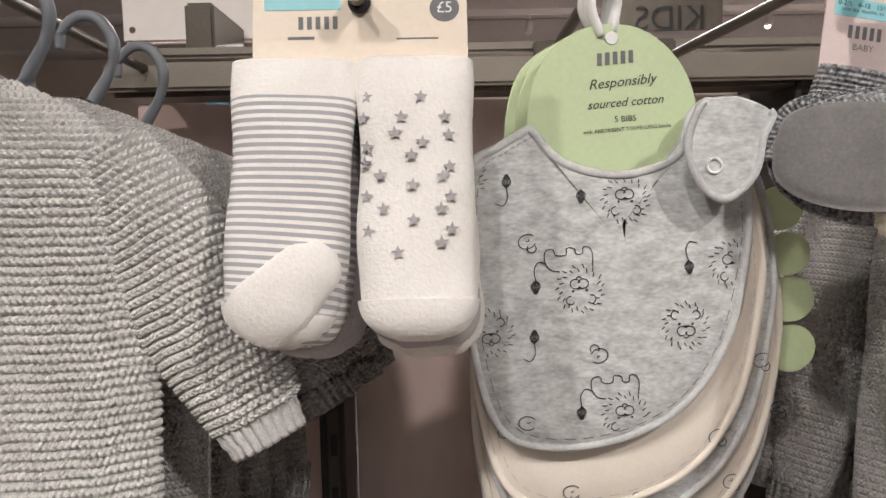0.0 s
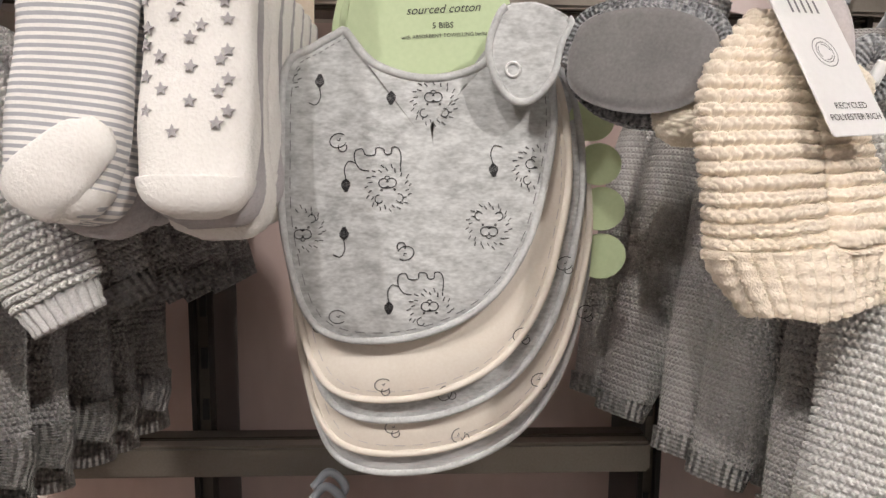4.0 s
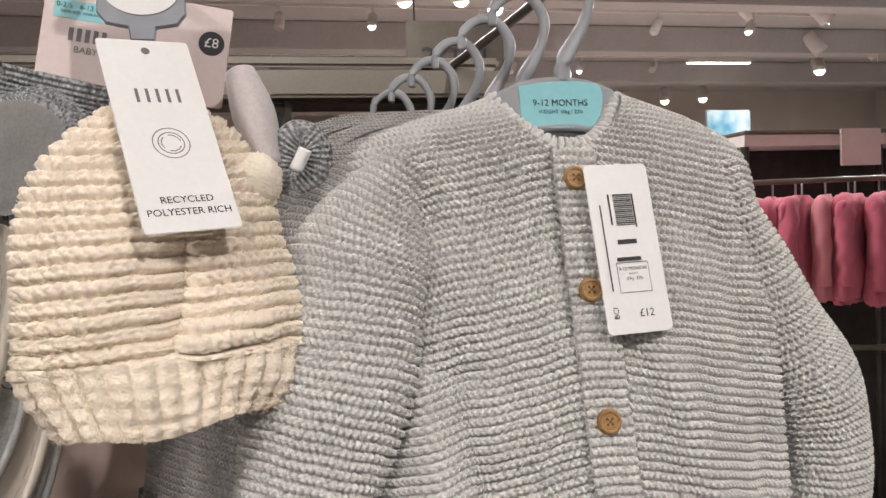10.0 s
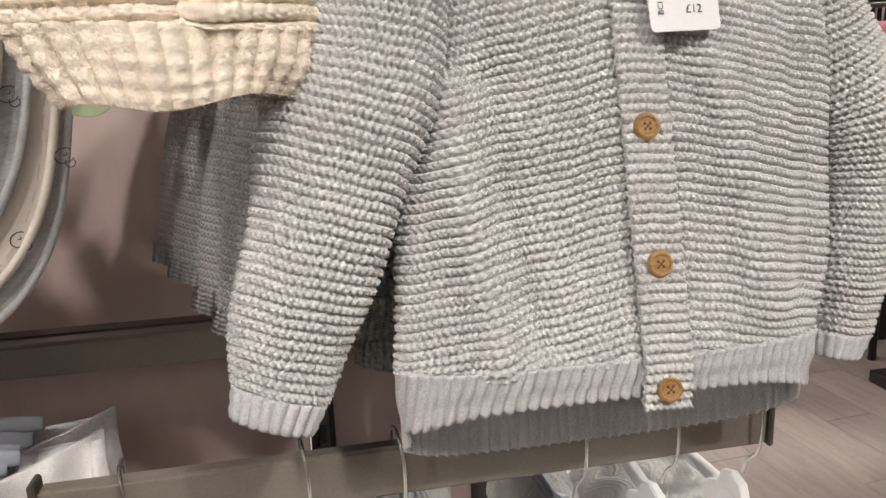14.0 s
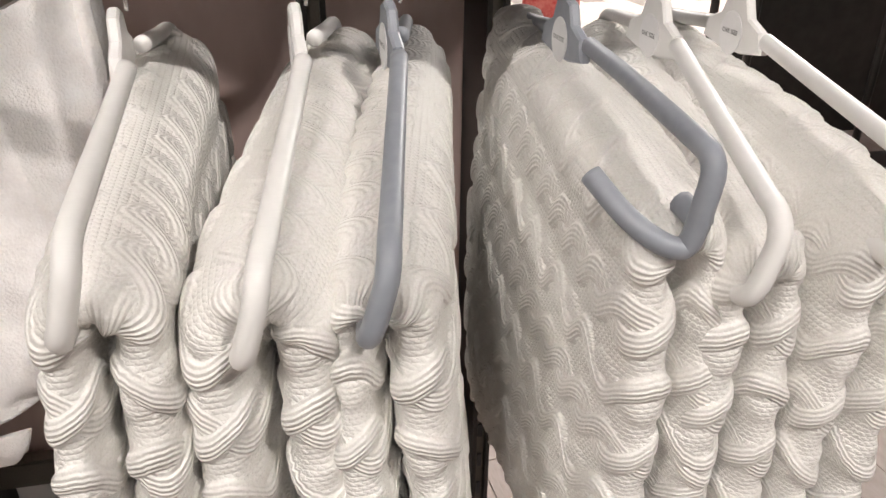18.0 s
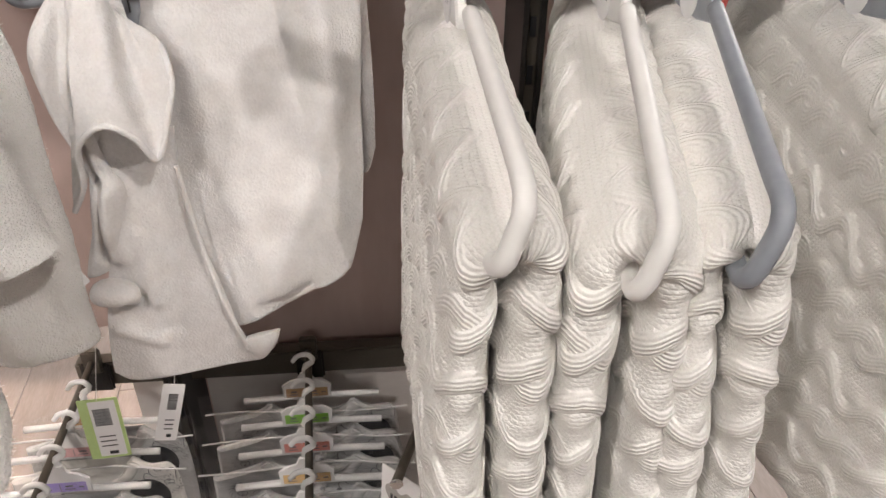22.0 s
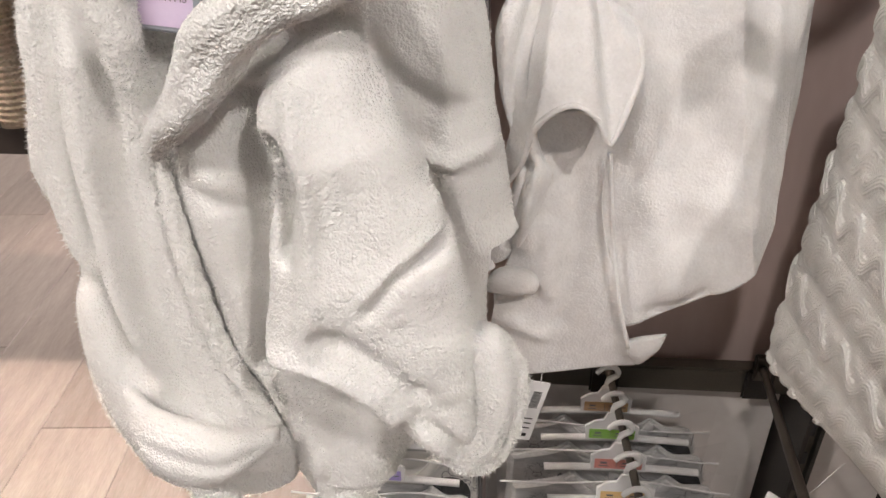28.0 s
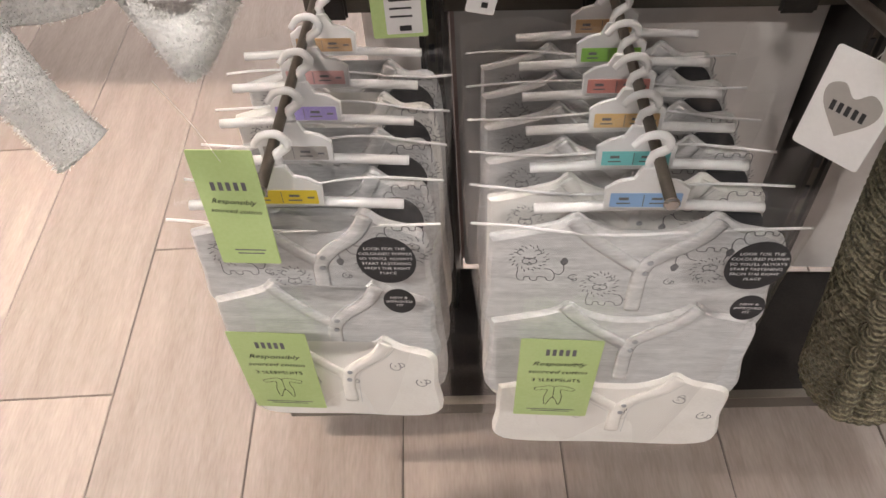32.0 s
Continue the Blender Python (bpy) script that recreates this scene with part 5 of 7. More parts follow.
g[..., 2] += 0.0025 * np.sin(g[..., 0] * 95) * np.linspace(0, 1, 70)[:, None]
rb_ = lambda u, v: ribbing(0.0098, 0.0036, 0.0075)(u, v) + 0.0003 * fz.standard_normal(u.shape)  # noqa: E731
sheet("ribbed_band", g, CREAM_RIB, hat, "wide ribbed band", relief=lambda u, v: rb_(u, v) + ripple(8, 0.003, 0.05)(u, v), wrap=True, thick=0.004)
pile(hat, [g], 7000, 0.0028, CREAM_FLUFF, 42, 0.0003)


def pompom(parent, c, r, seed):
    """A soft ball of clipped yarn: a lumpy core under short strands."""
    zs = np.linspace(-0.97, 0.97, 9)
    ball = loft([c + np.array([0, 0, z]) * r for z in zs], [r * math.sqrt(1 - z * z) for z in zs], [r * math.sqrt(1 - z * z) for z in zs], (1, 0, 0), 70, 110)
    rg = np.random.RandomState(seed)
    d = ball - c
    lump = sum(np.sin((d @ rg.normal(size=3)) * 900 + rg.rand() * 6) for _ in range(8)) * 0.0002 + rg.standard_normal(d.shape[:2]) * 0.00035
    ball = c + d * (1 + lump / r)[..., None]
    return sheet("pompom", ball, CREAM_FLUFF, parent, "fluffy cream pompom", wrap=True, close=True)


pompom(hat, np.array([0.328, 0.472, 1.632]), 0.0195, 5)
pompom(hat, np.array([0.423, 0.477, 1.646]), 0.0155, 6)
fr = frame_of((0.3842, 0.441, 1.6693), (1, 0.45, 0.05), (-0.31, 0.5, 1))
tag = plate("swing_tag", box_outline(0.046, 0.115, 0.002), 0.0012, fr, WHITE_CARD, hat, "white swing tag")
lettering("print", "RECYCLED", 0.0052, fr, (0.0, -0.0405), INK, tag, 0.0016)
lettering("print", "POLYESTER RICH", 0.0052, fr, (0.0, -0.0472), INK, tag, 0.0016)
bars("logo", [(-0.01 + 0.005 * k, 0.021, 0.0016, 0.0085) for k in range(5)], fr, GREY_INK, tag, 0.0016)
plate("eyelet", disc_outline(0.0022, 0.0022, 0, 0.05, 10), 0.0003, fr, GREY_INK, tag, lift=0.0012)
strokes("round_mark", [[(r * math.cos(a), -0.008 + r * math.sin(a)) for a in np.linspace(0, 6.29, 40)] for r in (0.0088, 0.0062)] + [[(0.0048 * math.cos(a + d), -0.008 + 0.0048 * math.sin(a + d)) for d in (0.0, 0.5, 1.0, 1.5)] for a in (0.2, 2.3, 4.4)], 0.0005, fr, GREY_INK, tag, 0.0016)
fr = frame_of((0.369, 0.482, 1.748), (1, 0.05, 0), (0, 0.1, 1))
clip = plate("clip", [(-0.022, 0.03), (-0.0225, -0.012), (-0.018, -0.018), (-0.007, -0.02), (-0.006, -0.027), (0.006, -0.027), (0.007, -0.02), (0.018, -0.018), (0.0225, -0.012), (0.022, 0.03)], 0.004, fr, GREY_PLASTIC, hat, "grey plastic clip hanger", edge=0.001)
oval = plate("size_oval", disc_outline(0.019, 0.0135, 0, 0.0), 0.0006, fr, WHITE_CARD, clip, "white oval size label", lift=0.0041)
lettering("size_print", "3-6 MONTHS", 0.0054, fr, (0, 0.0), GREY_INK, oval, 0.0052)

# ---- buttons, hanger, tags of the front cardigan ----
def cardi_front_y(x, z):
    r = np.array([[q[0], q[1], q[2], q[3]] for q in near_rows])
    zs = r[::-1, 0]
    xl, xr, y = (np.interp(z, zs, r[::-1, k]) for k in (1, 2, 3))
    s = abs((x - (xl + xr) / 2) / ((xr - xl) / 2))
    return y - 0.024 * (1 - min(s, 1) ** 3.2) ** 0.6


g = np.array([[(0.593 + 0.0167 * (1.66 - z) + 0.026 * s, cardi_front_y(0.593 + 0.026 * s, max(z, 1.386)) - 0.006, z) for s in np.linspace(1, 0, 32)] for z in np.linspace(1.66, 1.362, 360)])
sheet("placket", g, GREY_KNIT, cardi, "button band", relief=garter(), thick=0.004)
for z in (1.642, 1.578, 1.507, 1.438, 1.374):
    x = 0.606 + 0.02 * (1.578 - z)
    fr = frame_of((x, cardi_front_y(x, max(z, 1.386)) - 0.0085, z), (1, 0.02, 0), (0, 0.22, 1))
    b = plate("button", disc_outline(0.0072, 0.0072), 0.0028, fr, WOOD_BUTTON, cardi, "four-hole brown wooden button", edge=0.0012)
    tube("rim", lay(fr, [(0.0056 * math.cos(a), 0.0056 * math.sin(a), 0.0028) for a in np.linspace(0, 6.28, 24)]), 0.0011, WOOD_BUTTON, b, n=32, m=6, side=(0.1, 1, 0.2))
    for hx, hy in ((-0.0015, 0.0015), (0.0015, 0.0015), (-0.0015, -0.0015), (0.0015, -0.0015)):
        plate("hole", disc_outline(0.0008, 0.0008, hx, hy, 8), 0.0003, fr, THREAD, b, lift=0.0028)
    strokes("thread", [[(-0.0015, 0.0015), (0.0015, -0.0015)], [(0.0015, 0.0015), (-0.0015, -0.0015)]], 0.0006, fr, THREAD, b, 0.0033)
g = loft([(0.562, 0.508, 1.69), (0.578, 0.494, 1.668), (0.598, 0.484, 1.655), (0.62, 0.483, 1.655), (0.638, 0.494, 1.668), (0.652, 0.508, 1.69)], [0.011, 0.012, 0.012, 0.012, 0.012, 0.011], [0.006] * 6, (0, -0.3, 1), 200, 40)
sheet("collar", g, GREY_KNIT, cardi, "knitted neckband", relief=garter(0.0052, 0.0036, 0.0028), wrap=True, close=True)
fr = frame_of((0.6285, 0.4475, 1.6015), (1, 0.06, 0.02), (-0.15, 0.24, 1))
tag = plate("price_tag", box_outline(0.04, 0.098, 0.003), 0.0008, fr, WHITE_CARD, cardi, "white price tag with a bar code")
bars("bar_code", [(0.001 + 0.0, 0.0305 - 0.0011 * k, 0.0115, 0.0005 if k % 3 else 0.0008) for k in range(17)] , fr, INK, tag, 0.0012)
bars("small_print", [(0.0075, 0.021, 0.001, 0.02), (-0.0075, 0.022, 0.001, 0.018), (-0.0135, 0.0, 0.0008, 0.05), (0.0, 0.003, 0.012, 0.0026), (-0.0005, -0.007, 0.015, 0.0022)], fr, INK, tag, 0.0012)
strokes("size_box", [[(-0.009, -0.009), (0.0105, -0.009), (0.0105, -0.026), (-0.009, -0.026), (-0.009, -0.009)]], 0.0004, fr, INK, tag, 0.0012)
lettering("size_print", "9-12 MONTHS", 0.0028, fr, (0.0008, -0.0125), INK, tag, 0.0012)
lettering("size_print", "WEIGHT", 0.0016, fr, (0.0008, -0.0155), INK, tag, 0.0012)
lettering("size_print", "10kg  22lb", 0.0026, fr, (0.0008, -0.0182), INK, tag, 0.0012)
lettering("price", "£12", 0.0062, fr, (0.005, -0.038), INK, tag, 0.0012)
lettering("small_word", "BCI", 0.0045, fr, (-0.0135, -0.037), INK, tag, 0.0012, 90)


DARK_PLASTIC = surface("dark_grey_plastic", (0.13, 0.14, 0.16), (0.18, 0.19, 0.21), 8, 90, 0.4, 0.03)


def cardigan_hanger(at, label, sticker, mat=PALE_PLASTIC):
    """A moulded grey child's hanger: shoulders, crescent plate and a broad plastic hook."""
    x, y, z = at
    h = thing("hanger", at, label, "hanger", "cardigan hangers")
    fr = frame_of((x, y, z), (1, 0.02, 0), (0, 0.06, 1))
    body = plate("crescent", curve([(-0.058, -0.022), (-0.048, 0.004), (-0.03, 0.018), (0.0, 0.023), (0.03, 0.018), (0.048, 0.004), (0.058, -0.022), (0.03, -0.012), (0.0, -0.01), (-0.03, -0.012), (-0.058, -0.022)], 60)[:-1], 0.006, fr, mat, h, edge=0.0018)
    tube("shoulder_bar", lay(fr, [(-0.1, -0.045, 0.003), (-0.058, -0.02, 0.003), (0, -0.008, 0.003), (0.058, -0.02, 0.003), (0.1, -0.045, 0.003)]), 0.004, mat, h, n=40, m=8)
    tube("hook", lay(fr, [(0.004, 0.02, 0.002), (0.006, 0.034, 0.002), (0.019, 0.056, 0.004), (0.023, 0.075, 0.006), (0.014, 0.091, 0.006), (0.0, 0.094, 0.004), (-0.012, 0.085, 0.002), (-0.014, 0.072, 0.002)]), [0.006, 0.006, 0.0045, 0.0042, 0.004, 0.004, 0.004, 0.003], mat, h, n=60, m=10, flat=0.75)
    if sticker:
        st = plate("size_sticker", curve([(-0.027, 0.0165), (0.0, 0.0195), (0.027, 0.0165), (0.025, -0.006), (0.02, -0.0085), (0.0, -0.0095), (-0.02, -0.0085), (-0.025, -0.006), (-0.027, 0.0165)], 40)[:-1], 0.0005, fr, AQUA, h, "aqua size sticker", lift=0.0062)
        lettering("size_print", "9-12 MONTHS", 0.0058, fr, (0, 0.006), INK, st, 0.0071)
        lettering("size_print", "WEIGHT 10kg / 22lb", 0.0034, fr, (0, 0.0005), INK, st, 0.0071)
    return h


cardigan_hanger((0.609, 0.502, 1.684), "pale grey plastic hanger with an aqua size sticker", True)
hg = cardigan_hanger((0.60, 0.56, 1.682), "pale grey plastic hanger of a cardigan further back", False)
for k in range(1, 6):
    copy_thing(hg, pose(0.60 - 0.012 * k, 0.56 + 0.045 * k, 1.682 - 0.006 * k, 0, 0, 4 * (-1) ** k))
hg = cardigan_hanger((-0.205, 0.50, 1.70), "dark grey plastic hanger in the cardigan beside the socks", False, DARK_PLASTIC)
for k in range(1, 4):
    copy_thing(hg, pose(-0.205 + 0.017 * k, 0.50 + 0.05 * k, 1.70 - 0.012 * k, 0, 0, 4 * (-1) ** k))


# display arms
def display_arm(path, label, r=0.0045):
    rod = tube("display_arm", path, r, BRONZE, bay, label, n=16, m=10)
    x, y, z = path[-1]
    block("bracket", x - 0.012, x + 0.012, y - 0.004, y + 0.008, z - 0.02, z + 0.02, BRONZE, rod, bevel=0.002)
    plate("end_cap", disc_outline(r * 1.25), 0.004, frame_of(path[0], (1, 0, 0), (0, 0, 1)), CHROME, rod, "bright end cap")
    return rod


display_arm([(0.672, 0.545, 1.815), (0.638, 0.68, 1.79), (0.588, 0.845, 1.762)], "bronze steel arm carrying the cardigans")
display_arm([(-0.262, 0.46, 1.805), (-0.235, 0.62, 1.79), (-0.195, 0.79, 1.762)], "bronze steel arm carrying the cardigans beside the socks")
display_arm([(0.031, 0.455, 1.748), (0.031, 0.79, 1.756)], "bronze steel arm carrying the sock packs")
display_arm([(0.18, 0.54, 1.782), (0.18, 0.79, 1.762)], "bronze steel arm carrying the bibs")
display_arm([(0.352, 0.47, 1.79), (0.29, 0.79, 1.762)], "bronze steel arm carrying hats and booties")

# ---- white wraps on clip hangers ----
def towel_layer(name, parent, left, right, hem, y0, lean, seed, lines, label="", turned_=False):
    """A flat hanging cloth: straight top, side edges in (x, z), and a hem that sweeps between them."""
    n, m = 150, 170
    v, q = np.linspace(0, 1, n)[:, None], np.linspace(0, 1, m)[None]
    lf, rt, hm = curve(left, n), curve(right, n), curve(hem, m)
    x = lf[:, :1] * (1 - q) + rt[:, :1] * q
    z = lf[:1, 1] + (rt[:1, 1] - lf[:1, 1]) * q + (hm[None, :, 1] - lf[:1, 1]) * v
    x = x * (1 - v**6) + (v**6) * hm[None, :, 0]
    y = y0 + lean * v + 0 * x
    if turned_:
        y = y + 0.9 * np.maximum(0, x - np.interp(z, [0.93, 1.0, 1.1, 1.23], [0.232, 0.215, 0.195, 0.174]))
    g = folds(np.stack([x, y, z], -1)[:, ::-1], lines, True)
    return sheet(name, g, VELOUR, parent, label, relief=ripple(seed, 0.0045, 0.13), thick=0.0035)


def wrap_towel(dy, front):
    t = thing("hooded_wrap", (0.12, 0.66 + dy, 0.82), "white velour hooded baby wrap clipped to a grey hanger", "baby wrap", "hooded wraps")
    towel_layer("under_layer", t, [(0.10, 1.232), (0.10, 1.1), (0.10, 1.0)], [(0.25, 1.246), (0.257, 1.1), (0.258, 1.015)], [(0.10, 1.0), (0.2, 1.005), (0.244, 1.008), (0.258, 1.026)], 0.70 + dy, -0.02, 60, [([(0.245, 1.24), (0.25, 1.02)], 0.006, 0.008), ([(0.256, 1.03), (0.24, 1.012)], 0.004, 0.006)], "inner layer of the folded towel")
    layer = towel_layer("back_layer", t, [(0.04, 1.224), (0.03, 1.05), (0.05, 0.88)], [(0.25, 1.25), (0.25, 1.1), (0.247, 0.99), (0.243, 0.965)], [(0.05, 0.87), (0.128, 0.882), (0.17, 0.902), (0.205, 0.915), (0.228, 0.93), (0.243, 0.967)], 0.64 + dy, -0.034, 61, [
        ([(0.215, 1.235), (0.225, 1.12), (0.222, 1.0)], 0.009, 0.006), ([(0.12, 1.22), (0.15, 1.12), (0.2, 1.05)], 0.02, -0.008), ([(0.1, 1.18), (0.12, 1.05), (0.16, 0.93)], 0.016, 0.008), ([(0.16, 1.02), (0.235, 0.99)], 0.018, 0.006), ([(0.14, 0.9), (0.19, 0.93)], 0.01, -0.006)], "", True)
    if not front:
        return t
    # narrow front flap with its turned-up corner
    flap = towel_layer("front_flap", t, [(0.02, 1.1), (0.022, 1.05), (0.0, 0.96), (-0.01, 0.845)], [(0.088, 1.1), (0.086, 1.06), (0.104, 0.95), (0.124, 0.875)], [(-0.01, 0.848), (0.01, 0.838), (0.067, 0.841), (0.11, 0.848), (0.132, 0.852)], 0.612, -0.022, 71, [
        ([(0.03, 1.06), (0.022, 0.98)], 0.01, 0.008), ([(0.06, 1.05), (0.07, 0.98), (0.06, 0.9)], 0.012, -0.006), ([(0.04, 1.0), (0.045, 0.93)], 0.007, 0.005), ([(0.0, 0.925), (0.03, 0.93)], 0.006, -0.008), ([(0.005, 0.9), (0.04, 0.885)], 0.008, 0.006), ([(0.09, 1.05), (0.112, 0.92), (0.122, 0.87)], 0.006, 0.006)])
    tube("edge_binding", [(0.0875, 0.598, 1.07), (0.096, 0.592, 1.0), (0.108, 0.588, 0.93), (0.122, 0.587, 0.876)], 0.0022, VELOUR, flap, "narrow turned edge", n=40, m=8)
    g = ribbon([(0.121, 0.882), (0.124, 0.868), (0.13, 0.855)], [(0.156, 0.892), (0.15, 0.872), (0.136, 0.855)], [0.59, 0.588, 0.59], [0.003, 0.004, 0.002], 40, 60, 2.4)
    sheet("turned_corner", g, VELOUR, t, "turned-up corner of the towel", relief=ripple(73, 0.002, 0.04), wrap=True, close=True)
    # hood: hangs open, its rim a wandering loop
    rim = curve([(-0.006, 0.6, 1.028), (0.014, 0.585, 1.062), (0.023, 0.57, 1.1), (0.038, 0.563, 1.119), (0.054, 0.56, 1.125), (0.071, 0.563, 1.113), (0.083, 0.57, 1.091), (0.096, 0.576, 1.125), (0.102, 0.585, 1.153), (0.088, 0.604, 1.178), (0.05, 0.618, 1.13), (0.008, 0.615, 1.06), (-0.006, 0.6, 1.028)], 161)[:-1]
    ang = np.linspace(0, 2 * np.pi, 160, endpoint=False)
    neck_ = np.stack([0.045 - 0.014 * np.cos(ang), 0.622 - 0.012 * np.sin(ang), 1.224 + 0 * ang], -1)
    v = np.linspace(0, 1, 90)[:, None, None]
    g = neck_ * (1 - v) + rim * v + np.array([0, -0.012, 0]) * np.sin(np.pi * v)
    g[..., 1] += 0.004 * np.sin(ang * 4 + 1.0)[None] * np.sin(np.pi * v[..., 0] * 0.9)
    sheet("hood", g, VELOUR, t, "drooping open hood", relief=ripple(77, 0.003, 0.06), wrap=True, thick=-0.003)
    sheet("hood_binding", loft(np.vstack([rim, rim[:1]]), [0.0026] * 2, [0.0026] * 2, (0.3, 0.9, 0.2), 160, 8), VELOUR, t, "narrow bound rim of the hood", wrap=True)
    g = ribbon([(0.022, 1.222), (-0.004, 1.18), (-0.006, 1.14), (0.004, 1.09), (0.012, 1.05), (0.0, 1.0), (-0.014, 0.955)], [(0.04, 1.222), (0.026, 1.17), (0.022, 1.12), (0.03, 1.07), (0.04, 1.045), (0.024, 0.99), (0.01, 0.962)], [0.63, 0.612, 0.605, 0.602, 0.6, 0.604, 0.606], [0.006, 0.014, 0.015, 0.012, 0.014, 0.012, 0.006], 110, 100)
    g = folds(g, [([(0.02, 1.2), (0.008, 1.13), (0.018, 1.06)], 0.006, -0.014), ([(0.022, 1.06), (0.008, 0.98)], 0.005, -0.008), ([(0.026, 1.05), (0.016, 0.98)], 0.004, 0.006)])
    sheet("hood_fold", g, VELOUR, t, "hanging fold of the hood", relief=ripple(79, 0.003, 0.06), wrap=True, close=True)
    tube("rolled_corner", [(-0.01, 0.598, 0.93), (0.004, 0.586, 0.948), (0.024, 0.584, 0.948), (0.03, 0.588, 0.935)], [0.003, 0.013, 0.012, 0.003], VELOUR, t, "rolled corner", n=30, m=20)
    # care label and bar-code tag
    fr = frame_of((-0.02, 0.58, 0.965), (0.8, 0.2, 0.45), (-0.5, 0.1, 0.8))
    care = plate("care_label", box_outline(0.03, 0.016, 0.002), 0.0008, fr, WHITE_CARD, t, "white care label")
    bars("logo", [(-0.004 + 0.004 * k, 0.0, 0.0022, 0.007) for k in range(3)], fr, GREY_INK, care, 0.0012)
    bar_tag(t, (-0.045, 0.572, 0.925), (1, 0.1, 0.35), (0.35, 0.0, 1), 0.014, 0.046, WHITE_CARD)
    bar_tag(t, (-0.033, 0.578, 0.782), (1, 0.05, 0.02), (-0.12, 0.15, 1), 0.04, 0.075, LIME_CARD)
    bar_tag(t, (0.034, 0.582, 0.795), (0.9, 0.2, -0.3), (0.25, 0.2, 1), 0.022, 0.07, WHITE_CARD)
    return t


def bar_tag(parent, at, across, up, w, hgt, mat):
    """A small printed ticket with a bar code and its string."""
    fr = frame_of(at, across, up)
    tg = plate("bar_code_tag", box_outline(w, hgt, 0.002), 0.0008, fr, mat, parent, "small bar-code ticket")
    if mat is not WHITE_CARD:
        plate("white_panel", box_outline(w * 0.66, hgt * 0.92, 0.001, w * 0.08, 0), 0.0003, fr, WHITE_CARD, tg, "white printed panel", lift=0.0008)
    bars("bar_code", [(0.04 * w, hgt * 0.33 - 0.0013 * k, w * 0.42, 0.0007 if k % 3 else 0.001) for k in range(int(hgt * 220))], fr, INK, tg, 0.0016)
    bars("small_print", [(0.04 * w, -hgt * q, w * 0.4, 0.0014) for q in (0.12, 0.2, 0.28)] + [(0.1 * w, -hgt * 0.4, w * 0.22, 0.004)], fr, INK, tg, 0.0016)
    top = lay(fr, [(0.0, hgt * 0.48, 0.001)])[0]
    tube("string", [tuple(top), (top[0] + 0.004, top[1] + 0.01, top[2] + 0.03), (top[0] + 0.008, top[1] + 0.02, top[2] + 0.06)], 0.0004, WHITE_PLASTIC, tg, n=10, m=5)


wrap_towel(0, True)
wrap_towel(0.045, False)
for k in range(3):
    dy = 0.03 * k
    h = thing("clip_hanger", (0.1 - 0.02 * k, 0.655 + dy, 1.22), "grey plastic clip hanger holding a white wrap", "hanger", "clip hangers")
    x0 = 0.03 - 0.022 * k
    tube("bar", [(x0 - 0.0, 0.65 + dy, 1.222), (0.06, 0.65 + dy, 1.226), (0.11, 0.652 + dy, 1.246), (0.17, 0.655 + dy, 1.258), (0.2, 0.66 + dy, 1.256)], [0.006, 0.007, 0.013, 0.009, 0.006], GREY_PLASTIC, h, n=40, m=12, flat=0.5)
    tube("hook", [(0.105, 0.655 + dy, 1.24), (0.105, 0.66 + dy, 1.27), (0.115, 0.66 + dy, 1.29), (0.1, 0.66 + dy, 1.305), (0.085, 0.66 + dy, 1.29)], 0.004, GREY_PLASTIC, h, n=30, m=8)
    for cx, cz in ((0.062 - 0.018 * k, 1.192 + 0.008 * k), (0.172, 1.235)):
        fr = frame_of((cx, 0.632 + dy, cz), (1, 0.12, -0.1), (-0.12, 0.05, 1))
        clip = plate("clip", [(-0.013, 0.024), (-0.012, 0.0), (-0.008, -0.018), (-0.004, -0.023), (0.006, -0.023), (0.011, -0.014), (0.014, 0.0), (0.015, 0.024)], 0.008, fr, GREY_PLASTIC, h, "hinged grey clip", edge=0.0018)
        tube("spring", lay(fr, [(-0.014, 0.016, 0.009), (0.0, 0.018, 0.011), (0.016, 0.016, 0.009)]), 0.0055, GREY_PLASTIC, clip, n=12, m=12)
        for px in (-0.004, 0.007):
            block("groove", *[float(v) for v in (lay(fr, [(px, 0.012, 0.0145)])[0][0] - 0.0005, lay(fr, [(px, 0.012, 0.0145)])[0][0] + 0.0005, lay(fr, [(px, 0.012, 0.0145)])[0][1] - 0.001, lay(fr, [(px, 0.012, 0.0145)])[0][1] + 0.002, lay(fr, [(px, 0.012, 0.0145)])[0][2] - 0.01, lay(fr, [(px, 0.012, 0.0145)])[0][2] + 0.008)], BLACK_PLASTIC, clip, bevel=0)
    if k == 0:
        fr = frame_of((0.115, 0.640, 1.25), (1, 0.05, 0.16), (-0.1, 0.05, 1))
        lab = plate("size_label", [(-0.021, 0.012), (-0.019, -0.016), (0.02, -0.016), (0.023, 0.012)], 0.0008, fr, WHITE_CARD, h, "white size label", lift=0.0)
        lettering("size_print", "ONE SIZE", 0.0062, fr, (0.0, -0.002), INK, lab, 0.0012)
# open looped end of the hanger behind
loop = thing("blanket_hanger", (-0.01, 0.68, 1.21), "grey plastic hanger with square looped end and folded towel", "hanger", "blanket hangers")
tube("loop", [(0.03, 0.68, 1.236), (-0.02, 0.675, 1.238), (-0.038, 0.672, 1.23), (-0.041, 0.672, 1.21), (-0.036, 0.672, 1.192), (-0.02, 0.674, 1.188), (0.02, 0.68, 1.196)], 0.0052, GREY_PLASTIC, loop, n=50, m=10)
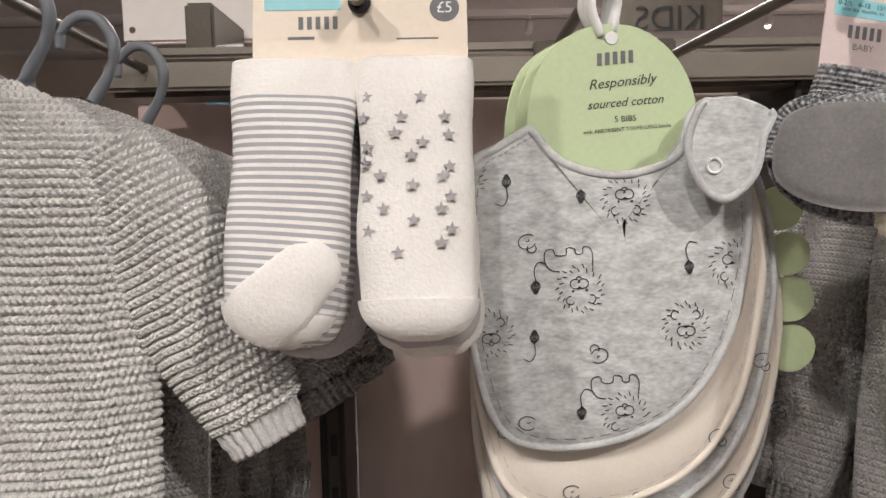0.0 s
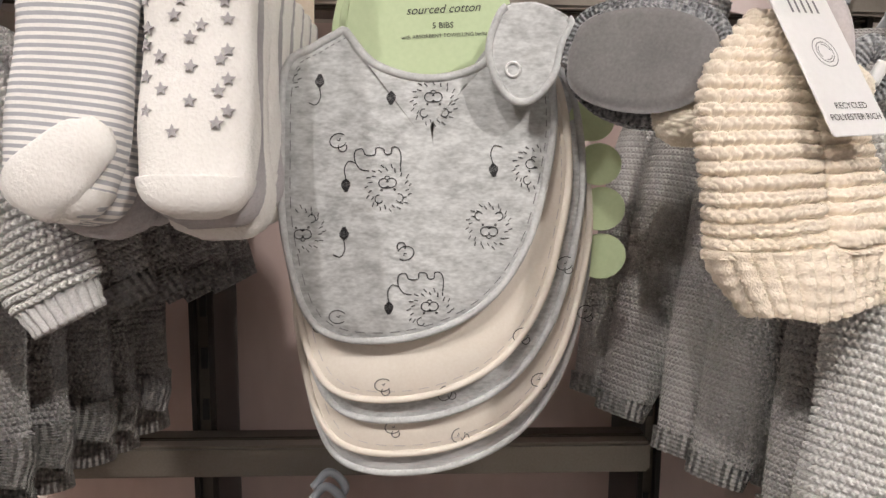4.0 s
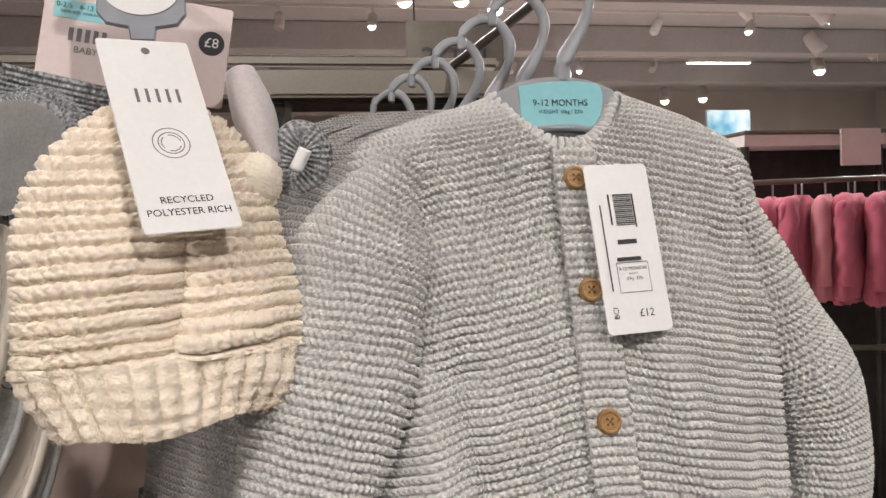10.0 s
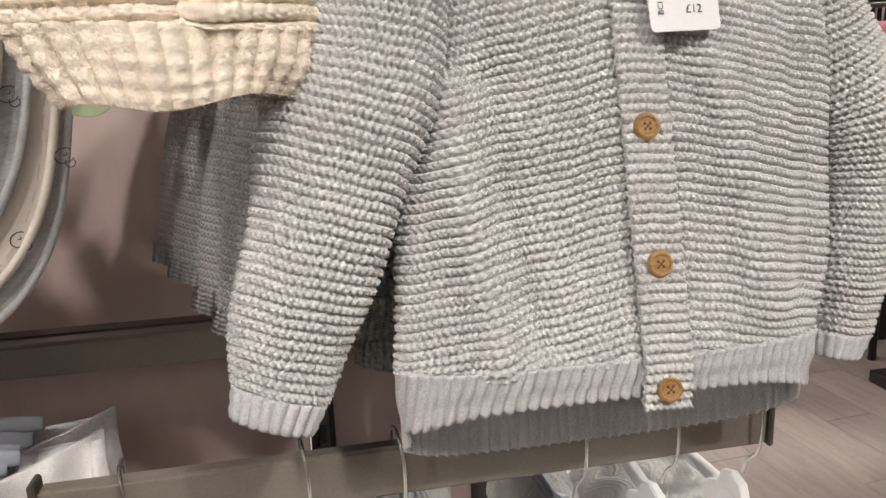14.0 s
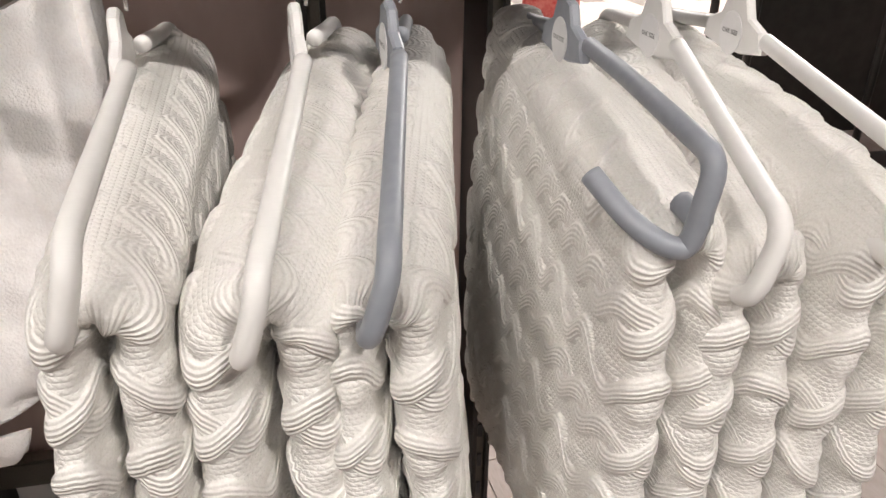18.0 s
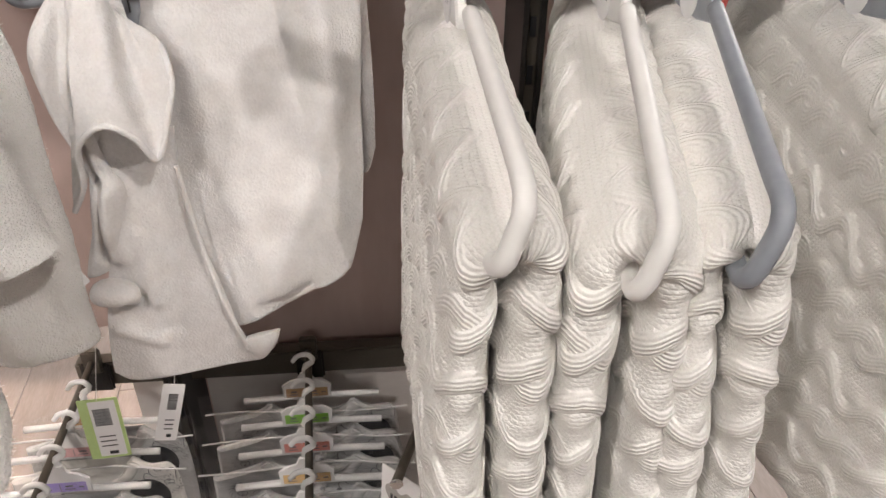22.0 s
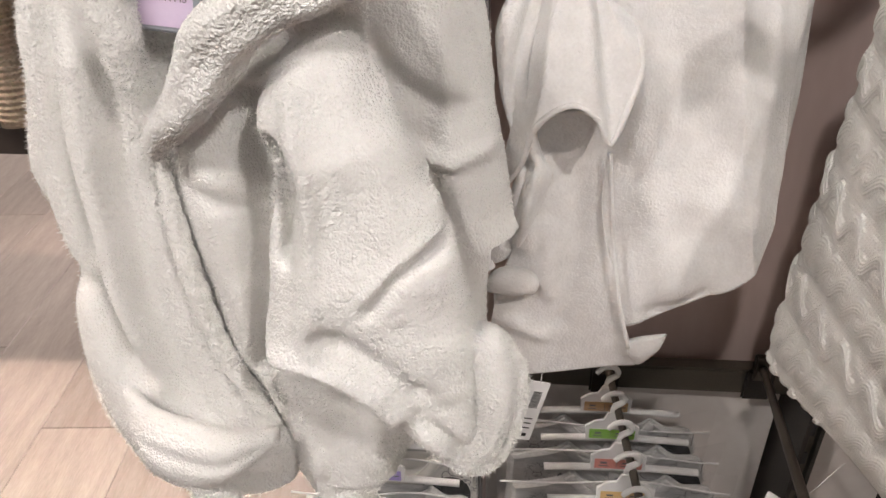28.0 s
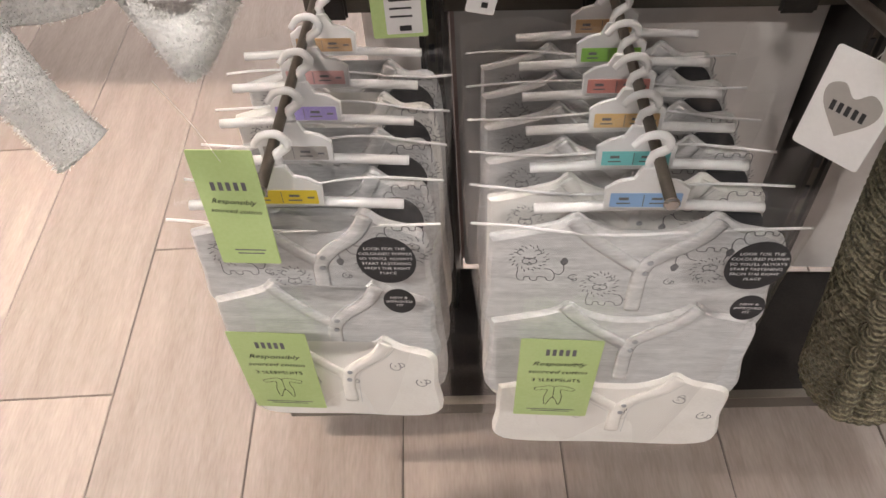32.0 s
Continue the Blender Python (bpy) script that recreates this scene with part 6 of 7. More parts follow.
tube("rolled_towel", [(-0.024, 0.672, 1.212), (0.0, 0.676, 1.214), (0.04, 0.68, 1.216)], 0.011, VELOUR, loop, "cream folded towelling over the bar", n=14, m=20)
tube("peg", [(-0.04, 0.672, 1.211), (-0.024, 0.672, 1.211)], 0.004, GREY_PLASTIC, loop, n=6, m=8)

# ---- the robe ----
def terry(seed, amp=0.006, scale=0.12, nap=0.00036):
    wav = ripple(seed, amp, scale)
    rg = np.random.RandomState(seed)
    return lambda u, v: wav(u, v) + nap * rg.standard_normal(u.shape)


robe = thing("bathrobe", (-0.16, 0.44, 0.84), "white terry hooded baby bathrobe with a tied belt", "bathrobe", "bathrobes")
grids = []


def terry_piece(name, label, left, right, y, depth, n, m, lines, seed, amp=0.0016, scale=0.07, power=2.0, closed=False):
    g = folds(ribbon(left, right, y, depth, n, m, power), lines)
    grids.append(g)
    return sheet(name, g, TERRY, robe, label, relief=terry(seed, amp, scale), wrap=True, close=closed, thick=0.0 if closed else 0.005)


def trim(name, path, r, label, seed):
    """A raised looped edge along a cloth's border."""
    g = loft(path, [r * 0.5, r, r, r, r * 0.5], [r * 0.5, r, r, r, r * 0.5], (0.4, -0.9, 0.2), 160, 24)
    grids.append(g)
    return sheet(name, g, TERRY, robe, label, relief=ripple(seed, 0.0014, 0.012), wrap=True, close=True)


# the half of the front that lies under, with its long soft folds
terry_piece("front_panel", "front half of the robe", [(-0.225, 1.27), (-0.27, 1.245), (-0.283, 1.189), (-0.29, 1.104), (-0.286, 1.049), (-0.296, 0.993), (-0.292, 0.93), (-0.268, 0.878)], [(-0.19, 1.27), (-0.186, 1.2), (-0.186, 1.145), (-0.18, 1.082), (-0.17, 1.006), (-0.155, 0.948), (-0.15, 0.91), (-0.155, 0.868)], [0.45, 0.444, 0.44, 0.438, 0.433, 0.428, 0.425, 0.425], [0.014, 0.024, 0.028, 0.03, 0.03, 0.028, 0.03, 0.03], 240, 260, [
    ([(-0.252, 1.245), (-0.262, 1.16), (-0.262, 1.06), (-0.25, 1.0)], 0.007, -0.013), ([(-0.222, 1.2), (-0.228, 1.1), (-0.222, 1.0), (-0.205, 0.95)], 0.007, -0.01), ([(-0.24, 1.2), (-0.245, 1.08), (-0.235, 0.98)], 0.01, 0.008), ([(-0.285, 1.06), (-0.262, 1.03), (-0.24, 0.985)], 0.008, -0.01), ([(-0.278, 1.03), (-0.262, 0.97), (-0.25, 0.9)], 0.014, 0.008)], 90)
# the half that laps over, hollow beside the sleeve
terry_piece("front_panel", "overlapping front half of the robe", [(-0.19, 1.19), (-0.2, 1.15), (-0.197, 1.105), (-0.192, 1.049), (-0.184, 1.004), (-0.169, 0.966), (-0.157, 0.931), (-0.15, 0.88)], [(-0.09, 1.24), (-0.075, 1.17), (-0.07, 1.1), (-0.068, 1.04), (-0.07, 1.0), (-0.07, 0.97), (-0.06, 0.93), (-0.075, 0.88)], [0.43, 0.425, 0.424, 0.424, 0.424, 0.424, 0.424, 0.424], [0.014, 0.02, 0.022, 0.022, 0.022, 0.022, 0.022, 0.022], 220, 240, [
    ([(-0.172, 1.15), (-0.172, 1.08), (-0.16, 1.0)], 0.012, 0.008), ([(-0.142, 1.18), (-0.144, 1.1), (-0.154, 1.0)], 0.009, -0.028), ([(-0.18, 1.13), (-0.15, 1.115), (-0.135, 1.11)], 0.007, -0.004), ([(-0.158, 1.06), (-0.156, 1.0), (-0.15, 0.96)], 0.006, 0.007)], 91)
terry_piece("sleeve", "wide terry sleeve", [(-0.104, 1.232), (-0.118, 1.209), (-0.128, 1.183), (-0.123, 1.15), (-0.129, 1.103), (-0.138, 1.058), (-0.126, 1.034), (-0.108, 1.034), (-0.089, 1.025), (-0.071, 1.002), (-0.053, 0.974), (-0.034, 0.956)], [(-0.09, 1.236), (-0.068, 1.21), (-0.047, 1.169), (-0.038, 1.149), (-0.029, 1.131), (-0.022, 1.11), (-0.017, 1.087), (-0.013, 1.064), (-0.01, 1.05), (-0.007, 1.03), (-0.006, 1.0), (-0.009, 0.967)], [0.415, 0.4, 0.39, 0.385, 0.38, 0.376, 0.374, 0.372, 0.372, 0.373, 0.375, 0.378], [0.008, 0.02, 0.026, 0.026, 0.027, 0.028, 0.027, 0.026, 0.026, 0.025, 0.024, 0.022], 280, 270, [
    ([(-0.119, 1.172), (-0.112, 1.15), (-0.118, 1.11)], 0.0055, -0.02), ([(-0.108, 1.2), (-0.1, 1.15), (-0.106, 1.06)], 0.007, 0.008), ([(-0.13, 1.045), (-0.108, 1.046), (-0.088, 1.038), (-0.062, 1.01)], 0.008, 0.013), ([(-0.1, 1.066), (-0.075, 1.054), (-0.045, 1.03)], 0.008, -0.006), ([(-0.026, 1.132), (-0.05, 1.118), (-0.072, 1.095)], 0.0035, 0.004), ([(-0.03, 1.12), (-0.052, 1.106), (-0.07, 1.085)], 0.0045, -0.005), ([(-0.09, 1.2), (-0.072, 1.16), (-0.07, 1.12)], 0.008, -0.004), ([(-0.046, 1.005), (-0.028, 0.99), (-0.018, 0.97)], 0.006, -0.007), ([(-0.07, 1.03), (-0.045, 1.0), (-0.03, 0.972)], 0.005, 0.004)], 92, 0.0026, 0.045)
terry_piece("cuff", "turned sleeve cuff", [(-0.014, 1.062), (-0.012, 1.02), (-0.013, 0.985), (-0.03, 0.955)], [(0.008, 1.053), (0.015, 1.034), (0.01, 0.992), (-0.004, 0.958)], [0.37, 0.368, 0.368, 0.37], [0.012, 0.02, 0.022, 0.016], 110, 130, [], 93, 0.001, 0.04, closed=True)
trim("cuff_edge", [(0.008, 0.366, 1.054), (0.016, 0.362, 1.034), (0.012, 0.358, 0.995), (-0.003, 0.36, 0.959), (-0.026, 0.362, 0.953)], 0.0036, "thick edge of the cuff", 124)
terry_piece("skirt_fold", "folded lower front edge", [(-0.138, 1.03), (-0.152, 0.99), (-0.148, 0.945), (-0.15, 0.893), (-0.128, 0.838), (-0.118, 0.832)], [(-0.07, 1.01), (-0.055, 0.975), (-0.052, 0.93), (-0.066, 0.905), (-0.09, 0.864), (-0.108, 0.838)], [0.41, 0.425, 0.428, 0.424, 0.418, 0.415], [0.014, 0.02, 0.022, 0.022, 0.016, 0.008], 170, 200, [
    ([(-0.142, 1.01), (-0.138, 0.96), (-0.128, 0.9)], 0.01, 0.008), ([(-0.11, 0.99), (-0.108, 0.94), (-0.112, 0.87)], 0.009, -0.01), ([(-0.08, 0.97), (-0.085, 0.91)], 0.012, 0.008)], 94, closed=True)
terry_piece("sleeve", "far sleeve of the robe", [(-0.255, 1.25), (-0.285, 1.2), (-0.31, 1.12), (-0.298, 1.068)], [(-0.24, 1.25), (-0.245, 1.18), (-0.25, 1.12), (-0.25, 1.075)], [0.46, 0.46, 0.462, 0.468], [0.02, 0.03, 0.03, 0.022], 110, 130, [([(-0.268, 1.2), (-0.28, 1.1)], 0.008, -0.008)], 95)
terry_piece("collar", "thick terry collar edge", [(-0.212, 1.32), (-0.22, 1.268), (-0.215, 1.221), (-0.197, 1.178)], [(-0.186, 1.32), (-0.19, 1.262), (-0.19, 1.214), (-0.19, 1.18)], [0.42, 0.408, 0.402, 0.402], [0.012, 0.014, 0.013, 0.007], 110, 80, [], 96, 0.002, 0.03, closed=True)
terry_piece("hood_side", "side of the hood rising from the collar", [(-0.125, 1.235), (-0.148, 1.262), (-0.147, 1.3), (-0.138, 1.34)], [(-0.075, 1.24), (-0.068, 1.27), (-0.074, 1.3), (-0.1, 1.34)], [0.405, 0.402, 0.405, 0.42], [0.014, 0.02, 0.02, 0.012], 110, 120, [([(-0.12, 1.33), (-0.115, 1.27)], 0.012, -0.008)], 98, 0.0016, 0.05, closed=True)
terry_piece("collar", "wide turned collar running into the hood edge", [(-0.199, 1.162), (-0.186, 1.184), (-0.17, 1.207), (-0.152, 1.236), (-0.128, 1.255), (-0.1, 1.262), (-0.074, 1.268), (-0.056, 1.276)], [(-0.194, 1.152), (-0.166, 1.173), (-0.148, 1.19), (-0.13, 1.212), (-0.11, 1.23), (-0.086, 1.241), (-0.064, 1.25), (-0.046, 1.262)], [0.398, 0.388, 0.382, 0.378, 0.376, 0.378, 0.384, 0.392], [0.006, 0.013, 0.016, 0.017, 0.016, 0.014, 0.012, 0.006], 220, 130, [([(-0.165, 1.195), (-0.13, 1.232), (-0.09, 1.252)], 0.008, -0.004)], 97, 0.0022, 0.035, closed=True)
terry_piece("hood_ear", "rounded terry ear on the hood", [(-0.082, 1.262), (-0.097, 1.276), (-0.095, 1.292), (-0.082, 1.303)], [(-0.066, 1.262), (-0.054, 1.276), (-0.055, 1.292), (-0.07, 1.303)], [0.384, 0.378, 0.378, 0.382], [0.008, 0.014, 0.014, 0.006], 80, 80, [], 99, 0.002, 0.04, closed=True)
terry_piece("hood", "hood lying behind the neck", [(-0.21, 1.235), (-0.222, 1.27), (-0.22, 1.32), (-0.19, 1.35)], [(-0.115, 1.235), (-0.095, 1.27), (-0.095, 1.32), (-0.13, 1.35)], [0.475, 0.468, 0.468, 0.475], [0.016, 0.026, 0.026, 0.014], 80, 110, [([(-0.16, 1.34), (-0.17, 1.25)], 0.02, -0.02)], 100, closed=True)
terry_piece("belt", "flat terry belt", [(-0.27, 0.984), (-0.23, 0.972), (-0.195, 0.972), (-0.172, 0.966), (-0.15, 0.955)], [(-0.262, 0.95), (-0.239, 0.933), (-0.205, 0.916), (-0.172, 0.93), (-0.148, 0.946)], [0.41, 0.38, 0.37, 0.37, 0.385], [0.008, 0.015, 0.016, 0.013, 0.006], 130, 90, [([(-0.235, 0.955), (-0.19, 0.95), (-0.16, 0.95)], 0.005, -0.003)], 101, 0.0016, 0.04, closed=True)
terry_piece("belt_tail", "hanging belt end", [(-0.228, 0.945), (-0.218, 0.905), (-0.204, 0.85), (-0.189, 0.8)], [(-0.19, 0.945), (-0.182, 0.905), (-0.17, 0.858), (-0.155, 0.825)], [0.38, 0.377, 0.376, 0.376], [0.007, 0.009, 0.009, 0.008], 120, 90, [], 103, 0.002, 0.05, closed=True)
trim("edge_trim", [(-0.199, 0.411, 1.152), (-0.197, 0.407, 1.105), (-0.192, 0.406, 1.049), (-0.183, 0.406, 1.004), (-0.167, 0.405, 0.966), (-0.156, 0.406, 0.94)], 0.0068, "looped edge of the front", 120)
for k, gg in enumerate(grids):
    area = np.linalg.norm(gg[0].max(0) - gg[0].min(0)) * np.linalg.norm(gg[-1].mean(0) - gg[0].mean(0))
    pile(robe, [gg], int(min(16000, max(2500, area * 0.9e6))), 0.0021, TERRY, 200 + k, 0.00032)
lining = np.array([[(x, 0.452 + 0.5 * (x + 0.17) ** 2, z) for x in np.linspace(-0.2, -0.13, 20)] for z in np.linspace(1.31, 1.17, 30)])
sheet("neck_lining", lining, VELOUR, robe, "smooth inner neck", thick=0.003)
rh = thing("hanger", (-0.175, 0.44, 1.25), "grey plastic hanger with a lilac size label inside the robe", "hanger")
tube("hook", [(-0.168, 0.43, 1.225), (-0.172, 0.428, 1.26), (-0.165, 0.43, 1.3), (-0.15, 0.44, 1.34)], [0.008, 0.006, 0.005, 0.005], GREY_PLASTIC, rh, n=24, m=10, flat=0.6)
fr = frame_of((-0.178, 0.416, 1.235), (1, 0.05, -0.12), (0.1, 0.2, 1))
plate("crescent", box_outline(0.046, 0.03, 0.006), 0.004, fr, GREY_PLASTIC, rh)
st = plate("size_sticker", box_outline(0.03, 0.024, 0.002), 0.0005, fr, LILAC, rh, "lilac size label", lift=0.0041)
lettering("size_print", "MONTHS", 0.0058, fr, (0, 0.003), INK, st, 0.005)
# second robe behind
robe2 = thing("bathrobe", (-0.08, 0.57, 0.95), "white terry baby bathrobe hanging behind the front one", "bathrobe", "bathrobes")
body = loft([(-0.11, 0.60, 1.285), (-0.1, 0.595, 1.255), (-0.09, 0.59, 1.2), (-0.085, 0.585, 1.1), (-0.085, 0.58, 1.0), (-0.085, 0.58, 0.9)], [0.02, 0.052, 0.073, 0.076, 0.075, 0.075], [0.015, 0.028, 0.035, 0.035, 0.034, 0.034], (1, 0, 0), 130, 150, 2.1)
body = folds(body, [([(-0.13, 1.2), (-0.12, 1.05), (-0.125, 0.92)], 0.012, 0.01), ([(-0.1, 1.18), (-0.1, 1.0), (-0.09, 0.91)], 0.01, -0.01), ([(-0.06, 1.15), (-0.07, 1.0), (-0.06, 0.92)], 0.012, 0.012), ([(-0.03, 1.1), (-0.035, 0.95)], 0.01, -0.008)])
sheet("body", body, TERRY, robe2, relief=terry(110, 0.004, 0.12), wrap=True, thick=0.005)
sl = loft([(-0.085, 0.52, 1.24), (-0.062, 0.515, 1.18), (-0.045, 0.512, 1.11), (-0.03, 0.512, 1.045)], [0.03, 0.042, 0.045, 0.04], [0.024, 0.03, 0.03, 0.026], (1, 0, 0.2), 160, 180)
sl = folds(sl, [([(-0.1, 1.2), (-0.06, 1.16), (-0.03, 1.15)], 0.009, -0.01), ([(-0.09, 1.16), (-0.05, 1.12), (-0.01, 1.12)], 0.006, 0.008), ([(-0.085, 1.12), (-0.05, 1.09)], 0.007, -0.008), ([(-0.04, 1.2), (-0.03, 1.1), (-0.02, 1.05)], 0.008, 0.007), ([(-0.07, 1.1), (-0.055, 1.05)], 0.008, 0.007)])
sheet("sleeve", sl, TERRY, robe2, relief=terry(111, 0.003, 0.09), wrap=True, thick=0.005)
pile(robe2, [sl], 8000, 0.0016, TERRY, 260, 0.0003)
pile(robe2, [body], 9000, 0.0016, TERRY, 261, 0.0003)
cuff = loft([(-0.034, 0.512, 1.058), (-0.027, 0.512, 1.036)], [0.042, 0.042], [0.029, 0.029], (1, 0.0, 0.25), 24, 120)
sheet("cuff", cuff, TERRY, robe2, "turned cuff", relief=terry(112, 0.002, 0.05, 0.0001), wrap=True, thick=0.005)

# ---- bagged sleepsuits on the lower arms ----
display_arm([(0.168, 0.497, 0.65), (0.15, 0.838, 0.645)], "bronze steel arm carrying bagged sleepsuits", 0.005)
display_arm([(-0.147, 0.51, 0.65), (-0.15, 0.838, 0.645)], "bronze steel arm carrying bagged sleepsuits", 0.005)
display_arm([(0.262, 0.46, 0.81), (0.36, 0.838, 0.645)], "bronze steel arm beside the bagged sleepsuits", 0.005)
STICKERS = {}
for nm, c in (("blue", (0.30, 0.48, 0.75)), ("aqua", (0.22, 0.62, 0.62)), ("orange", (0.75, 0.52, 0.25)), ("pink", (0.80, 0.33, 0.28)), ("green", (0.30, 0.62, 0.10)), ("tan", (0.55, 0.36, 0.20)), ("yellow", (0.80, 0.62, 0.06)), ("grey", (0.40, 0.38, 0.36)), ("violet", (0.40, 0.33, 0.70)), ("rose", (0.70, 0.42, 0.42))):
    STICKERS[nm] = surface(nm + "_sticker", c, tuple(min(1, 1.08 * v) for v in c), 10, 200, 0.45, 0.0)


def suit(parent, cx, y, top, w, hgt, mat, printed, rg):
    """A folded sleepsuit: body with a scooped neck, wrap front, neckband and poppers."""
    fr = frame_of((cx, y, top), (1, 0, 0), (0, 0.05, 1))
    o = curve([(-w, -0.012), (-w * 0.55, 0.004), (-w * 0.42, 0.016), (-w * 0.3, 0.004), (-w * 0.1, -0.006), (w * 0.2, -0.006), (w * 0.42, 0.006), (w * 0.52, 0.016), (w * 0.68, 0.002), (w, -0.014), (w * 1.02, -hgt * 0.5), (w * 0.97, -hgt), (0, -hgt - 0.004), (-w * 0.97, -hgt), (-w * 1.02, -hgt * 0.5), (-w, -0.012)], 90)[:-1]
    s = plate("folded_suit", o, 0.012, fr, mat, parent, ("printed grey" if mat is SUIT_GREY else "off-white") + " folded sleepsuit", edge=0.004)
    band = curve([(-w * 0.44, 0.012), (-w * 0.28, -0.012), (w * 0.02, -0.044), (w * 0.12, -0.05)], 20)
    tube("neckband", lay(fr, np.hstack([band, np.full((20, 1), 0.0125)])), 0.0075, SUIT_GREY if mat is SUIT_GREY else SUIT_WHITE, s, n=40, m=8, flat=0.32, side=(1, 0, 0.8))
    band = curve([(w * 0.54, 0.012), (w * 0.42, -0.01), (w * 0.2, -0.03), (w * 0.08, -0.05), (w * 0.06, -hgt * 0.75)], 24)
    tube("wrap_edge", lay(fr, np.hstack([band, np.full((24, 1), 0.0135)])), 0.0075, SUIT_GREY if mat is SUIT_GREY else SUIT_WHITE, s, n=50, m=8, flat=0.32, side=(1, 0, 0.4))
    seam = [[(p[0] - 0.006, p[1] - 0.0065) for p in curve([(-w * 0.5, 0.008), (-w * 0.3, -0.012), (w * 0.0, -0.044), (w * 0.04, -0.05)], 24)], [(p[0] + 0.0065, p[1] - 0.006) for p in curve([(w * 0.56, 0.008), (w * 0.42, -0.012), (w * 0.22, -0.03), (w * 0.13, -0.046), (w * 0.1, -hgt * 0.75)], 24)]]
    strokes("seam", seam, 0.0007, fr, BIB_TRIM, s, 0.0126)
    for px, py in ((0.12, -0.036), (0.1, -0.05)):
        plate("popper", disc_outline(0.003, 0.003, w * px, py, 12), 0.0012, fr, PALE_PLASTIC, s, lift=0.0165)
    art = []
    if printed == 1:
        for ax, ay in ((-0.72, -0.035), (0.55, -0.05), (0.9, -0.03), (-0.2, -0.07)):
            art += motif(ax * w, ay, 0.018, 180 * (ax > 0), rg)
        art += little_motif(-0.4 * w, -0.06, 0.004, 10) + little_motif(0.28 * w, -0.065, 0.004, 60)
    elif printed == 2:
        art = [[(x, yy) for x in np.linspace(-w * 0.96, w * 0.96, 8)] for yy in np.arange(-0.018, -hgt, -0.0042)]
        art = [[p for p in ln if p[1] < -0.018 or abs(p[0]) > 0.5 * w] for ln in art]
    elif printed == 3:
        for ax, ay in ((-0.7, -0.02), (0.6, -0.03), (0.1, -0.055), (0.85, -0.06), (-0.3, -0.06)):
            art += little_motif(ax * w, ay, 0.007, rg.uniform(0, 180))
    strokes("print", art, 0.001 if printed != 2 else 0.0009, fr, GREY_INK if printed != 2 else BIB_TRIM, s, 0.0127)


def sleepsuit_bag(x, y, sticker, front, w=0.126, low=0.19, off=0.003, tops=(0.577, 0.467, 0.358), feet=0.235):
    t = thing("sleepsuit_pack", (x, y, low), "clear plastic bag of three folded baby sleepsuits on a hanger", "sleepsuit pack", "bagged sleepsuits")
    rg = random.Random(int(y * 1000 + x * 77))
    top, c = 0.60, x + off
    if front:
        suit(t, c, y, tops[0], w, tops[0] - tops[1] + 0.03, SUIT_GREY, 1, rg)
        suit(t, c + 0.001, y - 0.010, tops[1], w * 1.0, tops[1] - tops[2] + 0.03, SUIT_GREY, 2, rg)
        suit(t, c + 0.004, y - 0.020, tops[2], w * 0.96, tops[2] - feet, SUIT_WHITE, 3, rg)
    else:
        suit(t, c, y + 0.004, 0.57, w, 0.34, SUIT_GREY if rg.random() < 0.7 else SUIT_WHITE, 1, rg)
    # bag
    n, m = 34, 60
    v, s = np.linspace(0, 1, n)[:, None], np.linspace(-1, 1, m)[None]
    for sgn, nm in ((-1, "bag_front"), (1, "bag_back"))[: 2 if front else 1]:
        puff = (0.024 if sgn < 0 else 0.012) * np.sin(np.pi * np.minimum(1, v * 0.9 + 0.02)) ** 0.7 * (1 - s**4)
        crease = 0.0022 * np.sin(17 * s + 9 * v + y * 40) * np.sin(8 * v + 3 * s)
        g = np.stack([c + (w + 0.018 - 0.010 * v) * s + 0.004 * np.sin(6 * v + 2 * s), y - 0.006 + sgn * 0.003 + sgn * puff + crease + 0.003 * np.sin(9 * s + 5 * v + y * 40) + (-0.012 * v if sgn < 0 else 0), top + 0.014 + 0.010 * np.sin(3 * s + 20 * y) * (1 - v) + (low + 0.004 - 0.006 * np.cos(3 * s) - top - 0.014) * v], -1)
        film_ = sheet(nm, g[:, ::-1] if sgn < 0 else g, FILM, t, "clear crinkled polythene")
        film_.visible_shadow = False
    tube("bag_seal", [(c + (w + 0.016) * q, y - 0.012 + 0.002 * math.sin(5 * q), top - 0.022 + 0.006 * math.sin(3 * q + 20 * y)) for q in np.linspace(-1, 1, 9)], 0.0014, MILKY_PLASTIC, t, "white press seal strip", n=24, m=6)
    hm = t
    tube("hanger_bar", [(x - 0.085, y, top - 0.008), (x + 0.02, y, top - 0.003), (x + 0.105, y, top - 0.006)], 0.0046, MILKY_PLASTIC, hm, "white plastic hanger bar", n=20, m=8)
    fr = frame_of((x + 0.005, y - 0.003, top + 0.018), (1, 0, 0), (0, 0.05, 1))
    neck = plate("hanger_neck", [(-0.033, -0.018), (-0.034, 0.004), (-0.024, 0.012), (-0.012, 0.015), (-0.007, 0.026), (0.007, 0.026), (0.012, 0.015), (0.024, 0.012), (0.034, 0.004), (0.033, -0.018)], 0.004, fr, MILKY_PLASTIC, hm, "white hanger neck", edge=0.001)
    st = plate("size_sticker", box_outline(0.058, 0.0155, 0.001, 0, -0.008), 0.0005, fr, STICKERS[sticker], neck, sticker + " size sticker", lift=0.0041)
    bars("size_print", [(-0.018, -0.006, 0.008, 0.003), (-0.018, -0.011, 0.011, 0.0015), (-0.002, -0.008, 0.0006, 0.013), (0.009, -0.006, 0.009, 0.0026), (0.009, -0.011, 0.012, 0.0015), (0.023, -0.008, 0.006, 0.002)], fr, GREY_INK, st, 0.005)
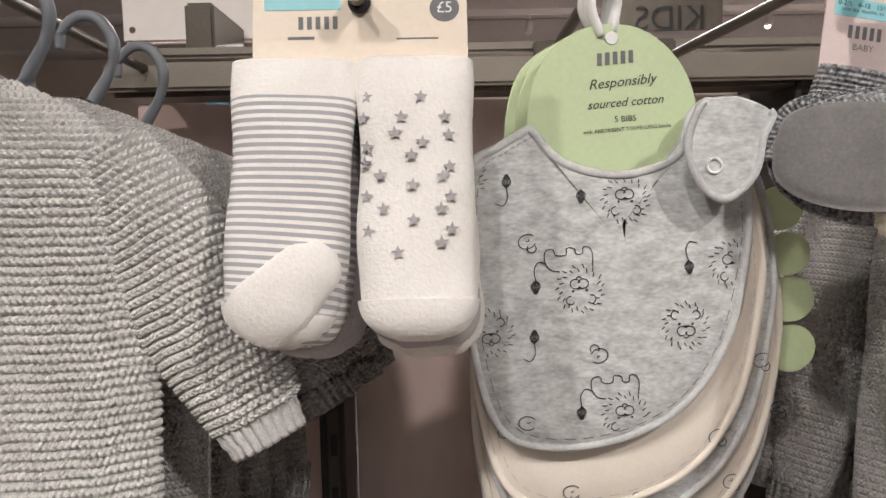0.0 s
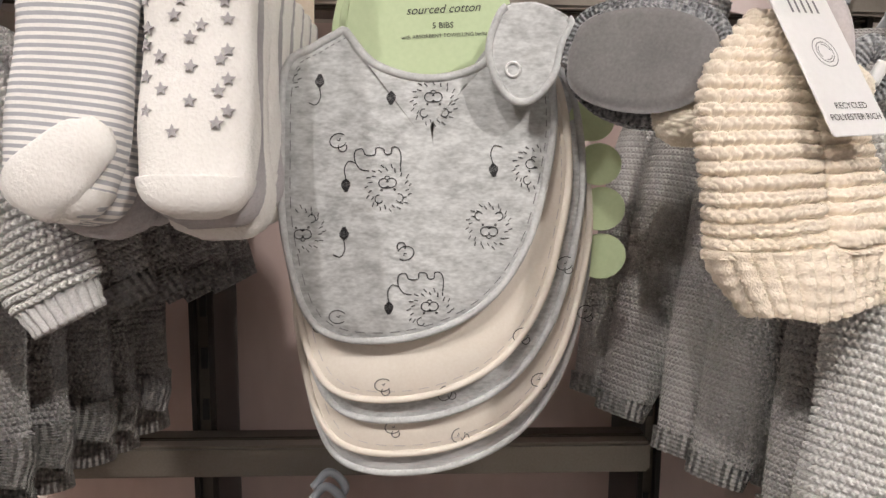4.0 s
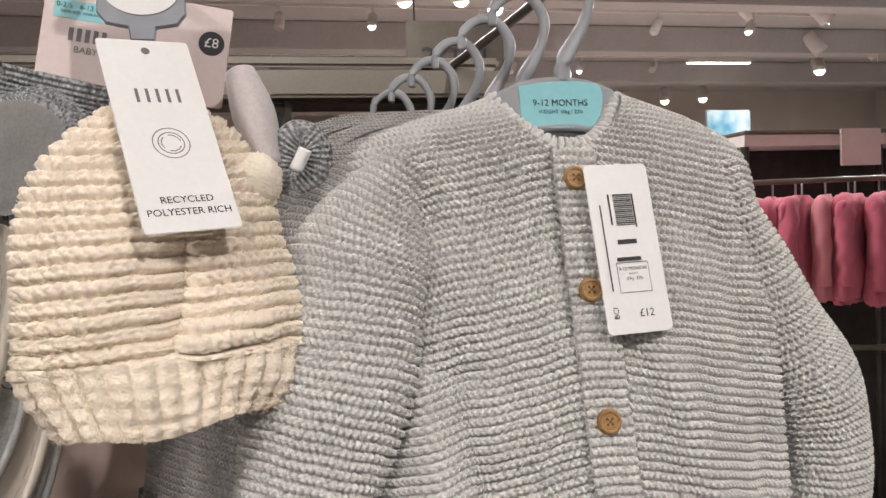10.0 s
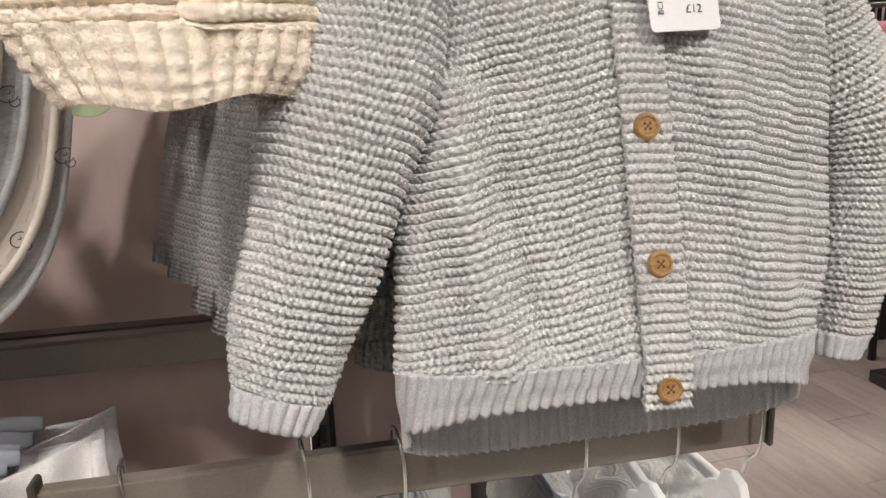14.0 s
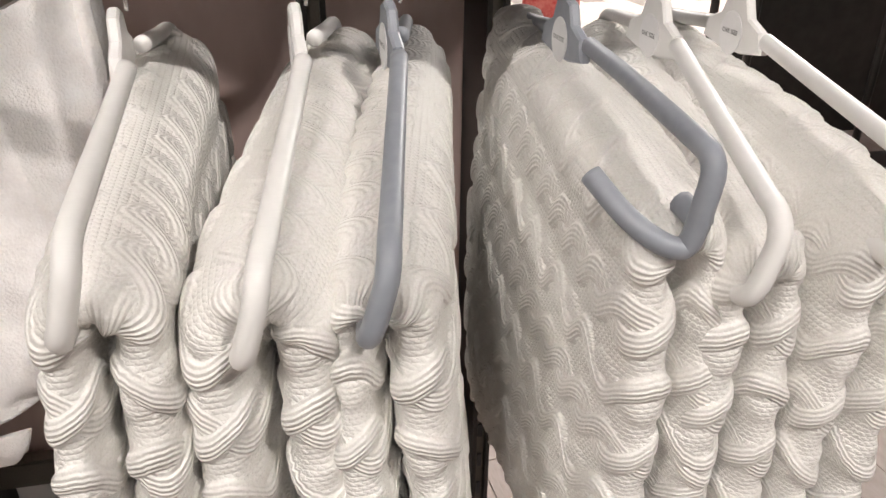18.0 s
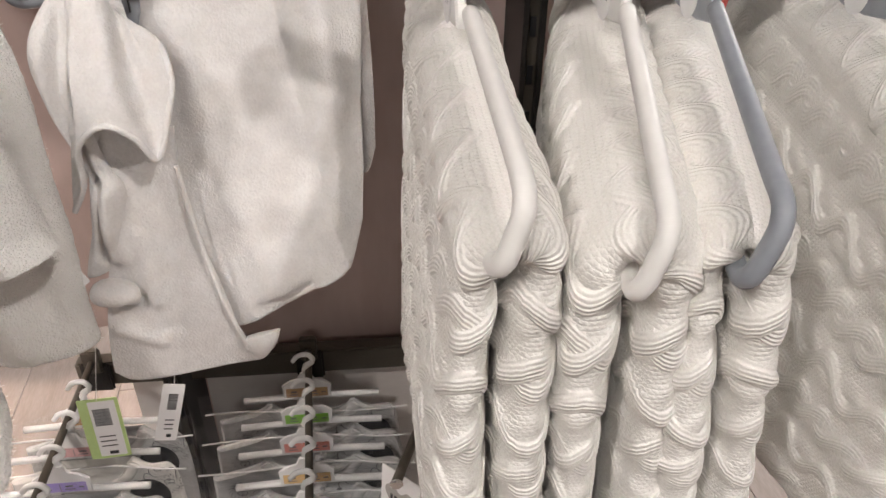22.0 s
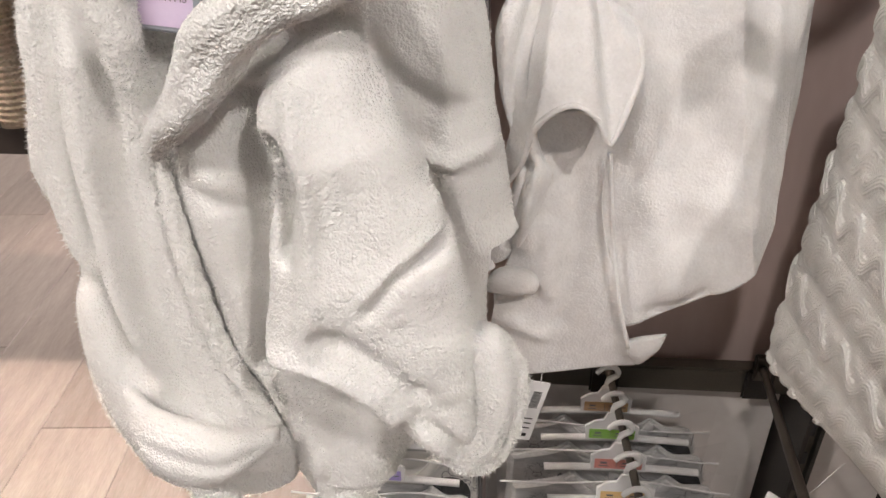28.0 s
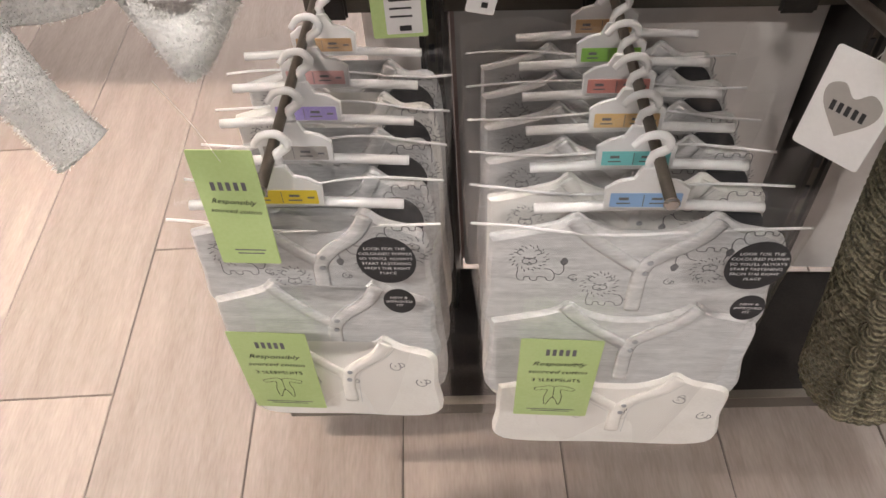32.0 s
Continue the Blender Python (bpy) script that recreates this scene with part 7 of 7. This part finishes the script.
    tube("hook", [(x + 0.005, y, top + 0.042), (x + 0.006, y, top + 0.052), (x + 0.017, y, top + 0.062), (x + 0.011, y, top + 0.073), (x - 0.002, y, top + 0.072), (x - 0.011, y, top + 0.062)], [0.005, 0.0045, 0.0038, 0.0038, 0.0035, 0.003], MILKY_PLASTIC, hm, "white plastic hook", n=36, m=10, flat=0.8)
    # stickers on the bag
    sx = c + w * 0.73
    fr = frame_of((sx, y - 0.047 if front else y - 0.034, 0.574 if front else 0.55), (1, 0.0, 0), (0, -0.02, 1))
    spot = plate("round_sticker", disc_outline(0.0255, 0.0315), 0.0005, fr, INK, t, "dark grey round sticker with white print")
    if front:
        for k, words in enumerate(("LOOK FOR THE", "COLOURED POPPER", "SO YOU'LL ALWAYS", "START FASTENING", "FROM THE RIGHT", "PLACE")):
            lettering("print", words, 0.005, fr, (0, 0.0165 - 0.0066 * k), PALE_INK, spot, 0.0009)
        fr = frame_of((sx + 0.006, y - 0.048, 0.518), (1, 0.0, 0), (0, -0.02, 1))
        spot = plate("round_sticker", disc_outline(0.0145, 0.0185), 0.0005, fr, INK, t, "small black round sticker")
        for k, words in enumerate(("NEW &", "IMPROVED", "FIT")):
            lettering("print", words, 0.005, fr, (0, 0.006 - 0.006 * k), PALE_INK, spot, 0.0009)
        fr = frame_of((c - w * 0.48 + 0.0, y - 0.055, 0.402), (1, 0.0, -0.03), (0.03, -0.02, 1))
        lab = plate("green_label", box_outline(0.077, 0.15, 0.002), 0.0006, fr, LIME_CARD, t, "lime green product label")
        bars("logo", [(-0.012 + 0.0062 * k, 0.053, 0.0036, 0.011) for k in range(5)], fr, GREY_INK, lab, 0.0012)
        lettering("print", "Responsibly", 0.0106, fr, (0.0, 0.032), INK, lab, 0.0012, 0, 0.35)
        lettering("print", "sourced cotton", 0.0092, fr, (0.0, 0.017), INK, lab, 0.0012, 0, 0.35)
        lettering("print", "3 SLEEPSUITS", 0.0085, fr, (0.0, 0.001), INK, lab, 0.0012)
        strokes("drawing", [curve([(-0.02, -0.015), (-0.006, -0.01), (0.0, -0.012), (0.006, -0.01), (0.02, -0.015), (0.018, -0.02), (0.007, -0.018), (0.009, -0.034), (0.007, -0.05), (0.002, -0.036), (-0.002, -0.036), (-0.007, -0.05), (-0.009, -0.034), (-0.007, -0.018), (-0.018, -0.02), (-0.02, -0.015)], 60), [(0.0, -0.012), (0.0, -0.036)]], 0.0006, fr, INK, lab, 0.0012)
        bars("small_print", [(0, -0.06, 0.05, 0.0014), (0, -0.0635, 0.04, 0.0014)], fr, GREY_INK, lab, 0.0012)
    return t


for k, nm in enumerate(("blue", "aqua", "orange", "pink", "green", "tan")):
    sleepsuit_bag(0.155 - 0.0025 * k, 0.545 + 0.05 * k, nm, k == 0)
for k, nm in enumerate(("yellow", "grey", "violet", "rose", "tan")):
    sleepsuit_bag(-0.147, 0.548 + 0.055 * k, nm, k == 0, 0.106, 0.255, 0.015, (0.578, 0.492, 0.412), 0.285)
# green swing tag hanging from the robe, and the heart tag
gt = thing("swing_tag", (-0.16, 0.47, 0.58), "green card swing tag hanging on a thread from the robe", "swing tag")
fr = frame_of((-0.165, 0.495, 0.642), (0.99, 0.0, -0.02), (-0.06, 0.05, 1))
tagp = plate("card", box_outline(0.05, 0.122, 0.002), 0.001, fr, LIME_CARD, gt)
bars("logo", [(-0.012 + 0.006 * k, 0.026, 0.0034, 0.0085) for k in range(5)], fr, GREY_INK, tagp, 0.0013)
lettering("print", "Responsibly", 0.0072, fr, (0.0, 0.01), INK, tagp, 0.0014, -4, 0.35)
lettering("print", "sourced cotton", 0.0064, fr, (0.0, 0.0), INK, tagp, 0.0014, -4, 0.35)
bars("small_print", [(0.002, -0.044, 0.026, 0.0014), (0.002, -0.048, 0.022, 0.0014)], fr, GREY_INK, tagp, 0.0013)
tube("thread", [tuple(lay(fr, [(0.0, 0.05, 0.001)])[0]), (-0.165, 0.48, 0.74), (-0.163, 0.45, 0.80)], 0.0002, WHITE_PLASTIC, gt, n=10, m=5)
ht = thing("swing_tag", (0.27, 0.5, 0.68), "white card swing tag with a grey heart", "swing tag")
fr = frame_of((0.266, 0.498, 0.735), (0.7, -0.62, -0.06), (0.02, 0.0, 1))
tagp = plate("card", box_outline(0.048, 0.082, 0.003), 0.001, fr, WHITE_CARD, ht)
plate("heart", curve([(0.0, -0.022), (-0.016, -0.002), (-0.018, 0.012), (-0.009, 0.018), (0.0, 0.01), (0.009, 0.018), (0.018, 0.012), (0.016, -0.002), (0.0, -0.022)], 40)[:-1], 0.0003, fr, STICKERS["grey"], tagp, "printed grey heart", lift=0.001)
bars("logo", [(-0.01 + 0.005 * k, 0.0, 0.003, 0.008) for k in range(5)], fr, INK, tagp, 0.0016)
tube("thread", [tuple(lay(fr, [(0.0, 0.042, 0.001)])[0]), (0.285, 0.5, 0.80), (0.30, 0.5, 0.83)], 0.0004, WHITE_PLASTIC, ht, n=10, m=5)

# ---- far shop: header sign, racks, wall graphics, ceiling gear ----
PINKS = [surface("pink_jersey_" + str(k), tuple(0.9 * v for v in c), c, 12, 300, 0.95, 0.2, fuzz=0.2, spec=0.1) for k, c in enumerate(((0.60, 0.15, 0.22), (0.54, 0.17, 0.22), (0.64, 0.24, 0.29), (0.50, 0.05, 0.09)))]
TEALS = [surface("teal_jersey_" + str(k), tuple(0.9 * v for v in c), c, 12, 300, 0.95, 0.2, fuzz=0.2, spec=0.1) for k, c in enumerate(((0.05, 0.36, 0.40), (0.03, 0.20, 0.09), (0.02, 0.03, 0.06), (0.45, 0.03, 0.03)))]
LIT = glow("lit_lens", (1.0, 0.93, 0.84), 9.0)
STRIP = glow("lit_strip", (1.0, 0.97, 0.94), 5.0)
POSTER = surface("blue_poster", (0.05, 0.19, 0.28), (0.36, 0.43, 0.46), 2.2, 9, 0.4, 0.0, contrast=(0.4, 0.6))
FIXTURE = surface("white_lamp_body", (0.60, 0.57, 0.55), (0.66, 0.63, 0.61), 8, 60, 0.5, 0.02)

sg = thing("header_sign", (1.4, 4.21, 2.45), "dark hanging sign with the word KIDS seen from behind", "sign")
lettering("letters", "KIDS", 0.185, frame_of((1.39, 4.2, 2.53), (-1, 0, 0), (0, 0, 1)), (0.0, -0.03), BLACK_PLASTIC, sg, 0.004)
block("panel", 1.12, 1.68, 4.212, 4.222, 2.44, 2.72, BRONZE, sg)
for px in (1.17, 1.63):
    tube("rod", [(px, 4.217, 2.71), (px, 4.217, 3.62)], 0.005, DARK_METAL, sg, n=4, m=8)
nb = thing("header_board", (-0.17, 1.0, 0.0), "white header board standing behind the top rail", "board")
block("board", -0.295, -0.035, 0.995, 1.01, 1.825, 2.0, PANEL_WHITE, nb)
block("bracket", -0.18, -0.15, 0.862, 0.994, 1.776, 1.84, BRONZE, nb)
for px in (-0.283, -0.047):
    plate("fixing", disc_outline(0.004, 0.004, n=12), 0.002, frame_of((px, 0.995, 1.84), (1, 0, 0), (0, 0, 1)), CHROME, nb)


def garment(x, y, z, w, h, mat, parent, name="garment", turn=0.0):
    """A small jacket seen nearly edge on: sloping shoulders, gathered hem, and a sleeve on the aisle side."""
    c, s = math.cos(turn), math.sin(turn)
    seed = int(abs(x * 91 + z * 37)) % 90
    g = loft([(x, y, z), (x, y, z - 0.025), (x, y, z - 0.07), (x, y, z - h * 0.55), (x, y, z - h * 0.92), (x, y, z - h)], [w * 0.3, w * 0.7, w, w * 0.95, w * 1.05, w * 0.98], [0.016, 0.026, 0.034, 0.036, 0.042, 0.034], (c, s, 0), 40, 56, 2.2)
    o_ = sheet(name, g, mat, parent, relief=lambda u, v: 0.006 * np.sin(2 * np.pi * u / 0.06 + 3 * x + 4 * v) * np.minimum(1, v / 0.1) + ripple(seed, 0.012, 0.16)(u, v), wrap=True, close=True)
    e = -0.9 * w
    arm = [(x + e * c * q, y + e * s * q + dy, z - dz) for q, dy, dz in ((0.5, 0.0, 0.02), (0.8, -0.01, 0.06), (0.98, -0.02, 0.17), (1.0, -0.025, 0.29), (0.96, -0.025, h * 0.85))]
    sheet("sleeve", loft(arm, [0.02, 0.04, 0.038, 0.034, 0.026], [0.02, 0.036, 0.034, 0.03, 0.024], (c, s, 0), 30, 30), mat, o_, relief=ripple(seed + 3, 0.009, 0.07), wrap=True, close=True)
    return o_


def clothes_rack(x, y, yaw, mats, drop, label, count=13, bare=-1.0):
    t = thing("clothes_rack", (x, y, 0), label, "clothes rack", "clothes racks")
    dx, dy = math.cos(yaw), math.sin(yaw)
    for q in (-0.62, 0.62):
        tube("post", [(x + q * dx, y + q * dy, 0.0), (x + q * dx, y + q * dy, 1.9)], 0.018, DARK_METAL, t, n=4, m=8)
    for zz in (1.72, 1.02):
        tube("rail", [(x - 0.62 * dx, y - 0.62 * dy, zz), (x + 0.62 * dx, y + 0.62 * dy, zz)], 0.012, BRONZE, t, n=4, m=8)
    for tier, (zz, ms) in enumerate(((1.66, mats), (0.95, drop))):
        for k in range(count):
            q = -0.55 + 1.1 * k / (count - 1)
            if tier and q < bare:
                continue
            gx, gy = x + q * dx + 0.03 * math.sin(k * 2.1), y + q * dy
            o_ = garment(gx, gy, zz, 0.17 + 0.02 * math.sin(k * 1.7), 0.44 + 0.04 * math.sin(k * 3.1), ms[(k * k // 2) % len(ms)], t, "garment", yaw + 0.95 + 0.12 * math.sin(k * 2.3))
            tube("hanger_hook", [(gx, gy, zz), (gx, gy, zz + 0.05)], 0.004, PALE_PLASTIC, o_, n=4, m=6)
    block("base_shelf", x + 0.3 - 0.3 * (bare < 0), x + 0.6, y - 0.25, y + 0.25, 0.0, 0.06, DARK_METAL, t)
    return t


clothes_rack(2.75, 2.75, -0.35, PINKS, TEALS, "clothes rack of pink jackets above teal and dark ones", 17, 0.3)
clothes_rack(4.1, 3.4, -0.35, PINKS[::-1], TEALS[::-1], "clothes rack of pink and red jackets in the shop")
hs = thing("header_shelf", (2.75, 3.3, 0), "dark header shelf standing over the clothes racks", "shelf")
block("shelf_top", 2.53, 4.9, 3.215, 3.5, 1.9, 1.955, PANEL_WHITE, hs, "pale boxed top")
block("top_edge", 2.52, 4.91, 3.2, 3.505, 1.957, 1.972, BRONZE_LIGHT, hs, "bronze edging")
block("shelf_back", 2.55, 4.9, 3.45, 3.5, 0.0, 1.898, DARK_METAL, hs)
block("ticket", 3.02, 3.24, 3.185, 3.198, 1.8, 1.975, PANEL_WHITE, hs, "white ticket board")
for px in (2.54, 3.26, 4.88):
    tube("post", [(px, 3.23, 0.0), (px, 3.23, 1.899)], 0.02, DARK_METAL, hs, n=4, m=10)
for k, (x, z0, w) in enumerate(((3.52, 1.93, 0.36), (6.0, 2.3, 0.7), (-1.4, 2.05, 0.9))):
    pp = thing("wall_poster", (x, 5.2, 1.4), "blue and white picture panel on a post in the shop", "poster", "posters")
    block("picture", x, x + w, 5.18, 5.2, z0, z0 + 0.42, POSTER, pp)
    block("post", x + w / 2 - 0.03, x + w / 2 + 0.03, 5.205, 5.24, 0.0, z0 + 0.4, DARK_METAL, pp)
# red patterned box and dark fixture beside the bay
rb = thing("hanging_card", (0.85, 1.26, 0.0), "red patterned card on a slim dark stand beside the bay", "card stand")
block("card", 0.795, 0.895, 1.25, 1.258, 0.93, 1.2, surface("red_pattern", (0.62, 0.05, 0.05), (0.80, 0.30, 0.25), 60, 200, 0.6, 0.0), rb)
tube("stand", [(0.845, 1.265, 0.0), (0.845, 1.265, 1.19)], 0.005, DARK_METAL, rb, n=4, m=8)
ws = thing("shelf_unit", (-1.0, 1.5, 0), "dark shelf unit with woven beige baby throws", "shelf unit")
block("shelf", -1.9, -0.74, 1.3, 1.7, 0.72, 0.78, DARK_METAL, ws)
block("post", -1.9, -1.86, 1.3, 1.34, 0.0, 0.719, DARK_METAL, ws)
block("post", -1.9, -1.86, 1.66, 1.7, 0.0, 0.719, DARK_METAL, ws)
WOVEN = knit("beige_woven", (0.30, 0.24, 0.18), (0.52, 0.43, 0.34), 0.012, 0.012, 1.0, depth=0.004)
for k in range(5):
    th = thing("folded_throw", (-1.18 + 0.085 * k, 1.42, 0.78), "beige woven throw hanging on the shelf unit", "throw", "woven throws")
    g = loft([(-1.18 + 0.085 * k, 1.40, 1.3), (-1.18 + 0.085 * k, 1.4, 1.2), (-1.18 + 0.085 * k, 1.39, 1.0), (-1.18 + 0.085 * k, 1.38, 0.782)], [0.03, 0.04, 0.042, 0.042], [0.08, 0.1, 0.1, 0.1], (1, 0, 0), 60, 40, 2.6)
    sheet("cloth", g, WOVEN, th, relief=ripple(k + 3, 0.012, 0.1), wrap=True, close=True)
# knitted grey-brown garment on the sloping arm at the foot of the bay
fk = thing("knitted_wrap", (0.36, 0.6, 0.3), "olive brown chunky knitted baby wrap hanging low in the bay", "knitwear")
OLIVE = knit("olive_knit", (0.14, 0.12, 0.07), (0.36, 0.32, 0.22), 0.008, 0.007, 1.0, depth=0.003)
g = loft([(0.385, 0.57, 0.66), (0.405, 0.58, 0.6), (0.425, 0.58, 0.5), (0.45, 0.585, 0.36), (0.46, 0.585, 0.26)], [0.02, 0.036, 0.05, 0.056, 0.056], [0.03, 0.05, 0.055, 0.06, 0.06], (1, 0, 0), 160, 180)
sheet("cloth", g, OLIVE, fk, relief=garter(0.012, 0.01, 0.004), wrap=True, close=True)
for k in range(4):
    px = 0.375 + 0.026 * k
    tube("plait", [(px + (z - 0.62) * -0.14, 0.545 - 0.02 * math.sin(2.6 * (0.66 - z) / 0.4) + 0.004 * math.sin(z * 150 + k), z) for z in np.linspace(0.63, 0.28, 40)], [0.011 + 0.003 * math.sin(q * 1.5) for q in range(40)], OLIVE, fk, "thick knitted plait", n=120, m=14)


# ceiling gear
def track_spot(x, y, z, aim, lit=True, big=1.0):
    t = thing("track_spot", (x, y, z), "white cylindrical ceiling track spotlight", "spotlight", "track spotlights")
    d = (Vector(aim) - Vector((x, y, z))).normalized()
    p0, p1 = Vector((x, y, z - 0.08)), Vector((x, y, z - 0.08)) + d * 0.14 * big
    tube("stem", [(x, y, z), (x, y, z - 0.08)], 0.008, FIXTURE, t, n=4, m=8)
    body = tube("body", [p0, p1], 0.045 * big, FIXTURE, t, n=6, m=18)
    up = (0, 0, 1) if abs(d.z) < 0.95 else (0, 1, 0)
    f_ = frame_of(p1 + d * 0.001, d.cross(Vector(up)), up)
    if np.dot(f_[:, 2], np.array(d)) < 0:
        f_ = frame_of(p1 + d * 0.001, -d.cross(Vector(up)), up)
    plate("lens", disc_outline(0.036 * big, n=18), 0.003, f_, LIT if lit else FIXTURE, body, "glowing lens" if lit else "")


rg = random.Random(12)
for row, y in enumerate((1.9, 3.4, 5.2, 7.0, 9.0)):
    tr = thing("light_track", (1.5, y, 3.6), "white lighting track under the shop ceiling", "light track", "lighting tracks")
    block("track", -3.0, 6.0, y - 0.015, y + 0.015, 3.56, 3.6, FIXTURE, tr)
    for k in range(8):
        x = -1.6 + 0.95 * k + 0.2 * rg.random()
        track_spot(x, y, 3.56, (x * 0.6, y - 2.6 + 2.0 * rg.random(), 1.0), (k + row) % 2 == 0)
for x, y in ((-0.5, -1.92), (1.55, -1.92), (-1.5, 0.1)):
    track_spot(x, y + 0.08, 3.6, (x * 0.5, 0.6, 1.2), False)
for x, y, lit in ((1.5, 6.2, True), (1.95, 6.15, True), (2.3, 6.4, True), (4.5, 6.3, False), (5.35, 6.4, False), (6.3, 7.7, False), (7.2, 7.9, False), (7.4, 8.95, True), (6.5, 11.4, True), (7.05, 11.2, True)):
    track_spot(x, y, 3.62, (x - 1.0, y - 2.0, 1.4) if lit else (x + 0.6, y - 0.5, 2.6), lit, 1.8)
for x, y in ((3.55, 6.3), (6.3, 9.85), (1.7, 2.6), (3.3, 4.2), (0.2, 3.0), (4.9, 3.0), (-2.0, 3.6), (4.0, 6.6), (7.0, 6.4), (6.0, 9.0), (2.2, 8.2)):
    sl_ = thing("strip_fitting", (x, y, 3.5), "slim white fluorescent strip light on the ceiling", "strip light", "ceiling strip lights")
    block("housing", x - 0.45, x + 0.45, y - 0.05, y + 0.05, 3.5, 3.618, FIXTURE, sl_)
    block("diffuser", x - 0.44, x + 0.44, y - 0.035, y + 0.035, 3.488, 3.499, STRIP, sl_, "glowing diffuser")
for k, y in enumerate((1.5, 2.5, 3.9, 4.8, 6.0, 7.8, 9.6)):
    bmn = thing("ceiling_beam", (0.5, y, 3.3), "grey-brown boxed ceiling beam", "beam", "ceiling beams")
    block("casing", -6, 11, y - 0.12, y + 0.12, 3.34, 3.615, CEILING, bmn, bevel=0.01)
for x, y in ((-0.4, 2.1), (1.6, 3.2), (3.6, 2.1)):
    vt = thing("ceiling_vent", (x, y, 3.58), "long dark slatted ceiling vent", "air vent", "ceiling vents")
    block("frame", x - 0.5, x + 0.5, y - 0.14, y + 0.14, 3.585, 3.615, FIXTURE, vt)
    for q in range(8):
        block("slat", x - 0.47, x + 0.47, y - 0.115 + 0.03 * q, y - 0.1 + 0.03 * q, 3.572, 3.584, DARK_METAL, vt, bevel=0)

# ---- floor planks ----
turn = Matrix.Rotation(radians(4.7), 4, "Z")
W, L = 0.2375, 1.21
base = None
me = None
near, rest_v, rest_f = 0, [], []
for i in range(-22, 26):
    for j in range(-5, 7):
        off = ((i * 0.37) % 1.0) * L
        cx, cy = i * W + W / 2 - 0.052, j * L + off + 0.12
        if i == -3:
            cy = j * L + 0.735 + 0.6
        p = turn @ Vector((cx, cy, 0))
        if not (-5.8 < p.x < 6.8 and -4.3 < p.y < 7.7):
            continue
        if me is None:
            bm = bmesh.new()
            bmesh.ops.create_cube(bm, size=1)
            for v in bm.verts:
                v.co = Vector((v.co.x * (W - 0.0022), v.co.y * (L - 0.0022), v.co.z * 0.0039 - 0.00195))
            bmesh.ops.bevel(bm, geom=[e for e in bm.edges if all(v.co.z > -0.001 for v in e.verts)], offset=0.0012, segments=1, affect="EDGES")
            me = bpy.data.meshes.new("plank")
            bm.to_mesh(me)
            bm.free()
            me.materials.append(FLOOR)
        if abs(p.x - 0.4) < 3.2 and -1.5 < p.y < 5.0 and near < 300:
            near += 1
            ob = new("plank", me)
            ob.matrix_world = Matrix.Translation(p) @ turn
            ob.parent = floor
        else:
            k = len(rest_v)
            hw, hl = (W - 0.0022) / 2, (L - 0.0022) / 2
            for sx, sy in ((-1, -1), (1, -1), (1, 1), (-1, 1)):
                q = turn @ Vector((cx + sx * hw, cy + sy * hl, 0))
                rest_v.append((q.x, q.y, -0.0002))
            rest_f.append([k, k + 1, k + 2, k + 3])
mesh_object("plank_field", rest_v, rest_f, FLOOR, floor, smooth=False, kind="stuff")
